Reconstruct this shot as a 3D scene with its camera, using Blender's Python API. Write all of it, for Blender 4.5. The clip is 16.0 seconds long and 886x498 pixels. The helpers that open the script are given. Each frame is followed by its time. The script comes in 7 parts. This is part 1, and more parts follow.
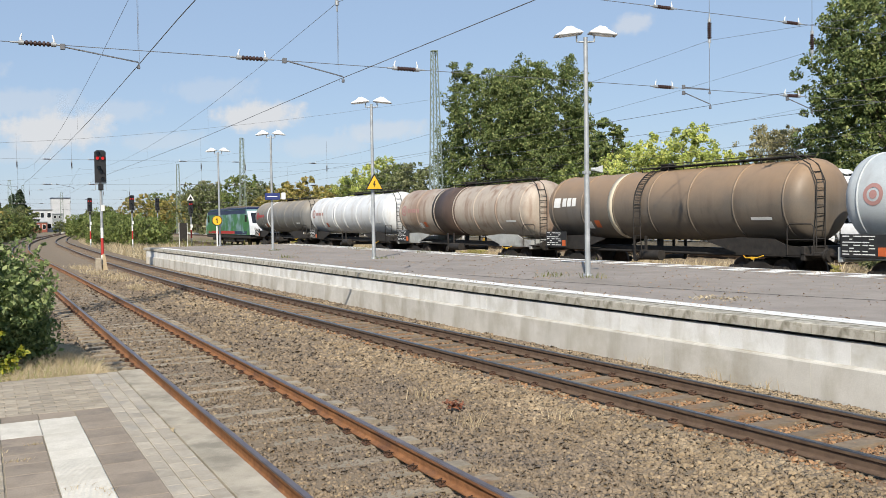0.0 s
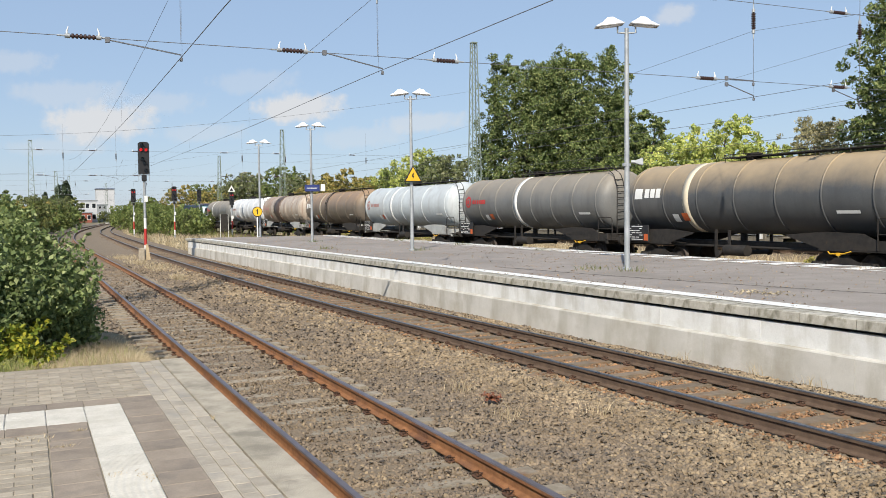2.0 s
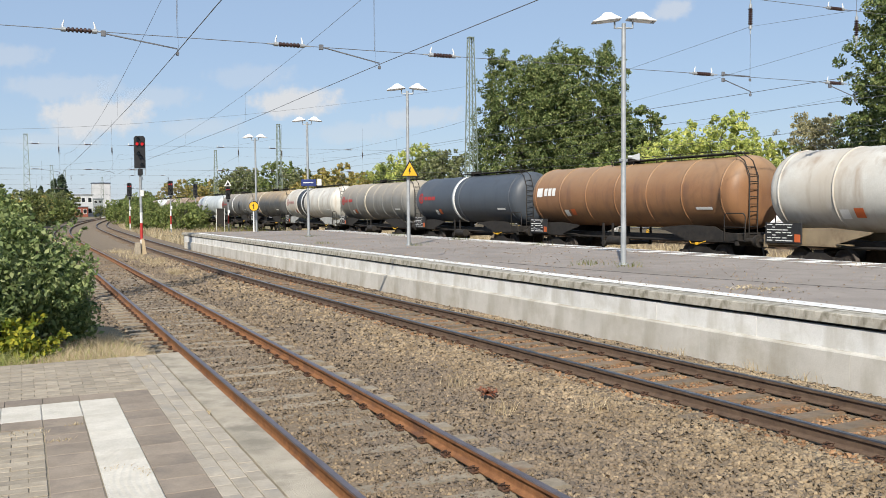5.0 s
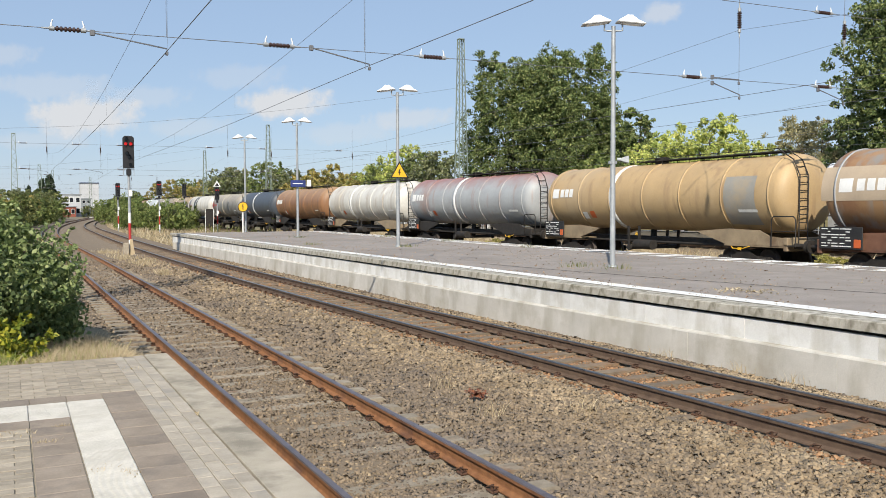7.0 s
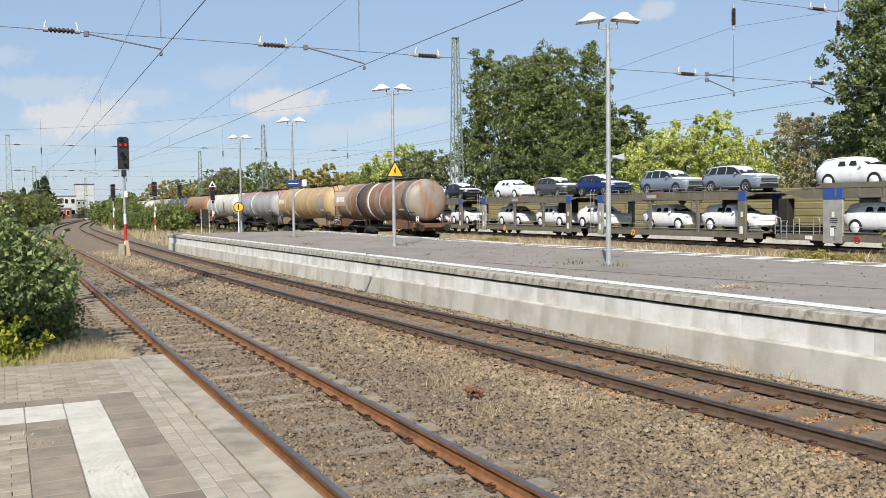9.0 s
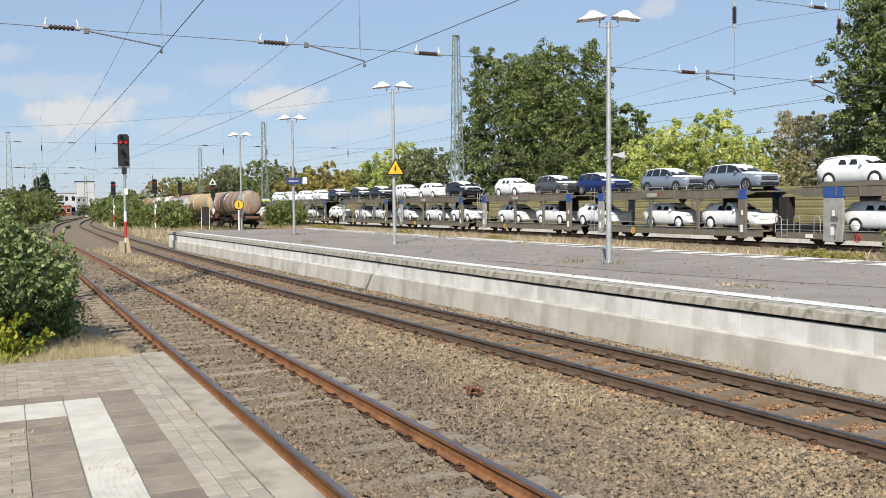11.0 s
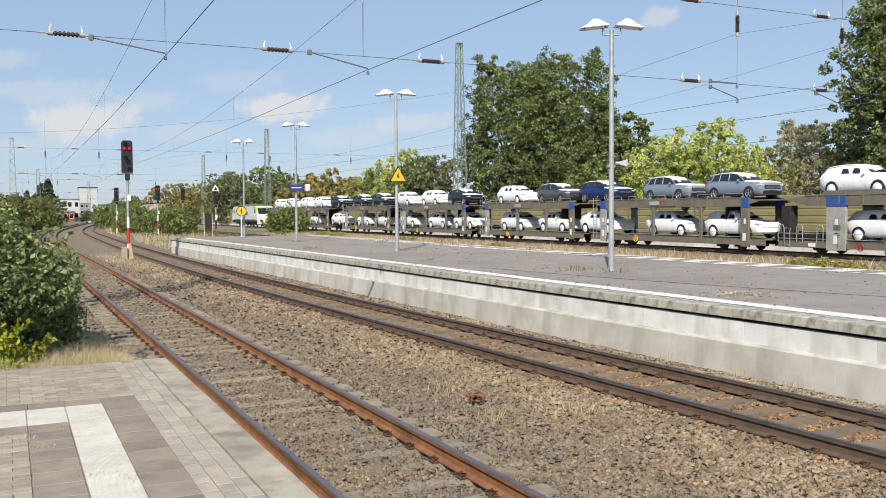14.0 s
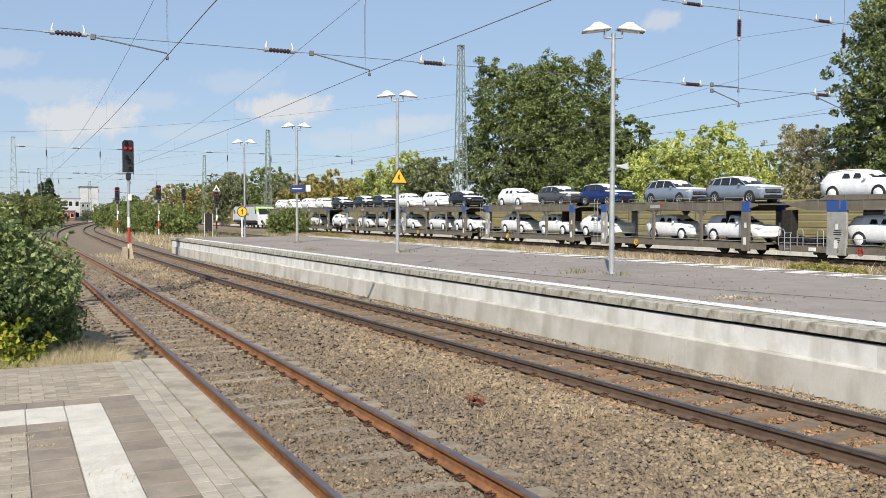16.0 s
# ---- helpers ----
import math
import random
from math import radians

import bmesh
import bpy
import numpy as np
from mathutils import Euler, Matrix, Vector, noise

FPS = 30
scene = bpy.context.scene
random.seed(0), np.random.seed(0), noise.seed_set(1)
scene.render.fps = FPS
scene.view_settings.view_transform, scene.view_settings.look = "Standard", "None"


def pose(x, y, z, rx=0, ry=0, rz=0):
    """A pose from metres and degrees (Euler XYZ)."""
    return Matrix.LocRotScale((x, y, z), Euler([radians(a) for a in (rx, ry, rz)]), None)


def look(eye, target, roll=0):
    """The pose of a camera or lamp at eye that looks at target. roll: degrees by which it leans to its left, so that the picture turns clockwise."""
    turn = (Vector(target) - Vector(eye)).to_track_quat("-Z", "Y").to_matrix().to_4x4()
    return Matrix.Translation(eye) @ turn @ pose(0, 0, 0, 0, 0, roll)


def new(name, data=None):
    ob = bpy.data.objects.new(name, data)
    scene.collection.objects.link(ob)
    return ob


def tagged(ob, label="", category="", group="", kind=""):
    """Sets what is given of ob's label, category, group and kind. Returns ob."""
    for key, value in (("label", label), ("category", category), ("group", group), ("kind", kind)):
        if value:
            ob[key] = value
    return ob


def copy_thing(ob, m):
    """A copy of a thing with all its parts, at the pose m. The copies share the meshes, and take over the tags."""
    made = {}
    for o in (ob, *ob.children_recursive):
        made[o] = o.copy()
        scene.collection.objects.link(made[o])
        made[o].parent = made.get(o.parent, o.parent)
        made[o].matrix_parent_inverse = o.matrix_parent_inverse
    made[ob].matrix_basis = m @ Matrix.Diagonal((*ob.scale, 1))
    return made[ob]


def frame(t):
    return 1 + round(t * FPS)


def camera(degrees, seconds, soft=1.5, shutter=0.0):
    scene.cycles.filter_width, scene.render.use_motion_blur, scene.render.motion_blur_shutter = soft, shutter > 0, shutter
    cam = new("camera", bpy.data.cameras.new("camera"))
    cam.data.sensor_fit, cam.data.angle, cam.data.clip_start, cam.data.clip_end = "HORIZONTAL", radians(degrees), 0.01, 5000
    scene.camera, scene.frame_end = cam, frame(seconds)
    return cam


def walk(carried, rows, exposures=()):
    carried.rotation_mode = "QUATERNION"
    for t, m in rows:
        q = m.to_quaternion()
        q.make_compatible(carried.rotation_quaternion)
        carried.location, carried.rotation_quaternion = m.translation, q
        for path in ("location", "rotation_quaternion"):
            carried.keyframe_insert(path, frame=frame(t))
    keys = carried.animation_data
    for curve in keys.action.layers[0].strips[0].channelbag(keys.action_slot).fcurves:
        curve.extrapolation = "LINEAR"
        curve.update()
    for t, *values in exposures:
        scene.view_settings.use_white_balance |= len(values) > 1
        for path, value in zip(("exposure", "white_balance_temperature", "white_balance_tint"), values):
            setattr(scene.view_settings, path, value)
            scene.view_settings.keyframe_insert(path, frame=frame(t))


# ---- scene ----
# World: x across the tracks, y along them (away), z = 0 at the top of the rails.
EYE = (0.0, 0.0, 2.375)


def aim(yaw, tilt, roll):
    return Matrix.Translation(EYE) @ pose(0, 0, 0, 90 + tilt, 0, -yaw) @ pose(0, 0, 0, 0, 0, -roll)


cam = camera(52.47, 16.0, 0.85)
PATH = [
    (0.0, 27.248, -1.897, 0.875), (0.5, 26.111, -2.133, 0.831), (1.0, 25.546, -2.344, 0.648), (1.5, 25.148, -2.349, 0.577),
    (2.0, 24.802, -2.367, 0.624), (2.5, 24.681, -2.375, 0.662), (3.0, 24.626, -2.474, 0.663), (3.5, 24.66, -2.5, 0.606),
    (4.0, 24.781, -2.624, 0.522), (6.5, 25.459, -2.652, 0.382), (7.0, 25.696, -2.599, 0.25), (7.5, 25.962, -2.521, 0.2),
    (8.0, 26.052, -2.499, 0.467), (8.5, 25.955, -2.567, 0.616), (9.0, 25.942, -2.68, 0.664), (11.5, 25.943, -2.851, 0.529),
    (12.0, 25.982, -2.889, 0.475), (12.5, 25.941, -2.785, 0.491), (13.0, 25.844, -2.515, 0.508), (13.5, 25.83, -2.415, 0.477),
    (14.0, 25.778, -2.346, 0.343), (14.5, 25.773, -2.357, 0.251), (15.0, 25.704, -2.246, 0.092), (15.5, 25.669, -2.172, -0.041),
    (16.0, 25.757, -2.225, -0.064)]
walk(cam, [(t, aim(a, b, c)) for t, a, b, c in PATH])

# ---- light ----
SUN_AZ, SUN_EL = 215.0, 38.0
world = bpy.data.worlds.new("world")
scene.world = world
world.use_nodes = True
sky = world.node_tree.nodes.new("ShaderNodeTexSky")
sky.sky_type = "NISHITA"
sky.sun_disc = False
sky.sun_elevation, sky.sun_rotation = radians(SUN_EL), radians(SUN_AZ)
sky.air_density, sky.dust_density, sky.ozone_density = 1.0, 0.3, 1.2
back = world.node_tree.nodes["Background"]
back.inputs["Strength"].default_value = 0.075
haze = world.node_tree.nodes.new("ShaderNodeMix")
haze.data_type = "RGBA"
haze.inputs["Factor"].default_value = 0.6
haze.inputs["B"].default_value = (4.75, 6.45, 9.3, 1.0)
world.node_tree.links.new(sky.outputs[0], haze.inputs["A"])
world.node_tree.links.new(haze.outputs["Result"], back.inputs["Color"])
sun = new("sun", bpy.data.lights.new("sun", "SUN"))
sun.data.energy, sun.data.angle, sun.data.color = 5.0, radians(0.5), (1.0, 0.92, 0.79)
sun.matrix_world = look((-40, -60, 60), Vector((-40, -60, 60)) + Vector((
    -math.sin(radians(SUN_AZ)) * math.cos(radians(SUN_EL)), -math.cos(radians(SUN_AZ)) * math.cos(radians(SUN_EL)), -math.sin(radians(SUN_EL)))))
scene.view_settings.exposure = 0.31
rng = np.random.default_rng(7)


# ---- mesh tools ----
class Geo:
    """A list of vertices and faces, with a material slot and smoothness for each face."""

    def __init__(self):
        self.v, self.f, self.m, self.s = [], [], [], []

    def add(self, verts, faces, mi=0, smooth=False):
        k = len(self.v)
        self.v += [tuple(p) for p in verts]
        self.f += [tuple(i + k for i in f) for f in faces]
        self.m += [mi] * len(faces)
        self.s += [smooth] * len(faces)
        return self

    def box(self, x0, x1, y0, y1, z0, z1, c=0.0, mi=0, m=None):
        x0, x1, y0, y1, z0, z1 = min(x0, x1), max(x0, x1), min(y0, y1), max(y0, y1), min(z0, z1), max(z0, z1)
        c = min(c, 0.45 * min(x1 - x0, y1 - y0, z1 - z0))
        if c <= 0:
            vs = [(x, y, z) for z in (z0, z1) for y in (y0, y1) for x in (x0, x1)]
            fs = [(0, 2, 3, 1), (4, 5, 7, 6), (0, 1, 5, 4), (2, 6, 7, 3), (0, 4, 6, 2), (1, 3, 7, 5)]
        else:
            vs, fs, ix = [], [], {}
            for i in (0, 1):
                for j in (0, 1):
                    for k in (0, 1):
                        p = ((x0, x1)[i], (y0, y1)[j], (z0, z1)[k])
                        d = (c if i == 0 else -c, c if j == 0 else -c, c if k == 0 else -c)
                        for a in range(3):
                            ix[i, j, k, a] = len(vs)
                            vs.append(tuple(p[n] + (0 if n == a else d[n]) for n in range(3)))
            for a in range(3):
                u, w = [n for n in range(3) if n != a]
                for e in (0, 1):
                    q = []
                    for (s, t) in ((0, 0), (1, 0), (1, 1), (0, 1)):
                        key = [0, 0, 0]
                        key[a], key[u], key[w] = e, s, t
                        q.append(ix[(*key, a)])
                    fs.append(tuple(q))
            for a in range(3):
                u, w = [n for n in range(3) if n != a]
                for s in (0, 1):
                    for t in (0, 1):
                        k0, k1 = [0, 0, 0], [0, 0, 0]
                        k0[u], k0[w], k1[u], k1[w] = s, t, s, t
                        k1[a] = 1
                        fs.append((ix[(*k0, u)], ix[(*k1, u)], ix[(*k1, w)], ix[(*k0, w)]))
            for i in (0, 1):
                for j in (0, 1):
                    for k in (0, 1):
                        fs.append((ix[i, j, k, 0], ix[i, j, k, 1], ix[i, j, k, 2]))
        if m is not None:
            vs = [m @ Vector(p) for p in vs]
        return self.add(vs, fs, mi)

    def rod(self, a, b, r, r2=None, seg=8, mi=0, caps=True):
        a, b = Vector(a), Vector(b)
        r2 = r if r2 is None else r2
        z = (b - a).normalized()
        x = z.orthogonal().normalized()
        y = z.cross(x)
        vs = []
        for p, q in ((a, r), (b, r2)):
            for i in range(seg):
                t = 2 * math.pi * i / seg
                vs.append(p + (x * math.cos(t) + y * math.sin(t)) * q)
        self.add(vs, [(i, (i + 1) % seg, seg + (i + 1) % seg, seg + i) for i in range(seg)], mi, seg > 5)
        if caps:
            self.add(vs[:seg], [tuple(reversed(range(seg)))], mi)
            self.add(vs[seg:], [tuple(range(seg))], mi)
        return self

    def tube(self, pts, r, seg=6, mi=0):
        rs = r if isinstance(r, (list, tuple)) else [r] * len(pts)
        pts = [Vector(p) for p in pts]
        vs, x = [], None
        for i, p in enumerate(pts):
            d = (pts[min(i + 1, len(pts) - 1)] - pts[max(i - 1, 0)]).normalized()
            x = d.orthogonal().normalized() if x is None else (x - d * x.dot(d)).normalized()
            y = d.cross(x)
            vs += [p + (x * math.cos(2 * math.pi * k / seg) + y * math.sin(2 * math.pi * k / seg)) * rs[i] for k in range(seg)]
        fs = []
        for i in range(len(pts) - 1):
            fs += [(i * seg + k, i * seg + (k + 1) % seg, (i + 1) * seg + (k + 1) % seg, (i + 1) * seg + k) for k in range(seg)]
        self.add(vs, fs, mi, True)
        self.add(vs[:seg], [tuple(reversed(range(seg)))], mi)
        self.add(vs[-seg:], [tuple(range(seg))], mi)
        return self

    def lathe(self, prof, axis, centre, seg=32, mi=0, smooth=True, a0=0.0, a1=360.0):
        """prof: (along the axis, radius)."""
        full = a1 - a0 >= 359.9
        n = seg if full else seg + 1
        vs = []
        for s, r in prof:
            for i in range(n):
                t = radians(a0 + (a1 - a0) * i / seg)
                u, w = r * math.cos(t), r * math.sin(t)
                o = {"x": (s, u, w), "y": (u, s, w), "z": (u, w, s)}[axis]
                vs.append(tuple(centre[k] + o[k] for k in range(3)))
        fs = []
        for j in range(len(prof) - 1):
            for i in range(n if full else seg):
                fs.append((j * n + i, j * n + (i + 1) % n, (j + 1) * n + (i + 1) % n, (j + 1) * n + i))
        return self.add(vs, fs, mi, smooth)

    def sweep(self, prof, pts, mi=0, close=True, mis=None, cap=True):
        """prof: (sideways, up) points; pts: (x, y, z) path, sideways is to the right of the path on the level."""
        pts = [Vector(p) for p in pts]
        n = len(prof)
        vs = []
        for i, p in enumerate(pts):
            d = pts[min(i + 1, len(pts) - 1)] - pts[max(i - 1, 0)]
            d.z = 0
            d.normalize()
            side = Vector((d.y, -d.x, 0))
            vs += [p + side * a + Vector((0, 0, b)) for a, b in prof]
        for k in range(n if close else n - 1):
            fs = [(i * n + k, i * n + (k + 1) % n, (i + 1) * n + (k + 1) % n, (i + 1) * n + k) for i in range(len(pts) - 1)]
            base = len(self.v)
            if k == 0:
                self.add(vs, fs, mis[k] if mis else mi)
                start = base
            else:
                self.f += [tuple(q + start for q in f) for f in fs]
                self.m += [mis[k] if mis else mi] * len(fs)
                self.s += [False] * len(fs)
        if close and cap:
            self.f += [tuple(start + k for k in range(n)), tuple(start + (len(pts) - 1) * n + k for k in reversed(range(n)))]
            self.m += [mi, mi]
            self.s += [False, False]
        return self

    def plate(self, poly, axis, a, b, mi=0):
        """A polygon in the two other axes, extruded along axis from a to b."""
        def at(p, h):
            return {"x": (h, *p), "y": (p[0], h, p[1]), "z": (*p, h)}[axis]
        n = len(poly)
        return self.add([at(p, a) for p in poly] + [at(p, b) for p in poly],
                        [tuple(range(n)), tuple(reversed(range(n, 2 * n)))] + [(i, i + n, (i + 1) % n + n, (i + 1) % n) for i in range(n)], mi)

    def mesh(self, name, mats):
        me = bpy.data.meshes.new(name)
        me.from_pydata(self.v, [], self.f)
        for m in mats:
            me.materials.append(m)
        me.polygons.foreach_set("material_index", self.m)
        me.polygons.foreach_set("use_smooth", self.s)
        bm = bmesh.new()
        bm.from_mesh(me)
        bmesh.ops.recalc_face_normals(bm, faces=bm.faces)
        bm.to_mesh(me)
        bm.free()
        return me


def part(name, geo, material, parent=None, label=""):
    mats = material if isinstance(material, (list, tuple)) else [material]
    me = geo.mesh(name, mats) if isinstance(geo, Geo) else geo
    ob = new(name, me)
    if parent is not None:
        ob.parent = parent
    return tagged(ob, label)


def thing(name, m=None, label="", category="", group="", kind=""):
    ob = new(name)
    if m is not None:
        ob.matrix_basis = m
    return tagged(ob, label, category, group, kind)


def flat_mesh(name, verts, quads, mats):
    """A mesh from arrays of corners and faces of one size, built fast."""
    verts, quads = np.asarray(verts, np.float32), np.asarray(quads, np.int32)
    me = bpy.data.meshes.new(name)
    me.vertices.add(len(verts))
    me.vertices.foreach_set("co", verts.ravel())
    me.loops.add(quads.size)
    me.loops.foreach_set("vertex_index", quads.ravel())
    me.polygons.add(len(quads))
    me.polygons.foreach_set("loop_start", np.arange(0, quads.size, quads.shape[1], dtype=np.int32))
    me.update(calc_edges=True)
    for m in mats:
        me.materials.append(m)
    return me


# ---- materials ----
def rgb(c):
    return (*c, 1.0) if len(c) == 3 else c


def surface(name, dark, light, scale=6.0, rough=0.75, metal=0.0, bump=0.15, fine=60.0, stain=None, stain_scale=0.6,
            stain_at=(0.5, 0.7), stretch=(1, 1, 1), vary=0.0, island=0.0, streak=None, world_space=False, gloss_var=0.1, spec=0.4, top_tone=None):
    """A worn surface: two tones at one scale, stains at another, fine relief; vary: change from object to object, island: from piece to piece."""
    mt = bpy.data.materials.new(name)
    mt.use_nodes = True
    nt = mt.node_tree
    nd, ln = nt.nodes, nt.links
    bs = nd["Principled BSDF"]
    co = nd.new("ShaderNodeNewGeometry").outputs["Position"] if world_space else nd.new("ShaderNodeTexCoord").outputs["Object"]
    mp = nd.new("ShaderNodeMapping")
    mp.inputs["Scale"].default_value = stretch
    ln.new(co, mp.inputs["Vector"])
    vec = mp.outputs[0]
    info = nd.new("ShaderNodeObjectInfo")
    if vary > 0:
        off = nd.new("ShaderNodeVectorMath")
        off.operation = "MULTIPLY_ADD"
        off.inputs[1].default_value = (17, 31, 23)
        ln.new(info.outputs["Random"], off.inputs[0])
        ln.new(vec, off.inputs[2])
        vec = off.outputs[0]

    def noise_at(sc, detail=5.0, r=0.6):
        n = nd.new("ShaderNodeTexNoise")
        n.inputs["Scale"].default_value, n.inputs["Detail"].default_value, n.inputs["Roughness"].default_value = sc, detail, r
        ln.new(vec, n.inputs["Vector"])
        return n.outputs["Fac"]

    def span(fac, lo, hi):
        r = nd.new("ShaderNodeMapRange")
        r.inputs["From Min"].default_value, r.inputs["From Max"].default_value = lo, hi
        ln.new(fac, r.inputs["Value"])
        return r.outputs[0]

    def mix(fac, a, b, mode="MIX"):
        m = nd.new("ShaderNodeMix")
        m.data_type, m.blend_type = "RGBA", mode
        if isinstance(fac, float):
            m.inputs["Factor"].default_value = fac
        else:
            ln.new(fac, m.inputs["Factor"])
        for s, v in ((m.inputs["A"], a), (m.inputs["B"], b)):
            if isinstance(v, tuple):
                s.default_value = rgb(v)
            else:
                ln.new(v, s)
        return m.outputs["Result"]

    grain = noise_at(scale)
    col = mix(span(grain, 0.3, 0.7), tuple(dark), tuple(light))
    finen = noise_at(fine, 3.0)
    tone = nd.new("ShaderNodeMapRange")
    tone.inputs["To Min"].default_value, tone.inputs["To Max"].default_value = 0.82, 1.18
    ln.new(finen, tone.inputs["Value"])
    g = nd.new("ShaderNodeCombineColor")
    for k in range(3):
        ln.new(tone.outputs[0], g.inputs[k])
    col = mix(1.0, col, g.outputs[0], "MULTIPLY")
    if stain is not None:
        col = mix(span(noise_at(stain_scale, 6.0, 0.65), *stain_at), col, tuple(stain))
    if streak is not None:
        w = nd.new("ShaderNodeMapping")
        w.inputs["Scale"].default_value = streak[1]
        ln.new(co, w.inputs["Vector"])
        n = nd.new("ShaderNodeTexNoise")
        n.inputs["Scale"].default_value, n.inputs["Detail"].default_value = 1.0, 6.0
        ln.new(w.outputs[0], n.inputs["Vector"])
        col = mix(span(n.outputs["Fac"], *streak[2]), col, tuple(streak[0]))
    # blends into a second tone with height, with a noisy edge
    if top_tone is not None:
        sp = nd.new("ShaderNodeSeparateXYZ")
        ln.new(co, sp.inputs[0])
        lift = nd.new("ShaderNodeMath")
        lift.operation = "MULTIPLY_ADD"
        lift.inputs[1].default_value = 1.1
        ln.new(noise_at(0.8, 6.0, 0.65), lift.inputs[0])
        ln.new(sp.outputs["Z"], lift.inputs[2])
        col = mix(span(lift.outputs[0], top_tone[1], top_tone[2]), col, tuple(top_tone[0]))
    rnd = None
    if island > 0:
        gi = nd.new("ShaderNodeNewGeometry")
        rnd, amount = gi.outputs["Random Per Island"], island
    elif vary > 0:
        rnd, amount = info.outputs["Random"], vary
    if rnd is not None:
        v = nd.new("ShaderNodeMapRange")
        v.inputs["To Min"].default_value, v.inputs["To Max"].default_value = 1 - amount, 1 + amount
        ln.new(rnd, v.inputs["Value"])
        h = nd.new("ShaderNodeHueSaturation")
        ln.new(v.outputs[0], h.inputs["Value"])
        ln.new(col, h.inputs["Color"])
        col = h.outputs[0]
    ln.new(col, bs.inputs["Base Color"])
    rr = nd.new("ShaderNodeMapRange")
    rr.inputs["To Min"].default_value, rr.inputs["To Max"].default_value = max(0.02, rough - gloss_var), min(1.0, rough + gloss_var)
    ln.new(grain, rr.inputs["Value"])
    ln.new(rr.outputs[0], bs.inputs["Roughness"])
    bs.inputs["Metallic"].default_value = metal
    bs.inputs["Specular IOR Level"].default_value = spec
    if bump > 0:
        b = nd.new("ShaderNodeBump")
        b.inputs["Strength"].default_value, b.inputs["Distance"].default_value = bump, 0.02
        ln.new(finen, b.inputs["Height"])
        ln.new(b.outputs[0], bs.inputs["Normal"])
    return mt


def foliage(name, a, b, c, through_it=0.25):
    """Leaves: three tones from leaf to leaf, a little light through them."""
    mt = bpy.data.materials.new(name)
    mt.use_nodes = True
    nd, ln = mt.node_tree.nodes, mt.node_tree.links
    bs = nd["Principled BSDF"]
    gi = nd.new("ShaderNodeNewGeometry")
    ramp = nd.new("ShaderNodeValToRGB")
    ramp.color_ramp.elements[0].color, ramp.color_ramp.elements[1].color = rgb(a), rgb(c)
    e = ramp.color_ramp.elements.new(0.55)
    e.color = rgb(b)
    ln.new(gi.outputs["Random Per Island"], ramp.inputs["Fac"])
    n = nd.new("ShaderNodeTexNoise")
    n.inputs["Scale"].default_value = 0.5
    ln.new(nd.new("ShaderNodeTexCoord").outputs["Object"], n.inputs["Vector"])
    mr = nd.new("ShaderNodeMapRange")
    mr.inputs["From Min"].default_value, mr.inputs["From Max"].default_value = 0.3, 0.7
    mr.inputs["To Min"].default_value, mr.inputs["To Max"].default_value = 0.75, 1.25
    ln.new(n.outputs["Fac"], mr.inputs["Value"])
    h = nd.new("ShaderNodeHueSaturation")
    ln.new(mr.outputs[0], h.inputs["Value"])
    ln.new(ramp.outputs[0], h.inputs["Color"])
    ln.new(h.outputs[0], bs.inputs["Base Color"])
    bs.inputs["Roughness"].default_value = 0.55
    bs.inputs["Specular IOR Level"].default_value = 0.3
    tr = nd.new("ShaderNodeBsdfTranslucent")
    ln.new(h.outputs[0], tr.inputs["Color"])
    mx = nd.new("ShaderNodeMixShader")
    mx.inputs[0].default_value = through_it
    ln.new(bs.outputs[0], mx.inputs[1])
    ln.new(tr.outputs[0], mx.inputs[2])
    ln.new(mx.outputs[0], nd["Material Output"].inputs["Surface"])
    return mt


def glow(name, c, strength):
    mt = bpy.data.materials.new(name)
    mt.use_nodes = True
    bs = mt.node_tree.nodes["Principled BSDF"]
    bs.inputs["Base Color"].default_value = rgb(c)
    bs.inputs["Emission Color"].default_value, bs.inputs["Emission Strength"].default_value = rgb(c), strength
    return mt


def paint(name, c, rough=0.4, **kw):
    d = tuple(v * 0.85 for v in c)
    kw.setdefault("scale", 2.0), kw.setdefault("bump", 0.03)
    return surface(name, d, c, rough=rough, **kw)


M_ground = surface("dry_ground", (0.10, 0.085, 0.05), (0.24, 0.19, 0.11), 0.3, 0.95, stain=(0.09, 0.11, 0.04), stain_scale=0.06, bump=0.5, fine=8, world_space=True)
M_bed = surface("ballast_bed", (0.135, 0.103, 0.07), (0.25, 0.195, 0.135), 22.0, 0.9, bump=0.8, fine=30, stain=(0.185, 0.142, 0.096), stain_scale=0.45, stain_at=(0.45, 0.62), world_space=True)
M_stone = surface("ballast_stone", (0.150, 0.113, 0.075), (0.262, 0.203, 0.141), 3.0, 0.9, bump=0.4, fine=40, island=0.2, stain=(0.165, 0.132, 0.102), stain_scale=0.35, stain_at=(0.45, 0.6))
M_stone_tan = surface("tan_ballast_stone", (0.186, 0.136, 0.083), (0.345, 0.270, 0.178), 2.0, 0.9, bump=0.4, fine=40, island=0.22)
M_stone_rust = surface("rusty_ballast_stone", (0.16, 0.085, 0.042), (0.34, 0.20, 0.105), 2.0, 0.9, bump=0.4, fine=40, island=0.4)
M_rust = surface("rail_rust", (0.165, 0.072, 0.030), (0.285, 0.136, 0.060), 9.0, 0.85, bump=0.3, fine=120, stain=(0.10, 0.05, 0.035), stain_scale=1.5)
M_rail_dull = surface("rail_head_dull", (0.16, 0.13, 0.13), (0.26, 0.22, 0.22), 3.0, 0.42, 0.7, bump=0.05, fine=80)
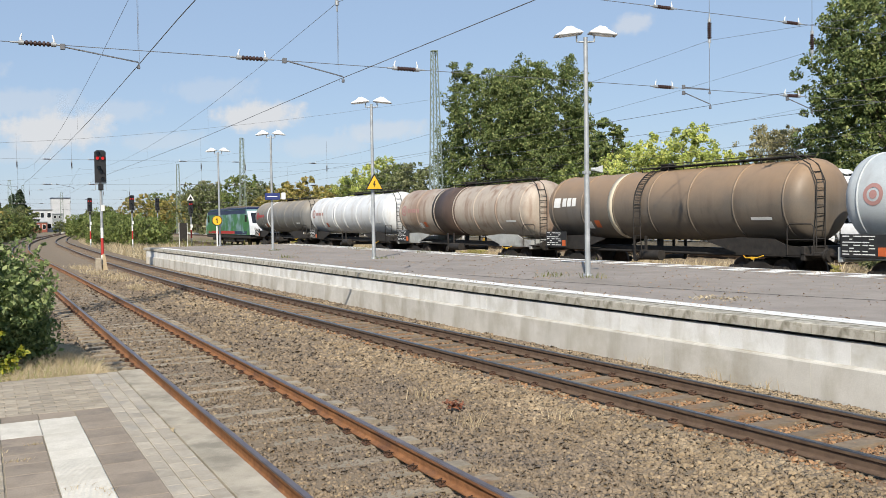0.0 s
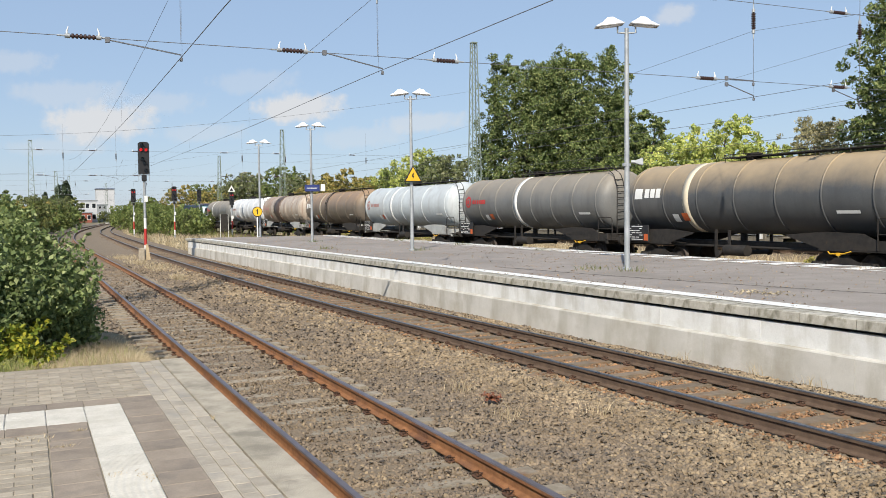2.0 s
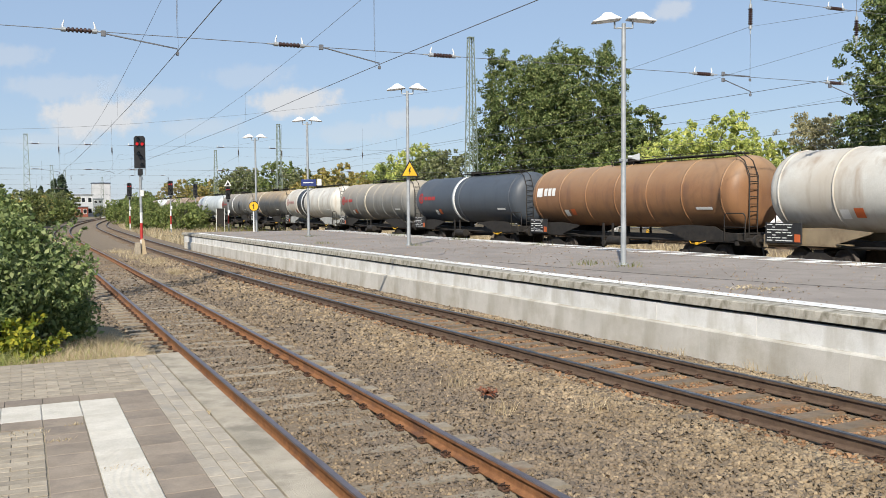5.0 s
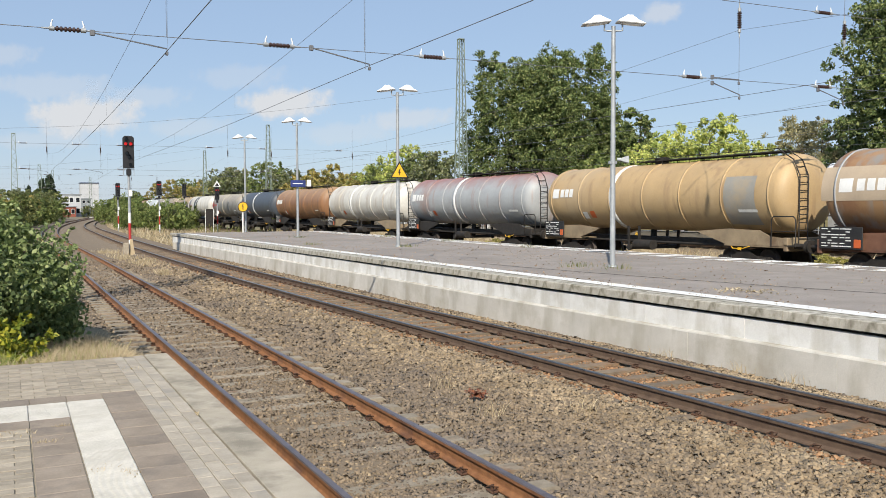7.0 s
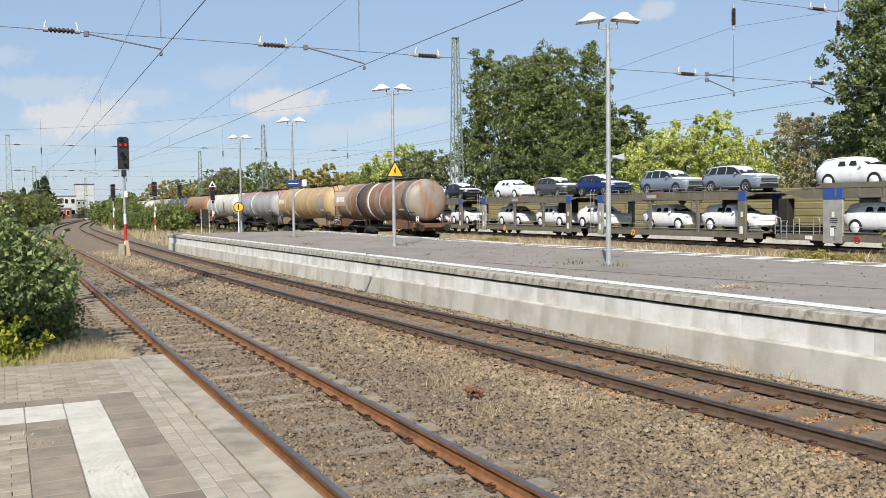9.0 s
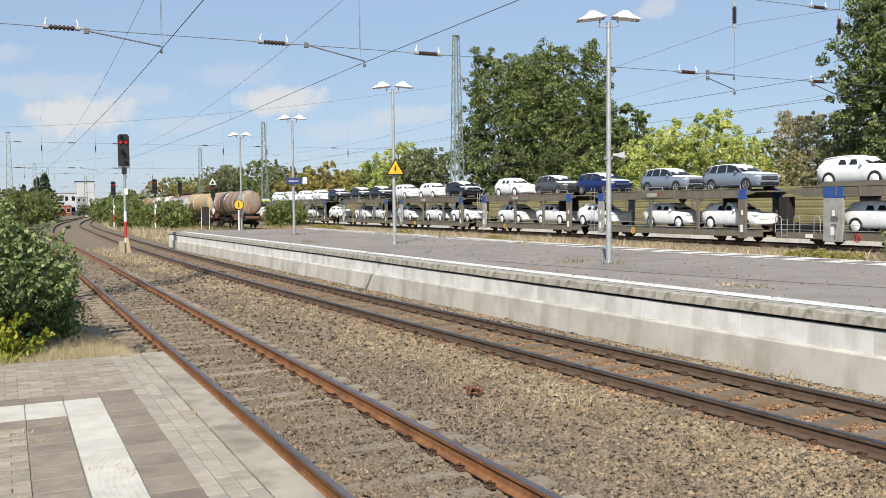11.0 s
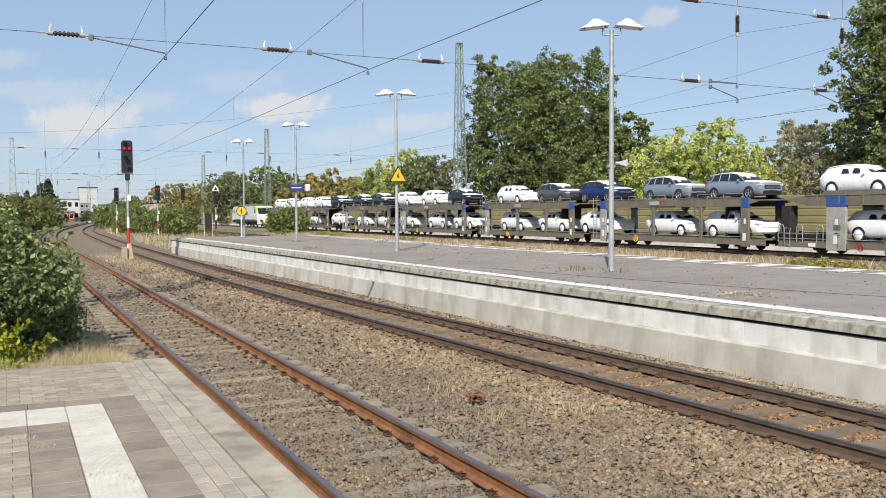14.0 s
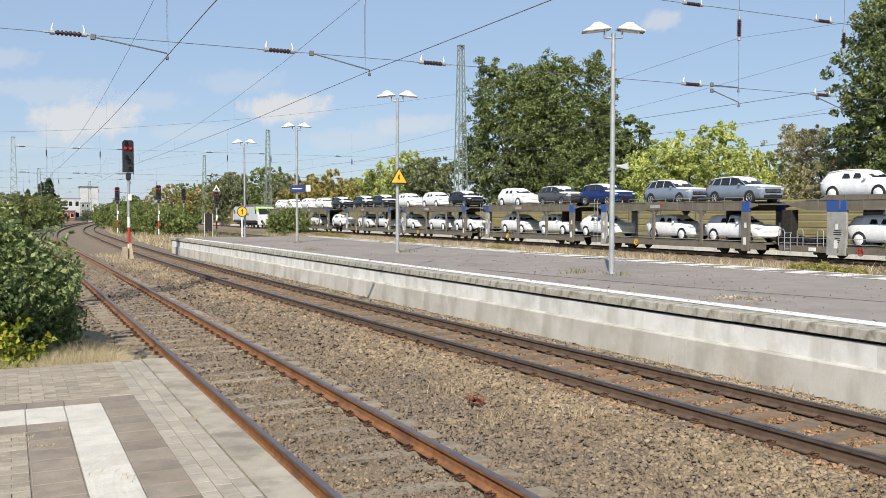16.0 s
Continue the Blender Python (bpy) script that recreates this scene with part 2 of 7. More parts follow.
M_rail_brown = surface("rail_side_brown", (0.075, 0.048, 0.034), (0.14, 0.095, 0.065), 7.0, 0.8, bump=0.25, fine=100)
M_rail_bright = surface("rail_head_worn", (0.10, 0.09, 0.09), (0.2, 0.19, 0.19), 3.0, 0.3, 0.9, bump=0.03, fine=80)
M_steel_sleeper = surface("sleeper_concrete_brown", (0.20, 0.168, 0.122), (0.32, 0.275, 0.212), 9.0, 0.9, bump=0.3, stain=(0.20, 0.11, 0.06), stain_scale=2.0, stain_at=(0.55, 0.8), vary=0.15)
M_conc_sleeper = surface("sleeper_concrete", (0.138, 0.104, 0.072), (0.225, 0.178, 0.127), 7.0, 0.9, bump=0.3, stain=(0.25, 0.14, 0.07), stain_scale=2.5, stain_at=(0.5, 0.75), vary=0.15)
M_clip = surface("rusty_clip", (0.055, 0.03, 0.02), (0.11, 0.055, 0.032), 20.0, 0.85, bump=0.2)
M_asphalt = surface("platform_asphalt", (0.245, 0.218, 0.195), (0.315, 0.282, 0.255), 1.2, 0.92, bump=0.5, fine=130, stain=(0.215, 0.19, 0.168), stain_scale=0.25, stain_at=(0.5, 0.7), world_space=True)
M_coping = surface("coping_concrete", (0.33, 0.31, 0.265), (0.48, 0.455, 0.40), 6.0, 0.9, bump=0.4, stain=(0.20, 0.19, 0.13), stain_scale=4.0, stain_at=(0.52, 0.72), vary=0.05, streak=((0.14, 0.130, 0.09), (6.0, 6.0, 4.0), (0.47, 0.70)))
M_wall_up = surface("wall_concrete_pale", (0.56, 0.56, 0.545), (0.69, 0.69, 0.675), 1.5, 0.88, bump=0.12, stain=(0.48, 0.465, 0.42), stain_scale=1.2, vary=0.05, streak=((0.36, 0.335, 0.28), (2.2, 2.2, 0.3), (0.55, 0.8)))
M_wall_low = surface("wall_concrete_stained", (0.43, 0.412, 0.375), (0.56, 0.542, 0.505), 1.2, 0.9, bump=0.15, stain=(0.34, 0.31, 0.25), stain_scale=0.9, stain_at=(0.5, 0.75), vary=0.06, streak=((0.26, 0.232, 0.175), (2.4, 1.5, 0.35), (0.50, 0.76)))
M_edge_slab = surface("edge_slab_grey", (0.20, 0.18, 0.165), (0.27, 0.245, 0.225), 3.0, 0.92, bump=0.3, stain=(0.16, 0.145, 0.13), stain_scale=1.5, vary=0.08)
M_white_line = surface("white_line_paint", (0.62, 0.62, 0.60), (0.78, 0.78, 0.76), 5.0, 0.8, bump=0.15, stain=(0.36, 0.35, 0.33), stain_scale=3.0, stain_at=(0.6, 0.75))
M_tactile = surface("white_tactile_slab", (0.42, 0.405, 0.37), (0.52, 0.505, 0.465), 6.0, 0.85, bump=0.2, stain=(0.40, 0.38, 0.34), stain_scale=2.0, vary=0.06)
M_brown_slab = surface("brown_slab", (0.22, 0.178, 0.138), (0.29, 0.24, 0.19), 5.0, 0.9, bump=0.25, stain=(0.16, 0.135, 0.115), stain_scale=1.8, vary=0.10)
M_paver = surface("beige_paver", (0.27, 0.23, 0.175), (0.37, 0.32, 0.25), 6.0, 0.92, bump=0.3, stain=(0.24, 0.21, 0.17), stain_scale=2.0, vary=0.14)
M_paver_grey = surface("grey_paver", (0.31, 0.272, 0.218), (0.41, 0.362, 0.295), 6.0, 0.92, bump=0.25, stain=(0.26, 0.245, 0.22), stain_scale=1.8, vary=0.10)
M_kerb = surface("kerb_concrete", (0.33, 0.29, 0.225), (0.46, 0.41, 0.33), 3.0, 0.92, bump=0.4, fine=140, stain=(0.235, 0.21, 0.165), stain_scale=2.4, stain_at=(0.44, 0.64), world_space=True)
M_joint = surface("joint_sand", (0.19, 0.165, 0.122), (0.27, 0.23, 0.17), 20.0, 0.95, bump=0.3)
M_galv = surface("galvanised_steel", (0.28, 0.30, 0.315), (0.40, 0.42, 0.435), 4.0, 0.5, 0.35, bump=0.05, vary=0.05)
M_lampwhite = paint("lamp_cover_white", (0.78, 0.78, 0.77), 0.4)
M_black = paint("black_paint", (0.02, 0.02, 0.022), 0.5)
M_dark = surface("dark_underframe", (0.012, 0.011, 0.010), (0.035, 0.030, 0.026), 5.0, 0.75, bump=0.2, stain=(0.06, 0.035, 0.02), stain_scale=3.0, stain_at=(0.6, 0.8))
M_wheel = surface("wheel_steel", (0.03, 0.024, 0.02), (0.07, 0.055, 0.045), 6.0, 0.6, 0.4, bump=0.1)
M_white = paint("white_paint", (0.75, 0.75, 0.73), 0.45)
M_red = paint("red_paint", (0.42, 0.035, 0.03), 0.5)
M_yellow = paint("yellow_paint", (0.80, 0.46, 0.03), 0.5)
M_orange = paint("orange_plate", (0.55, 0.12, 0.035), 0.5)
M_blue = paint("sign_blue", (0.02, 0.035, 0.15), 0.5)
M_wire = surface("wire_grey", (0.12, 0.125, 0.135), (0.19, 0.195, 0.21), 4.0, 0.6, 0.4, bump=0)
M_insul = surface("insulator_brown", (0.032, 0.018, 0.016), (0.06, 0.033, 0.028), 4.0, 0.35, bump=0)
M_insul_white = paint("insulator_white", (0.75, 0.76, 0.76), 0.35)
M_lattice = surface("mast_green_grey", (0.14, 0.18, 0.15), (0.25, 0.29, 0.25), 2.0, 0.7, 0.2, bump=0.1)
M_bark = surface("bark", (0.06, 0.048, 0.035), (0.17, 0.14, 0.11), 3.0, 0.9, bump=0.5, fine=20, stretch=(1, 1, 0.3))
M_glass = surface("dark_glass", (0.012, 0.014, 0.017), (0.02, 0.022, 0.026), 2.0, 0.08, bump=0, gloss_var=0.02, spec=0.5)
M_tyre = surface("tyre_rubber", (0.014, 0.014, 0.015), (0.03, 0.03, 0.03), 8.0, 0.85, bump=0.1)


# ---- ground and tracks ----
def spline(pts, y):
    """x at y on a smooth line through (y, x) points."""
    ys, xs = [p[0] for p in pts], [p[1] for p in pts]
    n = len(ys)
    sl = [(xs[i + 1] - xs[i]) / (ys[i + 1] - ys[i]) for i in range(n - 1)]
    d = [sl[0]] + [(sl[i - 1] + sl[i]) / 2 for i in range(1, n - 1)] + [sl[-1]]
    if y <= ys[0]:
        return xs[0] + d[0] * (y - ys[0])
    if y >= ys[-1]:
        return xs[-1] + d[-1] * (y - ys[-1])
    i = max(k for k in range(n - 1) if ys[k] <= y)
    h = ys[i + 1] - ys[i]
    t = (y - ys[i]) / h
    return ((2 * t ** 3 - 3 * t * t + 1) * xs[i] + (t ** 3 - 2 * t * t + t) * h * d[i] + (3 * t * t - 2 * t ** 3) * xs[i + 1] + (t ** 3 - t * t) * h * d[i + 1])


LINE_1 = [(-60, 3.22), (40, 3.22), (90, 3.3), (132, 5.2), (162, 7.6), (230, 15.0), (283, 21.5), (420, 42)]
LINE_2 = [(-60, 10.0), (7, 8.42), (27, 7.80), (48, 7.68), (70, 7.98), (95, 8.62), (132, 9.95), (162, 12.1), (230, 19.3), (283, 25.4), (420, 46)]
LINE_4 = [(-300, 24.5), (-100, 24.5), (100, 24.5), (185, 24.5), (230, 26.2), (290, 32.0), (350, 42.0), (420, 57.0)]
LINE_6 = [(-80, 39.9), (60, 39.9), (190, 39.9), (300, 43.5)]

g = Geo()
n = 26
edge = [-3000, -800, -300, -150, -80, -40, -20, -10, 0, 10, 20, 30, 40, 60, 80, 110, 150, 200, 300, 400, 600, 900, 1400, 2200, 3000, 4000]
vs = [(x, y, -0.5) for y in edge for x in edge]
g.add(vs, [(j * n + i, j * n + i + 1, (j + 1) * n + i + 1, (j + 1) * n + i) for j in range(n - 1) for i in range(n - 1)])
tagged(part("ground", g, M_ground), "dry grassy earth of the station yard", "ground", kind="structure")


def bed_height(x, y):
    """Top of the ballast: full under the tracks, a little lower between them."""
    d1 = abs(x - spline(LINE_1, y))
    d = min(d1, abs(x - spline(LINE_2, y)))
    z = -0.225 - 0.05 * min(1.0, max(0.0, (d - 1.3) / 0.9))
    if d1 < 0.72:
        # the little-used track is silted up to the tops of its sleepers
        z += 0.030
    d2 = abs(x - spline(LINE_2, y))
    if d2 > 0.72:
        # heaped against the ends of the main track's sleepers
        z += 0.042 * min(1.0, (d2 - 0.72) / 0.2) * max(0.0, min(1.0, (2.1 - d2) / 0.8))
    return z + 0.02 * noise.noise((x * 0.9, y * 0.9, 0.0)) + 0.015 * noise.noise((x * 3.1, y * 3.1, 5.0))


g = Geo()
xs = [1.45 + 0.25 * i for i in range(37)]
ys = [-20 + 0.5 * i for i in range(150)] + [55 + 2.5 * i for i in range(100)]
vs = []
for y in ys:
    sh = 0 if y < 62 else spline(LINE_2, y) - spline(LINE_2, 62)
    lo = -3.0 * min(1.0, max(0.0, (y - 12) / 25))
    for i, x in enumerate(xs):
        xx = x + sh * (0.6 + 0.4 * i / 36) + lo * (1 - i / 36)
        vs.append((xx, y, bed_height(xx, y)))
g.add(vs, [(j * 37 + i, j * 37 + i + 1, (j + 1) * 37 + i + 1, (j + 1) * 37 + i) for j in range(len(ys) - 1) for i in range(36)], 0, True)
tagged(part("ballast_bed", g, M_bed), "brown and grey crushed stone bed under the tracks", "ballast", kind="structure")

RAIL = [(-0.0625, -0.172), (0.0625, -0.172), (0.0625, -0.160), (0.012, -0.140), (0.0085, -0.130), (0.0085, -0.055), (0.034, -0.042), (0.0365, -0.012), (0.029, 0.0),
        (-0.029, 0.0), (-0.0365, -0.012), (-0.034, -0.042), (-0.0085, -0.055), (-0.0085, -0.130), (-0.012, -0.140), (-0.0625, -0.160)]
RAIL_MI = [0, 0, 0, 0, 0, 0, 0, 1, 1, 1, 0, 0, 0, 0, 0, 0]


def sleeper_mesh(name, mat, w=0.26, clips=True):
    gg = Geo()
    gg.plate([(-1.3, -0.36), (-1.3, -0.20), (-1.27, -0.178), (-0.95, -0.176), (-0.5, -0.19), (0.5, -0.19), (0.95, -0.176), (1.27, -0.178), (1.3, -0.20), (1.3, -0.36)], "y", -w / 2, w / 2)
    for s in (-1, 1) if clips else ():
        for e in (-1, 1):
            x = s * 0.75 + e * 0.105
            gg.box(x - 0.036, x + 0.036, -0.06, 0.06, -0.18, -0.155, 0.008, 1)
            gg.tube([(x + e * 0.03, -0.06, -0.145), (x - e * 0.035, -0.045, -0.128), (x + e * 0.03, 0.0, -0.12), (x - e * 0.035, 0.045, -0.128), (x + e * 0.03, 0.06, -0.145)], 0.0075, 5, 1)
            gg.rod((x, 0, -0.16), (x, 0, -0.112), 0.014, None, 6, 1)
    return gg.mesh(name, [mat, M_clip])


def track(name, line, y0, y1, mats, sleeper, pitch, first, last, label, full=True):
    root = thing(name, None, label, "railway track", kind="structure")
    pts = [(spline(line, y), y, 0.0) for y in np.concatenate([np.arange(y0, 60, 1.5), np.arange(60, y1, 4.0)])]
    for s in (-0.75, 0.75):
        path = [(x + s, y, z) for x, y, z in pts]
        part("rail", Geo().sweep(RAIL, path, mis=RAIL_MI), mats, root)
    y = first
    while y < last:
        ob = new("sleeper", sleeper if y < 40 and full else S_PLAIN)
        ob.parent = root
        dx = (spline(line, y + 0.5) - spline(line, y - 0.5))
        ob.matrix_basis = Matrix.Translation((spline(line, y) + 0.02 * noise.noise((y, 0, 1)), y, 0)) @ Euler((0, 0, -math.atan(dx) + 0.01 * noise.noise((y, 3, 1)))).to_matrix().to_4x4()
        y += pitch
    return root


S1 = sleeper_mesh("sleeper", M_steel_sleeper, 0.23)
S2 = sleeper_mesh("sleeper", M_conc_sleeper, 0.23)
S_PLAIN = sleeper_mesh("sleeper", M_conc_sleeper, 0.27, False)
TRACK_1 = track("railway_track", LINE_1, -20, 290, [M_rust, M_rail_dull], S1, 0.6147, 19.915 - 0.6147 * 36, 100, "little-used track with orange rusty rails in stone ballast")
TRACK_2 = track("railway_track", LINE_2, -20, 330, [M_rail_brown, M_rail_bright], S2, 0.593, 9.116 - 0.593 * 30, 120, "main track with dark brown rails and concrete sleepers")
TRACK_4 = track("railway_track", LINE_4, -40, 400, [M_rail_brown, M_rail_bright], S2, 1.2, -20, 110, "track behind the island platform with dark rails", False)
TRACK_6 = track("railway_track", LINE_6, 0, 260, [M_rail_brown, M_rail_bright], S2, 1.2, 10, 120, "siding track under the car carrier train", False)
g = Geo()
for X, (a, b) in ((24.5, (-40, 400)), (39.9, (0, 260))):
    ln_ = LINE_4 if X < 30 else LINE_6
    g.sweep([(-2.6, -0.5), (-1.7, -0.22), (1.7, -0.22), (2.6, -0.5)], [(spline(ln_, y), y, 0) for y in range(a, b, 10)], close=False)
tagged(part("ballast_bank", g, M_bed), "stone ballast under the goods tracks", "ballast", kind="structure")

# ---- near platform (eye level platform 1) ----
PZ = 0.8
near = thing("platform_near", None, "paved platform with kerb, brown slabs and white guide strip", "platform", kind="structure")
g = Geo()
g.box(-14, 1.256, -16, 10.12, -0.5, PZ - 0.006, 0.0)
part("platform_base", g, M_joint, near)
g = Geo().plate([(1.24, -0.5), (1.38, -0.5), (1.38, PZ - 0.17), (1.24, PZ - 0.17)], "y", -16, 10.16)
part("platform_wall", g, M_kerb, near)
near_pieces = []


def slab(name, mesh_, x, y, z, parent, turn=0.0, tilt=0.0):
    ob = new(name, mesh_)
    ob.parent = parent
    ob.matrix_basis = pose(x, y, z, tilt, 0, turn)
    return ob


def slab_mesh(name, sx, sy, h, mat, c=0.0025, ribs=0):
    gg = Geo().box(-sx / 2, sx / 2, -sy / 2, sy / 2, -h, 0, c)
    for i in range(ribs):
        y = -sy / 2 + (i + 0.5) * sy / ribs
        gg.box(-sx / 2 + 0.006, sx / 2 - 0.006, y - sy / ribs * 0.27, y + sy / ribs * 0.27, -0.002, 0.004, 0.0015)
    return gg.mesh(name, [mat])


def jig(a):
    return random.uniform(-a, a)


# ---- island platform ----
EDGE = [(-30, 11.05), (0, 10.72), (8, 10.58), (14, 10.40), (32, 10.18), (61.5, 9.62)]
FAR = [(-30, 21.4), (15, 20.35), (25, 20.0), (38, 19.85), (58, 19.95), (66, 20.15)]
island = thing("platform_island", None, "island platform with asphalt top and pale concrete edge wall", "platform", kind="structure")
g = Geo()
ys = [-30 + 2.0 * i for i in range(47)]
top = []
for y in ys:
    a, b = spline(EDGE, y) + 0.42, spline(FAR, y)
    for i in range(13):
        x = a + (b - a) * i / 12
        top.append((x, y, PZ + 0.008 * noise.noise((x * 0.5, y * 0.4, 2.0)) - 0.006))
g.add(top, [(j * 13 + i, j * 13 + i + 1, (j + 1) * 13 + i + 1, (j + 1) * 13 + i) for j in range(46) for i in range(12)], 0, True)
g.add([(spline(FAR, y), y, z) for y in ys for z in (PZ - 0.006, -0.5)], [(2 * j, 2 * j + 1, 2 * j + 3, 2 * j + 2) for j in range(46)])
part("platform_surface", g, M_asphalt, island)
g = Geo().sweep([(-0.20, 0), (0.20, 0), (0.20, 0.004), (-0.20, 0.004)], [(spline(EDGE, y) + 0.63, y, PZ + 0.003 + 0.005) for y in ys if y < 62])
part("white_line", g, M_white_line, island)
g = Geo().sweep([(-0.012, 0), (0.012, 0), (0.012, 0.004), (-0.012, 0.004)], [(12.84 + 0.19 * (16.71 - y) + 0.0085 * (16.71 - y) ** 2 + 0.03 * noise.noise((y * 0.6, 1.0, 0.0)), y, PZ + 0.004) for y in (7 + 0.5 * i for i in range(32))])
part("tar_seam", g, M_dark, island, "dark tar seam in the asphalt")
# the rear edge: two thin white lines and a row of white squares between them
for off, wd in ((-1.30, 0.055), (-0.14, 0.05)):
    g = Geo().sweep([(-wd, 0), (wd, 0), (wd, 0.004), (-wd, 0.004)], [(spline(FAR, y) + off, y, PZ + 0.004) for y in ys if y < 62])
    part("white_line", g, M_white_line, island)
square = Geo().box(-0.46, 0.46, -0.27, 0.27, -0.02, 0.010, 0.002).mesh("painted_square", [M_white_line])
dark_square = Geo().box(-0.46, 0.46, -0.385, 0.385, -0.02, 0.008, 0.002).mesh("edge_slab", [M_edge_slab])
for k in range(45):
    y = 1.7 + k * 1.34
    for name, me, dy in (("painted_square", square, 0.0), ("edge_slab", dark_square, 0.67)):
        ob = part(name, me, None, island)
        ob.matrix_basis = pose(spline(FAR, y + dy) - 0.71, y + dy, PZ, 0, 0, -math.degrees(math.atan(spline(FAR, y + dy + 0.5) - spline(FAR, y + dy - 0.5))))

# ---- lamps on the island platform ----


def platform_lamp(x, y, h=6.33, megaphone=False, sign=0):
    root = thing("platform_lamp", pose(x, y, PZ), "galvanised lamp post with two white lamp heads", "street lamp", "platform lamps")
    g = Geo().rod((0, 0, 0), (0, 0, h), 0.076, 0.055, 16)
    part("pole", g, M_galv, root)
    part("base_collar", Geo().rod((0, 0, 0), (0, 0, 0.05), 0.13, 0.12, 16), M_galv, root)
    for s in (-1, 1):
        # the arms run across the view, on the diagonal of the platform
        d = Vector((math.cos(radians(26)), -math.sin(radians(26)), 0)) * s
        p = Vector((0, 0, h - 0.12))
        g = Geo().tube([p, p + d * 0.16, p + d * 0.235, p + d * 0.235 + Vector((0, 0, 0.19))], 0.024, 8)
        arm = part("arm", g, M_galv, root)
        m = Matrix.Translation(p + d * 0.455 + Vector((0, 0, 0.205))) @ Matrix.Rotation(math.atan2(d.y, d.x), 4, "Z") @ Matrix.Rotation(radians(6), 4, "Y")
        vs = []
        for zz, a, b in ((-0.03, 0.36, 0.17), (-0.01, 0.38, 0.19), (0.08, 0.22, 0.13), (0.20, 0.07, 0.05), (0.205, 0.0, 0.0)):
            vs += [m @ Vector((sx * a - 0.04 * (zz > 0.05), sy * b, zz)) for sx, sy in ((-1, -1), (1, -1), (1, 1), (-1, 1))]
        fs = [(4 * k + i, 4 * k + (i + 1) % 4, 4 * k + 4 + (i + 1) % 4, 4 * k + 4 + i) for k in range(4) for i in range(4)]
        head = part("lamp_head", Geo().add(vs, fs), M_lampwhite, root, "white folded-metal lamp cover")
        part("diffuser", Geo().box(-0.26, 0.26, -0.12, 0.12, -0.05, -0.012, 0.01, 0, m), M_insul_white, head)
    if megaphone:
        g = Geo().box(-0.12, 0.10, -0.05, 0.05, 2.72, 2.80, 0.01)
        part("bracket", g, M_galv, root)
        dv = Vector((0.85, -0.5, 0)).normalized()
        c = Vector((0.1, -0.05, 2.84))
        part("loudspeaker", Geo().rod(c, c + dv * 0.10, 0.045, 0.05, 8).rod(c + dv * 0.10, c + dv * 0.30, 0.05, 0.135, 4), M_galv, root, "small grey horn loudspeaker")
    return root


LAMPS = [(14.40, 19.54, True), (14.41, 34.2, False), (14.43, 48.6, False), (14.45, 61.0, False)]
for x, y, sp in LAMPS:
    platform_lamp(x, y, megaphone=sp)


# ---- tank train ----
def tank_colour(name, base, dirt, rust, rusty=(0.47, 0.68), streaks=(0.5, 0.75), top_tone=None):
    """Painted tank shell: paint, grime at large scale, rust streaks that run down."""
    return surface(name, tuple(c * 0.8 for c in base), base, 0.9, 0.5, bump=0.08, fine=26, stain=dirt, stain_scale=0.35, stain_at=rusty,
                   streak=(rust, (2.6, 2.6, 0.30), streaks), spec=0.4, top_tone=top_tone)


def ring(parent, y, r, w, mat, name="band", z=2.83, th=0.03, label="", a0=-60, a1=240):
    g = Geo().lathe([(y - w / 2, r - 0.02), (y - w / 2, r + th), (y + w / 2, r + th), (y + w / 2, r - 0.02)], "y", (0, 0, z), 40, 0, True, a0, a1)
    return part(name, g, mat, parent, label)


def bogie(parent, y, mats):
    g = Geo()
    for s in (-1, 1):
        g.plate([(y - 1.35, 0.50), (y - 1.25, 0.62), (y - 0.5, 0.66), (y - 0.3, 0.78), (y + 0.3, 0.78), (y + 0.5, 0.66), (y + 1.25, 0.62), (y + 1.35, 0.50),
                 (y + 0.55, 0.48), (y + 0.4, 0.34), (y - 0.4, 0.34), (y - 0.55, 0.48)], "x", s * 1.0 - 0.04, s * 1.0 + 0.04)
        for k in (-1, 1):
            yy = y + k * 0.9
            g.box(s * 1.0 - 0.09, s * 1.0 + 0.09, yy - 0.14, yy + 0.14, 0.32, 0.60, 0.03)
            for q in (-0.24, 0.24):
                g.rod((s * 1.03, yy + q, 0.40), (s * 1.03, yy + q, 0.64), 0.065, None, 10)
    g.box(-1.0, 1.0, y - 0.22, y + 0.22, 0.42, 0.86, 0.03)
    b = part("bogie", g, M_dark, parent)
    for k in (-1, 1):
        for s in (-1, 1):
            g = Geo().lathe([(s * 0.72, 0.0), (s * 0.72, 0.12), (s * 0.70, 0.36), (s * 0.685, 0.40), (s * 0.685, 0.49), (s * 0.72, 0.49), (s * 0.725, 0.46), (s * 0.82, 0.455), (s * 0.82, 0.39), (s * 0.78, 0.36), (s * 0.80, 0.12), (s * 0.86, 0.10), (s * 0.86, 0.0)],
                            "x", (0, y + k * 0.9, 0.46), 18)
            part("wheel", g, M_wheel, b)


WAGONS = []
BOARD = surface("data_board_black", (0.015, 0.015, 0.016), (0.03, 0.03, 0.03), 3.0, 0.6, bump=0)


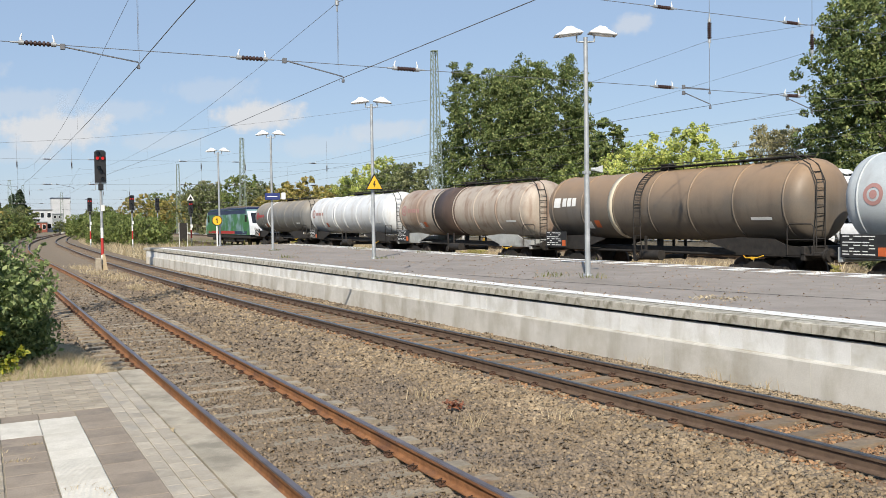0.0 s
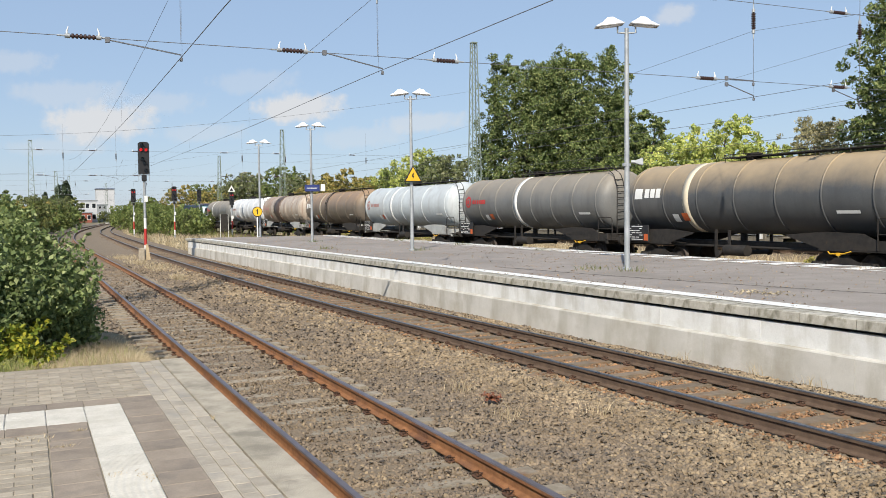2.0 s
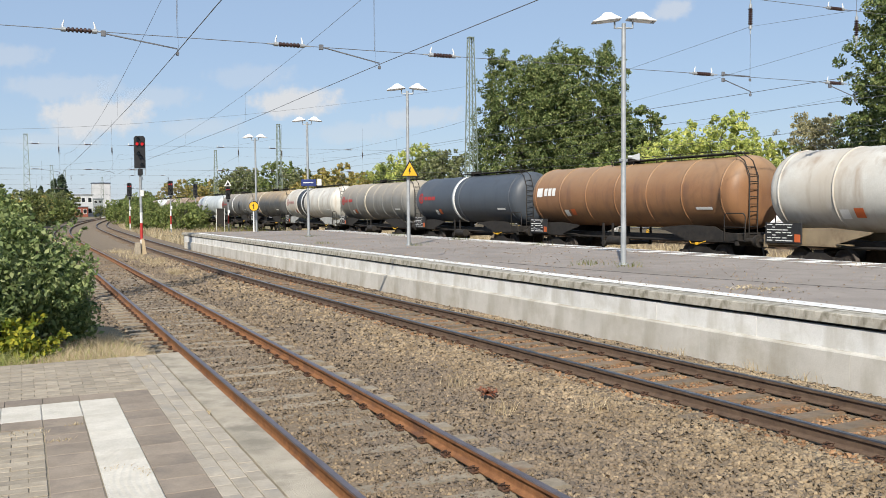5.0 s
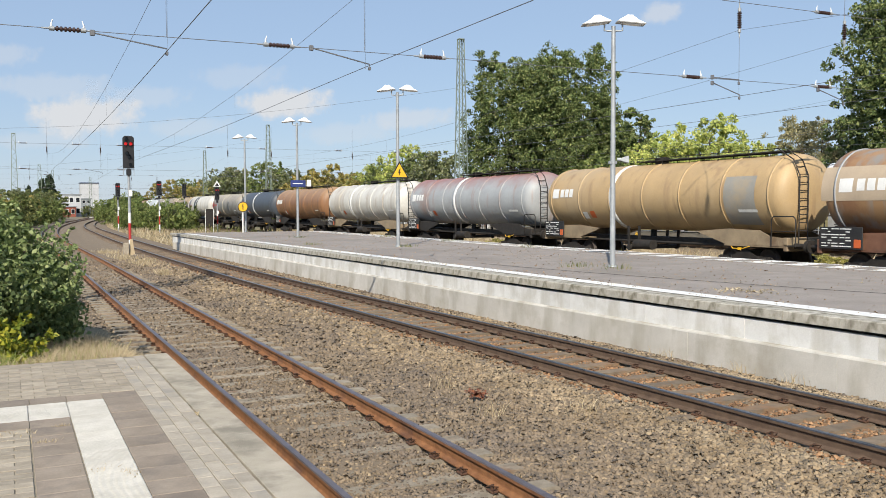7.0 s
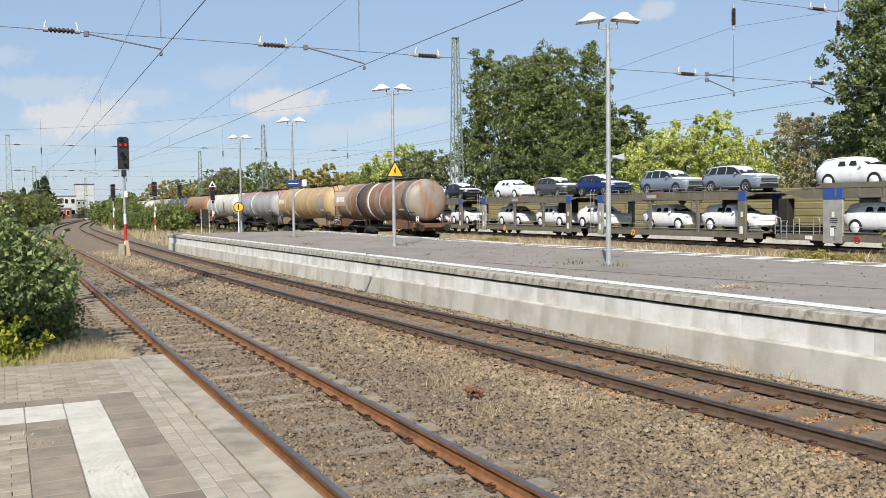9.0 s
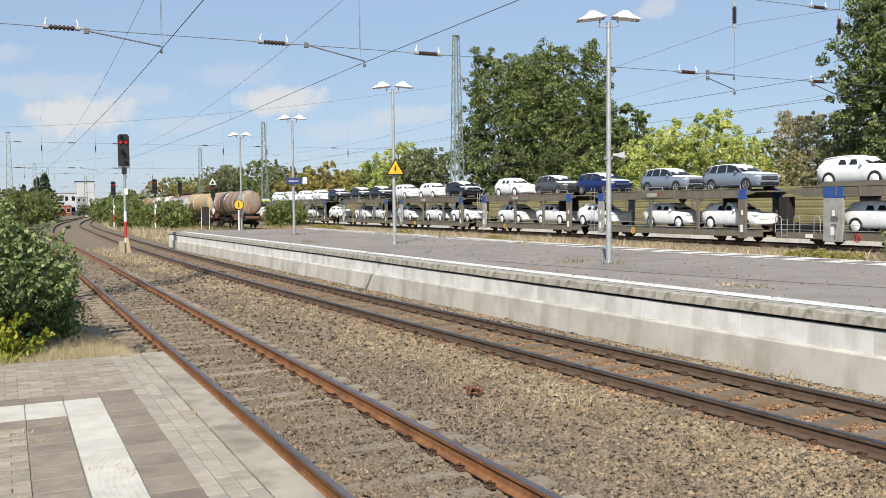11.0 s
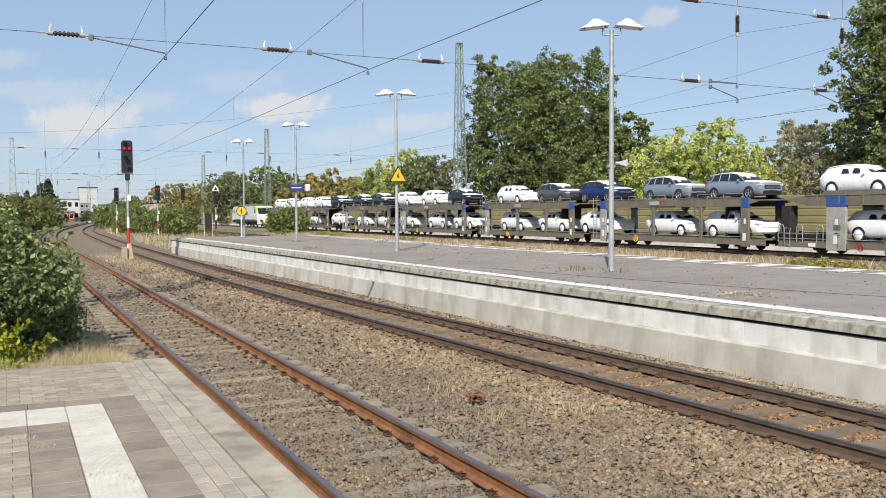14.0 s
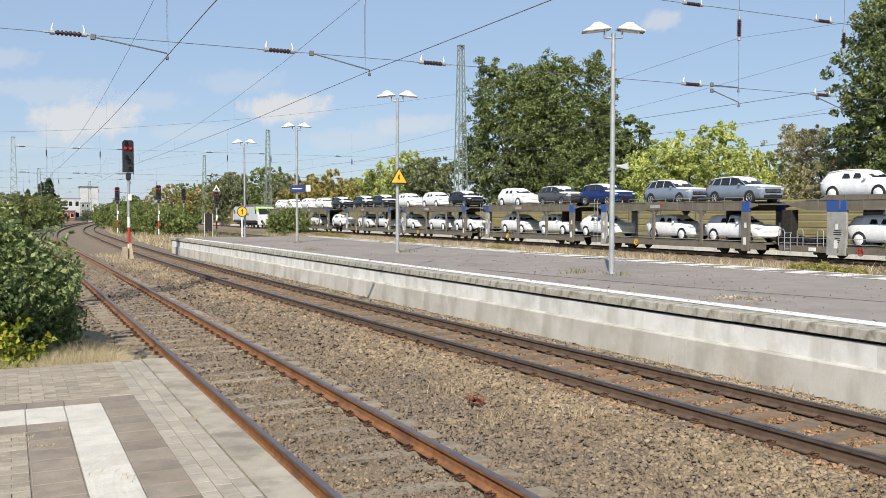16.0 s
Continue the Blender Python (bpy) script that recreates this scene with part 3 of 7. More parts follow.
def tank_wagon(length, shell, label, rings=7, band=None, band_at=0.12, band_w=0.34, ring_mat=None, frame=None, logo=None, zone=None, ladder=True, ends=None, patch=None, r=1.37, side_ladder=None):
    """A bogie tank wagon; its origin is on the rails below its middle, +y is the way it goes; its seen flank is on -x."""
    root = thing("tank_wagon", None, label, "tank wagon", "tank wagons of the goods train")
    frame = frame or M_dark
    h = length / 2
    zc, tl = 1.44 + r, h - 0.62
    dome = [(0, 1), (0.08, 0.985), (0.2, 0.94), (0.34, 0.84), (0.44, 0.66), (0.5, 0.42), (0.53, 0.2), (0.54, 0.0)]
    prof = [(-tl + 0.54 - d, r * q) for d, q in reversed(dome)] + [(-tl + 0.54 + (2 * tl - 1.08) * k / 12, r) for k in range(1, 12)] + [(tl - 0.54 + d, r * q) for d, q in dome]
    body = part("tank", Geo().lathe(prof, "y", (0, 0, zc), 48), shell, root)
    for k in range(rings):
        y = -tl + 0.75 + (2 * tl - 1.5) * k / (rings - 1)
        ring(body, y, r, 0.06, ring_mat or shell, "band", zc, 0.03)
    if ends:
        part("tail_end", Geo().lathe([(y_, q_ * 1.0 + 0.004) for y_, q_ in prof[:8]] + [(-tl + 1.5, r + 0.004), (-tl + 1.5, r - 0.01)], "y", (0, 0, zc), 48, 0, True), ends, body, "worn grey-tan tail end")
    if zone:
        a, b, m = zone
        g = Geo().lathe([(a, r - 0.01), (a, r + 0.006), (b, r + 0.006), (b, r - 0.01)], "y", (0, 0, zc), 48)
        part("paint_zone", g, m, body)
    if band:
        ring(body, band_at * length, r, band_w, band, "band", zc, 0.012, "painted band round the tank", -75, 255)
    for y, z0, z1, w, m in patch or ():
        a0, a1 = 180 + math.degrees(math.asin((zc - z1) / r)), 180 + math.degrees(math.asin((zc - z0) / r))
        g = Geo().lathe([(y - w / 2, r + 0.008), (y + w / 2, r + 0.008)], "y", (0, 0, zc), 10, 0, True, a0, a1)
        part("painted_patch", g, m, body)
    # drain valve, cross pipes and centre sill
    g = Geo().box(-0.32, 0.32, -h + 0.62, h - 0.62, 0.92, 1.16, 0.02)
    for s in (-1, 1):
        g.tube([(s * 0.9, -h + 2.0, 0.98), (s * 0.9, h - 2.0, 0.98)], 0.05, 6)
    part("underframe", g, M_dark, root)
    g = Geo().rod((-1.15, -0.5, 0.86), (-1.15, 0.6, 0.86), 0.2, None, 14)
    part("air_tank", g, M_dark, root)
    g = Geo().rod((0, 0.9, 1.45), (0, 0.9, 0.72), 0.13, None, 12).tube([(-1.2, 0.9, 0.72), (1.2, 0.9, 0.72)], 0.09, 10)
    for s in (-1, 1):
        g.rod((s * 1.2, 0.9, 0.72), (s * 1.3, 0.9, 0.72), 0.13, None, 10).box(s * 1.05, s * 1.0, 0.5, 0.62, 0.7, 1.6).box(s * 1.05, s * 1.0, 1.2, 1.32, 0.7, 1.6)
    part("drain_valve", g, M_dark, root)
    for e in (-1, 1):
        by = e * (h - 2.75)
        bogie(root, by, None)
        g = Geo()
        for s in (-1, 1):
            g.plate([(e * (h - 0.62), 1.02), (e * (h - 0.62), 1.30), (e * (h - 1.4), 1.36), (e * (h - 1.9), 1.56), (e * (h - 3.4), 1.60), (e * (h - 5.0), 1.48), (e * (h - 4.9), 1.42), (e * (h - 3.5), 1.04)], "x", s * 1.17 - 0.03, s * 1.17 + 0.03)
        g.box(-1.2, 1.2, e * (h - 3.6), e * (h - 0.62), 0.98, 1.05, 0.01)
        g.box(-1.25, 1.25, e * (h - 0.78), e * (h - 0.60), 0.88, 1.34, 0.02)
        part("end_frame", g, frame, root)
        for s in (-1, 1):
            g = Geo().rod((s * 0.875, e * (h - 0.6), 1.06), (s * 0.875, e * (h - 0.18), 1.06), 0.10, 0.085, 12).rod((s * 0.875, e * (h - 0.07), 1.06), (s * 0.875, e * h, 1.06), 0.22, 0.21, 16)
            g.rod((s * 0.875, e * (h - 0.2), 1.06), (s * 0.875, e * (h - 0.07), 1.06), 0.07, None, 10)
            part("buffer", g, M_dark, root)
        g = Geo().tube([(0, e * (h - 0.6), 1.04), (0, e * (h - 0.2), 1.0), (0.02, e * (h - 0.05), 0.86)], 0.05, 8)
        part("coupling", g, M_dark, root)
    # end platform with handrails and ladder on the trailing end
    g = Geo()
    y0, y1 = -h + 0.25, -h + 1.3
    for s in (-1, 1):
        x = s * 1.25
        g.tube([(x, y1, 1.05), (x, y1, 1.95), (x, y1 - 0.1, 2.05), (x, y0 + 0.1, 2.05), (x, y0, 1.95), (x, y0, 1.05)], 0.022, 6)
        g.tube([(x, y1, 1.55), (x, y0, 1.55)], 0.016, 6)
    g.box(-1.25, 1.25, y0, y0 + 0.5, 1.05, 1.09)
    part("handrail", g, M_dark, root)
    if ladder:
        g = Geo()
        yl = -tl - 0.04
        for x in (-0.75, -0.35):
            g.tube([(x, yl, 1.06), (x, yl - 0.02, zc + 0.6), (x, yl + 0.25, zc + 1.15), (x, yl + 0.9, zc + r + 0.16)], 0.022, 6)
        for k in range(10):
            z = 1.3 + 0.27 * k
            dy = 0.0 if z < zc + 0.6 else 0.25 * (z - zc - 0.6) / 0.55
            g.tube([(-0.75, yl + dy, z), (-0.35, yl + dy, z)], 0.016, 5)
        part("ladder", g, M_dark, root)
    if side_ladder is not None:
        # a ladder that follows the flank up to the walkway
        g = Geo()
        arc = [(-1.34, 0.75), (-1.43, 1.6)] + [(-(r + 0.07) * math.cos(radians(a_)), zc + (r + 0.07) * math.sin(radians(a_))) for a_ in range(-5, 76, 10)]
        for e in (-0.2, 0.2):
            g.tube([(x_, side_ladder + e, z_) for x_, z_ in arc], 0.022, 6)
        for (xa, za), (xb, zb) in zip(arc, arc[1:]):
            for q in (0.0, 0.5) if zb - za < 0.4 else (0.0, 0.33, 0.66):
                x_, z_ = xa + (xb - xa) * q, za + (zb - za) * q
                g.tube([(x_, side_ladder - 0.2, z_), (x_, side_ladder + 0.2, z_)], 0.015, 5)
        part("side_ladder", g, M_dark, root)
    g = Geo().box(-0.42, 0.42, -tl + 0.9, 1.6, zc + r + 0.10, zc + r + 0.13)
    for k in range(6):
        y = -tl + 1.0 + k * (tl + 0.5) / 5
        g.rod((-0.38, y, zc + r - 0.06), (-0.38, y, zc + r + 0.1), 0.02, None, 6).rod((0.38, y, zc + r - 0.06), (0.38, y, zc + r + 0.1), 0.02, None, 6)
        g.rod((-0.42, y, zc + r + 0.1), (-0.42, y, zc + r + 0.22), 0.012, None, 5)
    g.tube([(-0.42, -tl + 1.0, zc + r + 0.22), (-0.42, 1.5, zc + r + 0.22)], 0.014, 5)
    part("walkway", g, M_dark, root)
    g = Geo().rod((0, 0.4, zc + r - 0.05), (0, 0.4, zc + r + 0.2), 0.28, None, 18).rod((0, 0.4, zc + r + 0.2), (0, 0.4, zc + r + 0.24), 0.32, None, 18)
    part("hatch", g, M_dark, root)
    # data board at the leading end, with unreadable lines and an orange plate
    yb = h - 1.55
    bd = part("data_board", Geo().box(-1.31, -1.27, yb - 0.80, yb + 0.80, 1.05, 1.74, 0.01), BOARD, root, "black data board with white lettering too small to read")
    g = Geo()
    for k in range(7):
        for a, b in ((0.03, 0.2), (0.25, 0.34), (0.38, 0.58), (0.66, 0.82), (0.86, 1.0)):
            if (k * 7 + int(b * 10)) % 3:
                z = 1.68 - 0.09 * k
                g.box(-1.318, -1.31, yb + 0.75 - a * 1.1, yb + 0.75 - b * 1.1 - 0.05 * ((k + 1) % 2), z - 0.016, z + 0.016)
    part("lettering", g, M_white, bd)
    part("hazard_plate", Geo().box(-1.325, -1.305, yb - 0.74, yb - 0.50, 1.10, 1.36, 0.005), M_orange, bd, "orange hazard plate")
    part("brake_lever", Geo().tube([(-1.32, -h + 3.1, 0.98), (-1.34, -h + 3.0, 0.9), (-1.34, -h + 2.5, 0.92), (-1.34, -h + 2.2, 1.0)], 0.018, 6).box(-1.36, -1.33, -h + 2.6, -h + 2.75, 0.86, 0.95), M_yellow, root, "yellow brake changeover lever")
    # the owner's sign as plain shapes, and placards
    def curved(y0_, y1_, z0_, z1_, m_, name="painted_sign", label_="", lift=0.012):
        a0, a1 = 180 + math.degrees(math.asin((zc - z1_) / r)), 180 + math.degrees(math.asin((zc - z0_) / r))
        return part(name, Geo().lathe([(y0_, r + lift), (y1_, r + lift)], "y", (0, 0, zc), 8, 0, True, a0, a1), m_, body, label_)
    ys = tl - 0.55
    if logo and logo[0] == "disc":
        g = Geo()
        pts = []
        c0 = (ys - 0.75, zc + 0.1)
        for ri, ro in ((0.0, 0.13), (0.21, 0.33)):
            n_ = 24
            vs = []
            for q in (ri, ro):
                for i in range(n_):
                    t = 2 * math.pi * i / n_
                    zz = c0[1] + q * math.sin(t)
                    vs.append((-math.sqrt(max((r + 0.012) ** 2 - (zz - zc) ** 2, 0)), c0[0] + q * math.cos(t), zz))
            g.add(vs, [(i, (i + 1) % n_, n_ + (i + 1) % n_, n_ + i) for i in range(n_)], 0, True)
        part("painted_sign", g, logo[1], body, "round red emblem")
        for q, (wd, up) in enumerate(((0.23, 0.22), (0.17, 0.22), (0.25, 0.22), (0.22, 0.22), (0.25, 0.22), (0.22, 0.22))):
            y_ = ys - 1.28 - 0.27 * q
            curved(y_, y_ - wd, zc - 0.02, zc - 0.02 + up, logo[1], label_="plain red sign block")
    elif logo and logo[0] == "block":
        curved(ys - 0.35, ys - 0.85, zc + 0.0, zc + 0.42, logo[1])
        for q in range(3):
            curved(ys - 1.0 - 0.36 * q, ys - 1.28 - 0.36 * q, zc + 0.04, zc + 0.40, logo[1], label_="plain white sign block")
    curved(ys - 2.6, ys - 2.95, zc - 0.92, zc - 0.62, M_white, "placard", "small white placard")
    curved(ys - 3.15, ys - 3.5, zc - 0.88, zc - 0.58, M_orange, "placard", "small orange placard")
    curved(-tl + 1.3, -tl + 2.2, zc - 0.62, zc - 0.52, M_white, "lettering")
    return root


GREY = tank_colour("tank_grey_dirty", (0.160, 0.162, 0.16), (0.13, 0.127, 0.12), (0.105, 0.105, 0.105), top_tone=((0.27, 0.235, 0.185), 3.4, 4.7))
GREY_WARM = tank_colour("tank_grey_warm", (0.20, 0.20, 0.192), (0.17, 0.16, 0.145), (0.13, 0.125, 0.115), top_tone=((0.33, 0.295, 0.24), 3.3, 4.6))
WHITE = tank_colour("tank_white", (0.62, 0.64, 0.66), (0.55, 0.50, 0.45), (0.44, 0.42, 0.40), rusty=(0.6, 0.85))
BEIGE = tank_colour("tank_beige_rusty", (0.42, 0.36, 0.30), (0.28, 0.20, 0.15), (0.20, 0.12, 0.08))
BROWN = tank_colour("tank_brown", (0.15, 0.125, 0.10), (0.12, 0.11, 0.10), (0.09, 0.075, 0.062), top_tone=((0.275, 0.188, 0.118), 3.2, 4.5))
PALE = tank_colour("tank_pale_grey", (0.48, 0.52, 0.54), (0.42, 0.44, 0.45), (0.36, 0.37, 0.38), rusty=(0.6, 0.85))
TAN_DARK = tank_colour("tank_tan_dark", (0.082, 0.086, 0.09), (0.10, 0.10, 0.10), (0.065, 0.066, 0.068), top_tone=((0.34, 0.262, 0.165), 3.45, 4.5))
NAVY = tank_colour("tank_dark_blue", (0.070, 0.084, 0.105), (0.078, 0.088, 0.102), (0.055, 0.064, 0.080))
RUSTY = tank_colour("tank_orange_brown", (0.265, 0.135, 0.065), (0.22, 0.115, 0.06), (0.15, 0.08, 0.05), top_tone=((0.31, 0.20, 0.115), 3.5, 4.7))
CREAM = tank_colour("tank_off_white", (0.58, 0.57, 0.53), (0.46, 0.42, 0.36), (0.36, 0.30, 0.24))
GREYRED = tank_colour("tank_grey_red", (0.35, 0.365, 0.375), (0.30, 0.20, 0.17), (0.30, 0.21, 0.17), rusty=(0.55, 0.75), streaks=(0.56, 0.8), top_tone=((0.27, 0.135, 0.12), 3.95, 4.75))
TAN = tank_colour("tank_tan", (0.46, 0.325, 0.17), (0.40, 0.30, 0.18), (0.27, 0.18, 0.105), streaks=(0.54, 0.8))
RUSTBROWN = tank_colour("tank_rust_brown", (0.25, 0.125, 0.066), (0.33, 0.20, 0.10), (0.25, 0.225, 0.20), rusty=(0.46, 0.64), streaks=(0.48, 0.68))
TAIL_WORN = tank_colour("tank_tail_worn", (0.29, 0.27, 0.235), (0.29, 0.145, 0.07), (0.27, 0.125, 0.06), rusty=(0.48, 0.66), streaks=(0.48, 0.68))
M_ring_grey = surface("ring_grey", (0.26, 0.27, 0.28), (0.36, 0.37, 0.38), 3.0, 0.5, bump=0.05)
M_charcoal = paint("charcoal_paint", (0.045, 0.047, 0.05), 0.45)
M_cream_band = paint("cream_band", (0.62, 0.55, 0.42), 0.5)
M_frame_pale = surface("frame_pale", (0.30, 0.31, 0.30), (0.42, 0.43, 0.42), 2.0, 0.6, stain=(0.2, 0.18, 0.16), stain_scale=1.2)
M_frame_tan = surface("frame_tan", (0.22, 0.17, 0.11), (0.32, 0.25, 0.16), 2.0, 0.6, stain=(0.16, 0.11, 0.07), stain_scale=1.2)
M_frame_rust = surface("frame_rust", (0.12, 0.055, 0.035), (0.20, 0.10, 0.06), 2.0, 0.7, stain=(0.07, 0.045, 0.035), stain_scale=1.2)
M_dark_brown = surface("dark_brown_paint", (0.055, 0.038, 0.032), (0.09, 0.062, 0.05), 1.0, 0.55, bump=0.06, stain=(0.14, 0.085, 0.055), stain_scale=0.8, stain_at=(0.55, 0.75))
M_red_faint = paint("faded_red_paint", (0.40, 0.22, 0.20), 0.5)
M_beige_patch = paint("beige_patch", (0.45, 0.36, 0.26), 0.5)
M_grey_patch = paint("grey_patch", (0.29, 0.28, 0.25), 0.5, stain=(0.36, 0.29, 0.2), stain_scale=0.9)

# wagon joints along the line at the clip's start, front to back
JOINTS = [84.54, 68.64, 51.94, 35.40, 19.47, 2.82, -13.23, -27.84, -44.38, -59.79, -74.5, -90.34, -106.67, -123.12, -139.39, -155.7]
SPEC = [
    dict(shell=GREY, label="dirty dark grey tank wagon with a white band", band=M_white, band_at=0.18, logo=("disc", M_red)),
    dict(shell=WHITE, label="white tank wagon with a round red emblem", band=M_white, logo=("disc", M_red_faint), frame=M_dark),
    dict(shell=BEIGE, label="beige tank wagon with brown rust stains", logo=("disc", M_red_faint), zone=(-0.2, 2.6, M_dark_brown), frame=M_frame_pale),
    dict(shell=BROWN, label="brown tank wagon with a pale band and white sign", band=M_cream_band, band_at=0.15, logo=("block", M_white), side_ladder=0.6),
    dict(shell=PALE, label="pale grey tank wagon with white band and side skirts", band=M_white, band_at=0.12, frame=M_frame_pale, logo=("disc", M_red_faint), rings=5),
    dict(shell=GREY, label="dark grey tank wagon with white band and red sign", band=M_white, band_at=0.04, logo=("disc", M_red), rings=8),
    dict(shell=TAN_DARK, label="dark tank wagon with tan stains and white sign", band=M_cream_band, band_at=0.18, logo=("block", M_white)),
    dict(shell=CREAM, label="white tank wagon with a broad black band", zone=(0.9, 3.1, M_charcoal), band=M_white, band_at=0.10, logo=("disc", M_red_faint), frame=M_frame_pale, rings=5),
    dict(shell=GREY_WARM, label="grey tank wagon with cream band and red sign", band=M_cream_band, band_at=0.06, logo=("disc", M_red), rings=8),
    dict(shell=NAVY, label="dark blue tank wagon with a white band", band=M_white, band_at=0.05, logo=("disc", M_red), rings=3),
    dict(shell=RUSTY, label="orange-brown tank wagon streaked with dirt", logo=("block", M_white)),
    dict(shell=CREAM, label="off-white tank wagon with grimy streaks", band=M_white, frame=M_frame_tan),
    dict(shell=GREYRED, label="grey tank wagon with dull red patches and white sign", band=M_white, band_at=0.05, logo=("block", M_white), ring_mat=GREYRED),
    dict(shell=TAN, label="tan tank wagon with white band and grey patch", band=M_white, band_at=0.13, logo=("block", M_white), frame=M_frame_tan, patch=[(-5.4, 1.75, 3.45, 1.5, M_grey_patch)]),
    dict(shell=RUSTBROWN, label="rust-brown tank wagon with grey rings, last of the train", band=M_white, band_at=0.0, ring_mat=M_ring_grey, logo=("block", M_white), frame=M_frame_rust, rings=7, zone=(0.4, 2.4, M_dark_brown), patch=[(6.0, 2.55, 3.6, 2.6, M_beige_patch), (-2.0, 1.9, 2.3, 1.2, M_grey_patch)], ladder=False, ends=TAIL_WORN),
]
for i, spec in enumerate(SPEC):
    a, b = JOINTS[i], JOINTS[i + 1]
    WAGONS.append((tank_wagon(a - b - 0.02, **spec), (a + b) / 2, (a - b) / 2 - 2.75))


last = WAGONS[-1][0]
yt = -(JOINTS[-2] - JOINTS[-1] - 0.02) / 2 + 0.18
for x in (-1.12, 1.12):
    tb = part("tail_board", Geo().box(x - 0.10, x + 0.10, yt - 0.01, yt + 0.01, 1.42, 1.80, 0.005), M_white, last, "white and red tail board")
    part("red_field", Geo().plate([(x - 0.09, 1.43), (x + 0.09, 1.43), (x, 1.60)], "y", yt - 0.016, yt - 0.011).plate([(x - 0.09, 1.79), (x, 1.63), (x + 0.09, 1.79)], "y", yt - 0.016, yt - 0.011), M_red, tb)
    part("tail_board_post", Geo().rod((x, yt + 0.03, 1.0), (x, yt + 0.03, 1.5), 0.02, None, 6), M_dark, last)


# ---- vegetation ----
def leaf_data(centres, radii, per, size, seed=1, droop=0.3):
    """Corners of small leaves scattered in clumps: centres and radii of the clumps, per leaves in each."""
    r = np.random.default_rng(seed)
    c = np.repeat(np.asarray(centres, float), per, axis=0)
    rad = np.repeat(np.asarray(radii, float), per)[:, None]
    n = len(c)
    d = r.normal(size=(n, 3))
    d /= np.linalg.norm(d, axis=1)[:, None]
    p = c + d * rad * (r.random((n, 1)) ** 0.45) * np.array([1, 1, 0.8])
    u = r.normal(size=(n, 3))
    u[:, 2] -= droop
    u /= np.linalg.norm(u, axis=1)[:, None]
    nn = d * 0.6 + r.normal(size=(n, 3)) * 0.7 + np.array([0, 0, 0.35])
    v = np.cross(nn, u)
    v /= np.linalg.norm(v, axis=1)[:, None] + 1e-9
    s = size * (0.6 + 0.8 * r.random((n, 1)))
    w = np.cross(u, v) * s * 0.18
    verts = np.stack([p - u * s * 0.6, p + v * s * 0.36 + w, p + u * s * 0.6, p - v * s * 0.36 + w], axis=1).reshape(-1, 3)
    return verts


def leaf_cloud(name, centres, radii, per, size, mats, seed=1, droop=0.3):
    v = leaf_data(centres, radii, per, size, seed, droop)
    return flat_mesh(name, v, np.arange(len(v)).reshape(-1, 4), mats)


LEAF_BIRCH = foliage("leaf_deep_green", (0.058, 0.092, 0.027), (0.130, 0.172, 0.054), (0.285, 0.31, 0.120), 0.17)
LEAF_GREEN = foliage("leaf_green", (0.090, 0.130, 0.036), (0.172, 0.222, 0.064), (0.300, 0.320, 0.110))
LEAF_YELLOW = foliage("leaf_yellow_green", (0.25, 0.32, 0.085), (0.44, 0.49, 0.14), (0.68, 0.66, 0.21), 0.35)
LEAF_BROWN = foliage("leaf_brownish", (0.23, 0.225, 0.115), (0.37, 0.335, 0.18), (0.52, 0.465, 0.26), 0.3)
LEAF_RUST = foliage("leaf_autumn", (0.17, 0.18, 0.05), (0.33, 0.285, 0.085), (0.50, 0.37, 0.125))
LEAF_WILLOW = foliage("leaf_grey_green", (0.104, 0.128, 0.055), (0.179, 0.203, 0.090), (0.292, 0.297, 0.157))
LEAF_FAR = foliage("leaf_far_green", (0.085, 0.112, 0.040), (0.150, 0.180, 0.062), (0.270, 0.268, 0.095))
LEAF_CONIFER = foliage("leaf_conifer", (0.021, 0.037, 0.019), (0.039, 0.062, 0.030), (0.065, 0.093, 0.048), 0.1)
LEAF_BUSH = foliage("leaf_bush", (0.090, 0.135, 0.046), (0.190, 0.250, 0.088), (0.42, 0.47, 0.215), 0.34)
M_straw = foliage("dry_grass", (0.345, 0.270, 0.158), (0.50, 0.405, 0.258), (0.62, 0.525, 0.365), 0.3)
M_grass = foliage("verge_grass", (0.17, 0.21, 0.06), (0.30, 0.33, 0.10), (0.46, 0.43, 0.17), 0.35)
M_weed = foliage("weed_green", (0.09, 0.11, 0.03), (0.16, 0.18, 0.05), (0.27, 0.25, 0.08), 0.3)


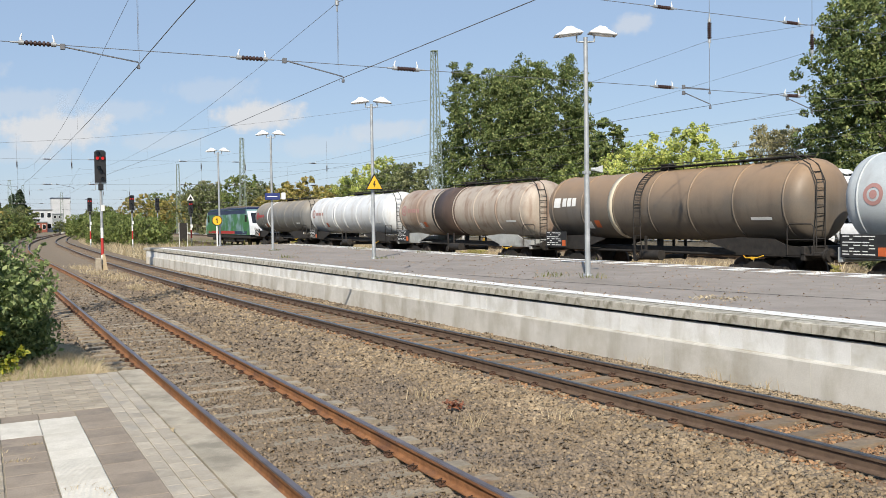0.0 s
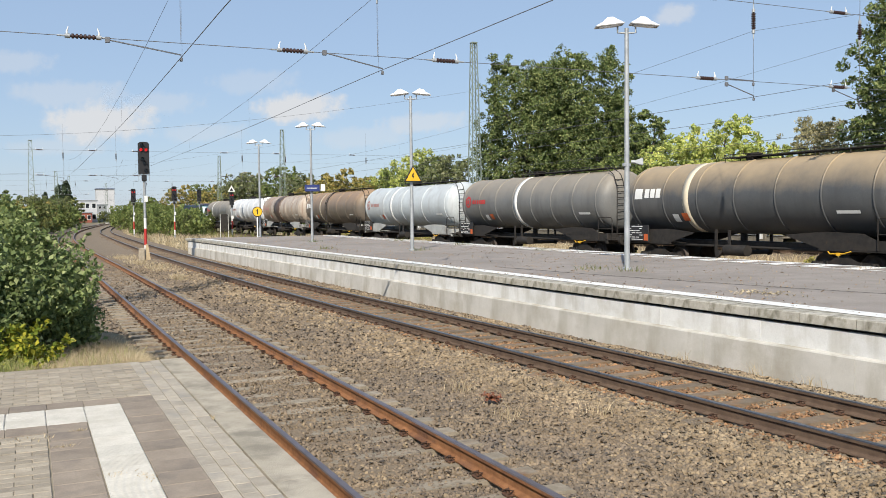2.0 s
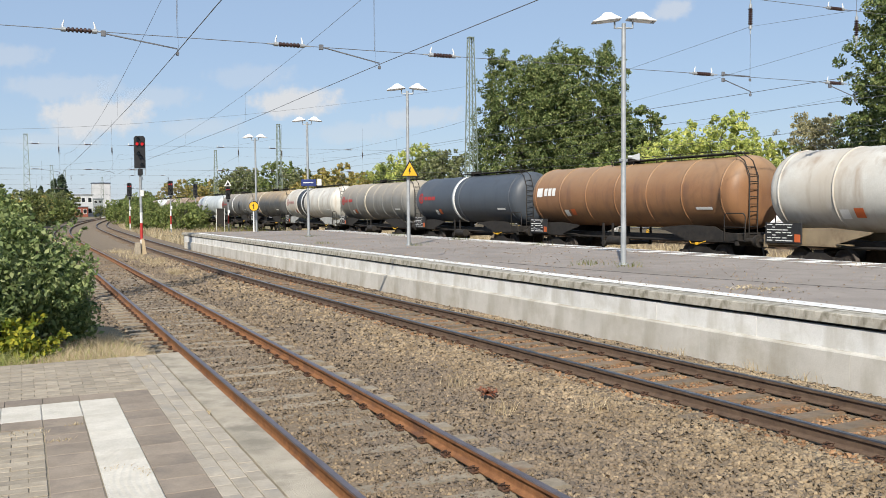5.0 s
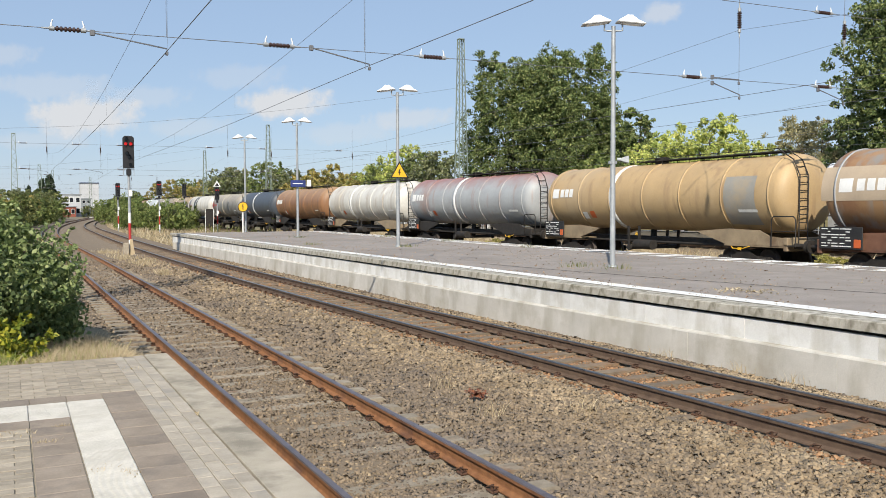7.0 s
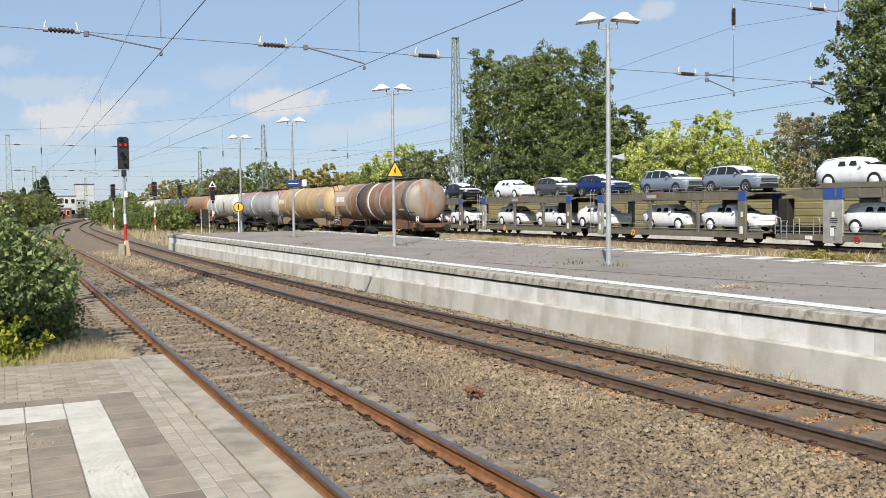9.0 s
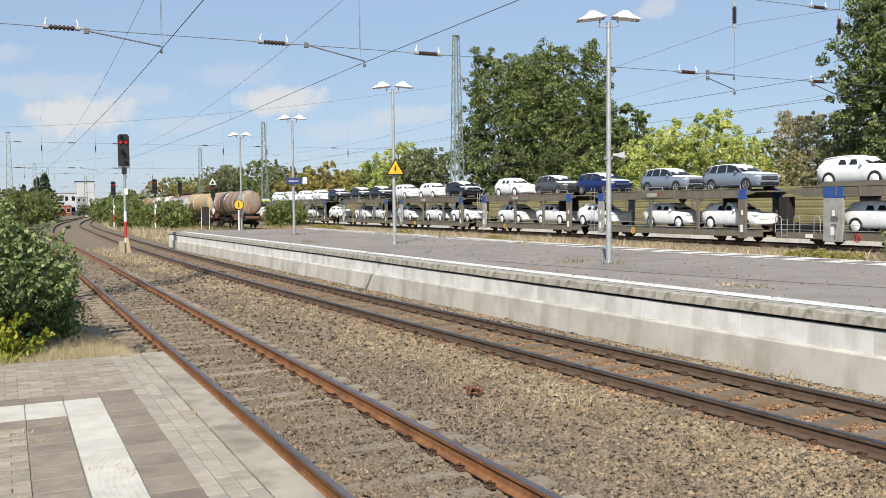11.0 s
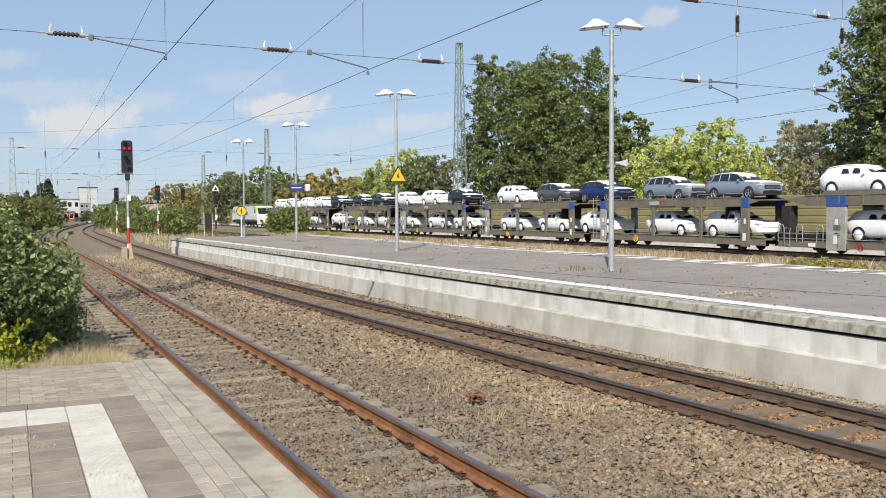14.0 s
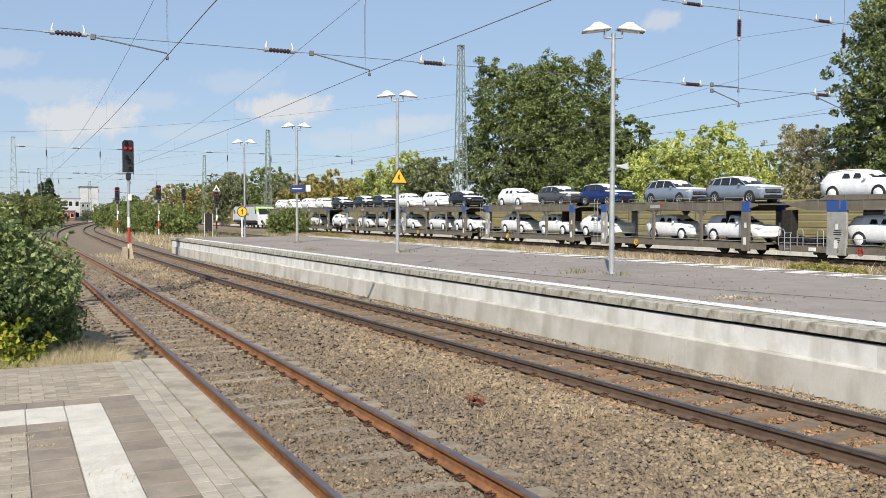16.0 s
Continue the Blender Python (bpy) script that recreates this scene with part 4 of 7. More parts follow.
def tree(kind_, h, w, leaf, clumps, per, size, seed, label, low=0.10, lobes=20, full=0.62, spires=4, core=0.5):
    """A tree at the origin: tapered trunk and limbs that reach into the many lobes of an uneven crown; full: where it is widest."""
    r = random.Random(seed)
    root = thing("tree", None, label, "tree", kind_)
    g = Geo()
    tr = 0.018 * h
    pts = [(0, 0, -0.2)]
    for k in range(1, 7):
        pts.append((r.uniform(-0.02, 0.02) * h * k / 6, r.uniform(-0.02, 0.02) * h * k / 6, h * 0.86 * k / 6))
    g.tube(pts, [tr * (1 - 0.14 * k) for k in range(7)], 8)

    def reach_at(u):
        # half-width of the crown at the share u of its height
        q = u / full if u < full else (1 - u) / (1 - full)
        return w * 0.5 * (0.45 + 0.55 * math.sin(1.5708 * min(1.0, q))) if u < full else w * 0.5 * math.sqrt(max(0.0, 1 - (1 - q) ** 2))

    lob = []
    for k in range(lobes):
        u = 0.06 + 0.84 * ((k + r.random()) / lobes) ** 0.85
        rad = w * r.uniform(0.11, 0.185)
        a = 2.39996 * k + r.uniform(-0.5, 0.5)
        q = max(0.0, reach_at(u) - rad * 0.75) * r.uniform(0.78, 1.08)
        z = h * (low + (0.97 - low) * u) - rad * 0.4
        c = Vector((math.cos(a) * q, math.sin(a) * q, max(z, h * low + rad * 0.7)))
        lob.append((c, rad, r.uniform(0.85, 1.25)))
        if k % 2 == 0:
            b = Vector(pts[min(6, max(1, int(c.z / h * 5)))])
            g.tube([b * 0.8, b.lerp(c, 0.5) + Vector((0, 0, h * 0.02)), c], [tr * 0.45, tr * 0.25, tr * 0.1], 5)
    for k in range(spires):
        a, q = 2.4 * k + r.random(), w * r.uniform(0.05, 0.26)
        rad = w * r.uniform(0.055, 0.085)
        lob.append((Vector((math.cos(a) * q, math.sin(a) * q, h - rad * 1.7 - h * 0.07 * r.random())), rad, 1.7))
    lob.append((Vector((0, 0, h * (low + 0.3))), w * 0.27, 1.1))
    lob.append((Vector((0, 0, h * (low + 0.52))), w * 0.27, 1.1))
    part("trunk", g, M_bark, root)
    share = np.cumsum([rad * rad for c, rad, up in lob])
    cs, rs = [], []
    for k in range(clumps):
        pick = r.random() * share[-1]
        c, rad, up = lob[min(len(lob) - 1, int(np.searchsorted(share, pick)))]
        d = Vector((r.gauss(0, 1), r.gauss(0, 1), r.gauss(0.25, 1)))
        d = d.normalized() if d.length > 0.1 else Vector((0, 0, 1))
        p = c + Vector((d.x, d.y, d.z * up)) * rad * r.uniform(0.72, 1.10) * (1.22 if r.random() < 0.05 else 1.0)
        p.z = max(p.z, h * low * r.uniform(0.5, 1.2))
        cs.append(p)
        rs.append(w * r.uniform(0.022, 0.052))
    me = [leaf_data(cs, rs, per, size, seed)]
    if core > 0:
        # the leaves deep inside, larger clumps that close the crown
        me.append(leaf_data([c for c, rad, up in lob], [rad * 0.74 for c, rad, up in lob], max(20, int(core * clumps * per / len(lob) / 4)), size * 1.5, seed + 1))
    v = np.concatenate(me)
    part("crown", flat_mesh("crown", v, np.arange(len(v)).reshape(-1, 4), [leaf]), leaf, root)
    return root


def conifer(h, w, seed):
    r = random.Random(seed)
    root = thing("conifer", None, "dark spruce far off beside the line", "tree", "distant trees")
    part("trunk", Geo().rod((0, 0, -0.2), (0, 0, h * 0.95), 0.02 * h, 0.004 * h, 8), M_bark, root)
    cs, rs = [], []
    for k in range(160):
        z = h * (0.1 + 0.88 * r.random())
        q = w * 0.5 * (1 - z / h) * r.uniform(0.5, 1.15) + 0.1
        a = r.uniform(0, 6.28)
        cs.append((q * math.cos(a), q * math.sin(a), z))
        rs.append(0.06 * w + 0.08)
    part("crown", leaf_cloud("crown", cs, rs, 14, 0.55, [LEAF_CONIFER], seed=seed, droop=0.9), LEAF_CONIFER, root)
    return root


def plant(master, spots):
    """The first stands at the first spot, copies at the rest: (x, y, turn, size, z)."""
    for i, (x, y, turn, s, z) in enumerate(spots):
        m = pose(x, y, z, 0, 0, turn) @ Matrix.Diagonal((s, s, s, 1))
        if i == 0:
            first = m
        else:
            ob = copy_thing(master, pose(x, y, z, 0, 0, turn))
            ob.scale = (s, s, s)
    master.matrix_basis = first


GZ = -0.5
big = tree("tall trees behind the siding", 20.6, 13.6, LEAF_BIRCH, 1050, 52, 0.20, 11, "tall broadleaved tree with a dense deep green crown", 0.05, 34, 0.50, 6)
plant(big, [(56.4, 84.6, 0, 1.04, GZ), (53.2, 91.6, 140, 1.04, GZ), (56.0, 81.2, 250, 0.76, GZ), (53.4, 39.2, 60, 0.92, GZ), (58.5, 38.0, 200, 1.0, GZ)])
slim = tree("tall trees behind the siding", 13.8, 5.2, LEAF_BIRCH, 300, 40, 0.2, 13, "slim green tree beside the tall ones", 0.05, 18, 0.40, 0)
plant(slim, [(58.0, 74.4, 0, 1.06, GZ), (57.9, 77.3, 100, 0.95, GZ)])
mid = tree("trees behind the noise wall", 11.0, 9.0, LEAF_GREEN, 290, 29, 0.27, 21, "leafy green tree behind the noise wall", 0.05, 18, 0.5, 3)
plant(mid, [(51, 114, 70, 1.02, GZ), (54, 133, 200, 0.95, GZ), (56, 150, 10, 0.9, GZ), (52, 198, 120, 1.3, GZ), (58, 175, 90, 0.85, GZ), (50.5, 70.5, 40, 0.8, GZ), (51, 226, 33, 1.2, GZ), (52, 302, 140, 1.25, GZ), (50, 246, 10, 0.95, GZ)])
will = tree("trees behind the noise wall", 9.0, 8.5, LEAF_WILLOW, 270, 28, 0.25, 31, "grey-green willow with loose foliage", 0.04, 16, 0.45, 4, 0.35)
plant(will, [(50.0, 107, 0, 1.22, GZ), (53, 186, 60, 1.35, GZ), (50, 52.5, 100, 0.7, GZ), (52, 256, 10, 1.45, GZ), (51, 212, 200, 1.2, GZ), (0.6, 150, 40, 0.72, GZ), (6.0, 205, 140, 0.8, GZ), (46.5, 214, 20, 1.5, GZ)])
yel = tree("trees behind the noise wall", 10.5, 8.0, LEAF_YELLOW, 300, 31, 0.20, 41, "yellow-green tree with light foliage", 0.05, 16, 0.45, 5, 0.35)
plant(yel, [(52.5, 64.5, 0, 0.95, GZ), (52.5, 57.8, 80, 1.05, GZ), (52.7, 60.5, 190, 0.85, GZ), (51.0, 61.0, 300, 0.85, GZ), (50.0, 50.0, 15, 0.6, GZ), (51, 54, 120, 0.82, GZ), (52.8, 51.6, 210, 0.78, GZ), (53, 124, 30, 1.22, GZ), (53.5, 137, 160, 1.0, GZ)])
brn = tree("trees behind the noise wall", 10.0, 7.5, LEAF_BROWN, 330, 56, 0.13, 51, "brownish thin-leaved tree turning with autumn", 0.05, 18, 0.55, 6, 0.2)
plant(brn, [(56.0, 51.5, 0, 1.02, GZ), (54, 47.6, 120, 0.98, GZ), (55, 240, 10, 1.45, GZ), (50.5, 43.5, 220, 0.7, GZ)])
aut = tree("trees behind the noise wall", 8.0, 8.0, LEAF_RUST, 220, 25, 0.29, 61, "low tree in orange and green autumn leaf", 0.04, 16, 0.45, 3)
plant(aut, [(54, 162, 0, 1.45, GZ), (53, 146, 50, 1.15, GZ), (52, 175, 140, 1.25, GZ), (58, 205, 200, 1.4, GZ), (51, 155, 260, 1.1, GZ), (50, 236, 20, 1.35, GZ), (51, 270, 120, 1.5, GZ), (53, 286, 40, 1.45, GZ), (2.6, 172, 80, 0.72, GZ), (-1.6, 142, 10, 0.66, GZ), (40, 262, 10, 1.45, GZ)])
far = tree("distant trees", 7.6, 8.0, LEAF_FAR, 150, 18, 0.38, 71, "distant broadleaved tree along the line", 0.02, 14, 0.45, 3)
spots = []
r_ = random.Random(5)
for k in range(30):
    a = radians(-9 + 19.5 * k / 29 + r_.uniform(-0.3, 0.3))
    if radians(2.4) < a < radians(5.1):
        continue
    dist = r_.uniform(300, 400) if a > radians(2.5) else r_.uniform(140, 230)
    spots.append((dist * math.sin(a), dist * math.cos(a), r_.uniform(0, 360), r_.uniform(0.75, 1.15) * (0.98 if dist < 270 else 1.15), GZ))
for k in range(12):
    spots.append((70 + r_.uniform(-6, 10), 250 + 12 * k, r_.uniform(0, 360), r_.uniform(0.9, 1.4), GZ))
spots += [(24.0, 330, 10, 0.62, GZ), (28.6, 352, 80, 0.66, GZ), (30.5, 345, 200, 0.7, GZ)]
plant(far, spots)
spruce = conifer(12.5, 6.5, 3)
plant(spruce, [(9.7, 262, 0, 1.0, GZ), (8.0, 266, 90, 0.92, GZ), (4.8, 275, 40, 0.78, GZ)])


def bush(w, h, leaf, clumps, per, size, seed, label, group, name="bush"):
    r = random.Random(seed)
    root = thing(name, None, label, "bush", group)
    g = Geo()
    cs, rs = [], []
    for k in range(9):
        a, q = r.uniform(0, 6.28), r.uniform(0.1, 0.4) * w
        tip = Vector((math.cos(a) * q, math.sin(a) * q, h * r.uniform(0.45, 0.7)))
        g.tube([(tip.x * 0.15, tip.y * 0.15, -0.1), tip * 0.5, tip], [0.012 * h, 0.008 * h, 0.003 * h], 5)
    for k in range(clumps):
        a, q = r.uniform(0, 6.28), math.sqrt(r.random())
        top = h * (1 - 0.55 * q * q) * (0.82 + 0.3 * noise.noise((math.cos(a) * q * 2.3, math.sin(a) * q * 2.3, seed)))
        z = top * (0.08 + 0.92 * r.random() ** 0.6)
        cs.append((math.cos(a) * q * w / 2, math.sin(a) * q * w / 2, z))
        rs.append(w * r.uniform(0.04, 0.095))
    shoots = []
    for k in range(clumps // 8):
        # loose shoots that stand out of the outline
        a, q = r.uniform(0, 6.28), r.uniform(0.75, 1.0)
        z = h * (1 - 0.55 * q * q) * r.uniform(0.55, 1.0)
        for e in range(7):
            qq = q + 0.035 * e
            shoots.append((math.cos(a) * qq * w / 2, math.sin(a) * qq * w / 2, z + 0.016 * e * h))
    part("branch_frame", g, M_bark, root)
    v = np.concatenate([leaf_data(cs, rs, per, size, seed), leaf_data(shoots, [size * 0.9] * len(shoots), 4, size, seed + 1)])
    part("leaves", flat_mesh("leaves", v, np.arange(len(v)).reshape(-1, 4), [leaf]), leaf, root)
    return root


near_bush = bush(3.0, 3.08, LEAF_BUSH, 620, 42, 0.070, 5, "green leafy bush beside the platform end", "bushes at the platform end")
plant(near_bush, [(-0.58, 14.8, 0, 1.0, 0.0), (-1.35, 13.4, 120, 0.98, 0.1), (-0.35, 18.4, 200, 0.9, -0.1), (-1.8, 21.5, 70, 0.85, -0.1)])
yellow_bush = bush(1.7, 1.25, foliage("leaf_goldenrod", (0.10, 0.15, 0.02), (0.22, 0.25, 0.03), (0.42, 0.38, 0.04), 0.3), 150, 40, 0.06, 8, "low yellow-green goldenrod shrub beside the platform end", "bushes at the platform end")
plant(yellow_bush, [(-0.55, 12.3, 0, 1.0, 0.15), (-1.4, 11.6, 90, 0.9, 0.3)])
line_bush = bush(5.0, 4.4, LEAF_GREEN, 190, 20, 0.22, 9, "green bush growing wild along the goods track", "bushes along the goods track")
plant(line_bush, [(18.3, 117, 0, 1.05, GZ), (20.4, 126, 90, 1.15, GZ), (17.5, 128, 140, 0.9, GZ), (21.5, 140, 30, 1.0, GZ), (17.8, 148, 60, 1.1, GZ), (20.0, 160, 200, 1.2, GZ), (22, 175, 250, 1.35, GZ),
                  (17, 170, 10, 1.1, GZ), (22.5, 190, 10, 1.5, GZ), (20, 205, 120, 1.5, GZ), (23, 225, 120, 1.6, GZ), (33.5, 116, 30, 1.1, GZ), (34.0, 121, 220, 0.95, GZ), (15.5, 140, 300, 0.7, GZ), (13.8, 125, 100, 0.6, GZ), (28, 250, 0, 1.8, GZ), (34, 275, 0, 1.9, GZ), (33, 240, 50, 1.6, GZ), (-6.5, 60, 20, 1.1, GZ), (-4.5, 80, 70, 1.2, GZ), (-4.0, 105, 130, 1.3, GZ), (-2.5, 130, 200, 1.4, GZ), (1.5, 160, 20, 1.4, GZ), (4.5, 190, 80, 1.5, GZ), (6.5, 215, 30, 1.7, GZ)])
low_shrub = bush(2.6, 0.9, foliage("leaf_olive_weed", (0.19, 0.185, 0.055), (0.33, 0.305, 0.085), (0.52, 0.46, 0.13), 0.3), 60, 30, 0.10, 15, "low olive-yellow shrub on the verge of the siding", "shrubs on the verge")
plant(low_shrub, [(32.2, 28.8, 0, 0.85, -0.35), (32.6, 27.4, 90, 0.7, -0.35), (33.0, 76.0, 40, 0.8, -0.4), (33.0, 95.0, 20, 0.8, -0.4), (32.5, 58, 80, 0.7, -0.4), (34, 103, 20, 0.9, -0.4)])
right_bush = bush(3.2, 3.0, LEAF_WILLOW, 120, 30, 0.16, 17, "loose grey-green bush before the car carriers", "shrubs on the verge")
plant(right_bush, [(35.6, 26.0, 0, 0.85, -0.45)])


# ---- verges of dry grass ----
def blades(name, spots_, height, width, mats, seed=1):
    """Grass: bent blades, each of two quads, at (x, y, z)."""
    r = np.random.default_rng(seed)
    p = np.asarray(spots_, float)
    n = len(p)
    a = r.random(n) * 2 * math.pi
    side = np.stack([np.cos(a), np.sin(a), np.zeros(n)], 1) * width * (0.5 + r.random((n, 1)))
    lean = np.stack([r.normal(size=n), r.normal(size=n), np.zeros(n)], 1)
    hgt = height * (0.35 + 0.9 * r.random((n, 1)))
    up = np.array([0, 0, 1.0])
    m_ = p + up * hgt * 0.55 + lean * hgt * 0.14
    t = p + up * hgt * 0.95 + lean * hgt * 0.42
    verts = np.stack([p - side, p + side, m_ + side * 0.7, m_ - side * 0.7, t + side * 0.12, t - side * 0.12], 1).reshape(-1, 3)
    k = np.arange(n)[:, None] * 6
    quads = np.concatenate([k + np.array([[0, 1, 2, 3]]), k + np.array([[3, 2, 4, 5]])], 1).reshape(-1, 4)
    return flat_mesh(name, verts, quads, mats)


def verge_height(x, y):
    k = min(1.0, max(0.0, (1.95 - x) / 0.75))
    fall = min(1.0, max(0.0, (y - 10.0) / 9.0))
    return -0.26 + k * (0.78 * (1 - fall) + 0.25 * fall) + 0.05 * noise.noise((x * 1.3, y * 1.3, 4.0))


g = Geo()
xs = [-40, -20, -10, -6, -4, -3, -2.4, -2, -1.6, -1.2, -0.8, -0.4, 0, 0.3, 0.6, 0.9, 1.2, 1.5, 1.8, 2.0]
ys = [10.12 + 0.4 * i for i in range(40)] + [27 + 3 * i for i in range(12)] + [70, 90, 140, 250]
n = len(xs)
vs = [(x - (3.4 * min(1, max(0, (y - 20) / 20))), y, verge_height(x, y)) for y in ys for x in xs]
g.add(vs, [(j * n + i, j * n + i + 1, (j + 1) * n + i + 1, (j + 1) * n + i) for j in range(len(ys) - 1) for i in range(n - 1)], 0, True)
tagged(part("verge", g, M_ground), "dry earth bank beside the platform end", "ground", kind="structure")
pts = []
for k in range(18000):
    x, y = rng.uniform(-1.6, 1.85), 10.2 + rng.random() ** 1.6 * 6
    if noise.noise((x * 1.1, y * 0.9, 9.0)) > -0.25 - 0.3 * (y < 12.5):
        pts.append((x, y, verge_height(x, y) - 0.01))
pts += [(x, y, verge_height(x, y) - 0.01) for x, y in ((1.0 + rng.normal() * 0.42, 10.75 + abs(rng.normal()) * 0.75) for k in range(7000)) if x < 1.9 and y < 13.8]
tagged(part("dry_grass", blades("dry_grass", pts, 0.24, 0.004, [M_straw], 3), M_straw), "straw-coloured dry grass at the platform end", "grass", kind="stuff")
pts = [(rng.uniform(-2.2, 1.2), 10.15 + rng.random() * 2.4) for k in range(1500)]
pts += [(-0.75 + rng.normal() * 0.4, 10.9 + abs(rng.normal()) * 0.55) for k in range(3200)]
pts = [(x, y, verge_height(x, y) - 0.01) for x, y in pts if noise.noise((x * 2, y * 2, 1.0)) > -0.1 and 10.15 < y < 13]
tagged(part("green_grass", blades("green_grass", pts, 0.30, 0.006, [M_grass], 4), M_grass), "patches of green grass at the platform end", "grass", kind="stuff")
pts = []
for k in range(18000):
    x, y = rng.uniform(28.5, 37.0), 15 + rng.random() ** 1.3 * 100
    if noise.noise((x * 0.4, y * 0.25, 2.0)) > -0.25:
        pts.append((x, y, -0.5))
tagged(part("dry_grass", blades("dry_grass", pts, 0.55, 0.02, [M_straw], 6), M_straw), "dry yellow grass between the goods tracks", "grass", kind="stuff")
pts = []
for k in range(4000):
    x, y = rng.uniform(19.8, 22.5), 8 + rng.random() * 110
    if noise.noise((x * 0.5, y * 0.3, 6.0)) > 0.1:
        pts.append((x, y, -0.5))
tagged(part("weeds", blades("weeds", pts, 1.1, 0.02, [M_weed, M_straw], 7), M_weed), "green weeds along the platform's rear edge", "weeds", kind="stuff")
pts = []
for k in range(7000):
    y = 62 + rng.random() * 130
    x = spline(LINE_2, y) + 2.6 + rng.random() ** 1.3 * 9
    if noise.noise((x * 0.4, y * 0.2, 7.0)) > -0.3:
        pts.append((x, y, -0.5))
tagged(part("dry_grass", blades("dry_grass", pts, 0.6, 0.03, [M_straw], 8), M_straw), "dry grass beside the main track", "grass", kind="stuff")
pts = []
for cx, cy, sp in ((5.75, 45.8, 0.8), (5.5, 51.5, 0.8), (5.6, 38.0, 0.3), (5.4, 58.0, 0.9)):
    for k in range(520):
        x, y = cx + rng.normal() * sp * 0.45, cy + rng.normal() * sp * 1.8
        pts.append((x, y, bed_height(x, y) - 0.01))
tagged(part("dry_grass", blades("dry_grass", pts, 0.20, 0.010, [M_straw], 9), M_straw), "low dry grass patches in the ballast between the tracks", "grass", kind="stuff")


# ---- cars on the carriers ----
def car_paint(name, c, metal=0.3):
    return surface(name, tuple(v * 0.92 for v in c), c, 1.5, 0.22, metal, bump=0, gloss_var=0.04, spec=0.5)


M_wrap = surface("white_wrap", (0.70, 0.72, 0.75), (0.80, 0.81, 0.83), 1.2, 0.5, bump=0.5, fine=5.0, gloss_var=0.1)
M_film = surface("white_film", (0.72, 0.73, 0.74), (0.80, 0.80, 0.81), 2.0, 0.35, bump=0.1, fine=8.0)
M_alloy = surface("alloy_rim", (0.28, 0.28, 0.29), (0.42, 0.42, 0.43), 3.0, 0.35, 0.7, bump=0)
M_lens = surface("lamp_lens", (0.45, 0.47, 0.5), (0.6, 0.62, 0.65), 3.0, 0.12, 0.2, bump=0)
M_trim = surface("black_trim", (0.012, 0.012, 0.013), (0.022, 0.022, 0.024), 3.0, 0.5, bump=0)


def loft(g, rings, mi=0, smooth=True, caps=True):
    n = len(rings[0])
    vs = [p for r in rings for p in r]
    g.add(vs, [(j * n + i, j * n + (i + 1) % n, (j + 1) * n + (i + 1) % n, (j + 1) * n + i) for j in range(len(rings) - 1) for i in range(n)], mi, smooth)
    if caps:
        g.add(rings[0], [tuple(range(n))], mi)
        g.add(rings[-1], [tuple(reversed(range(n)))], mi)
    return g


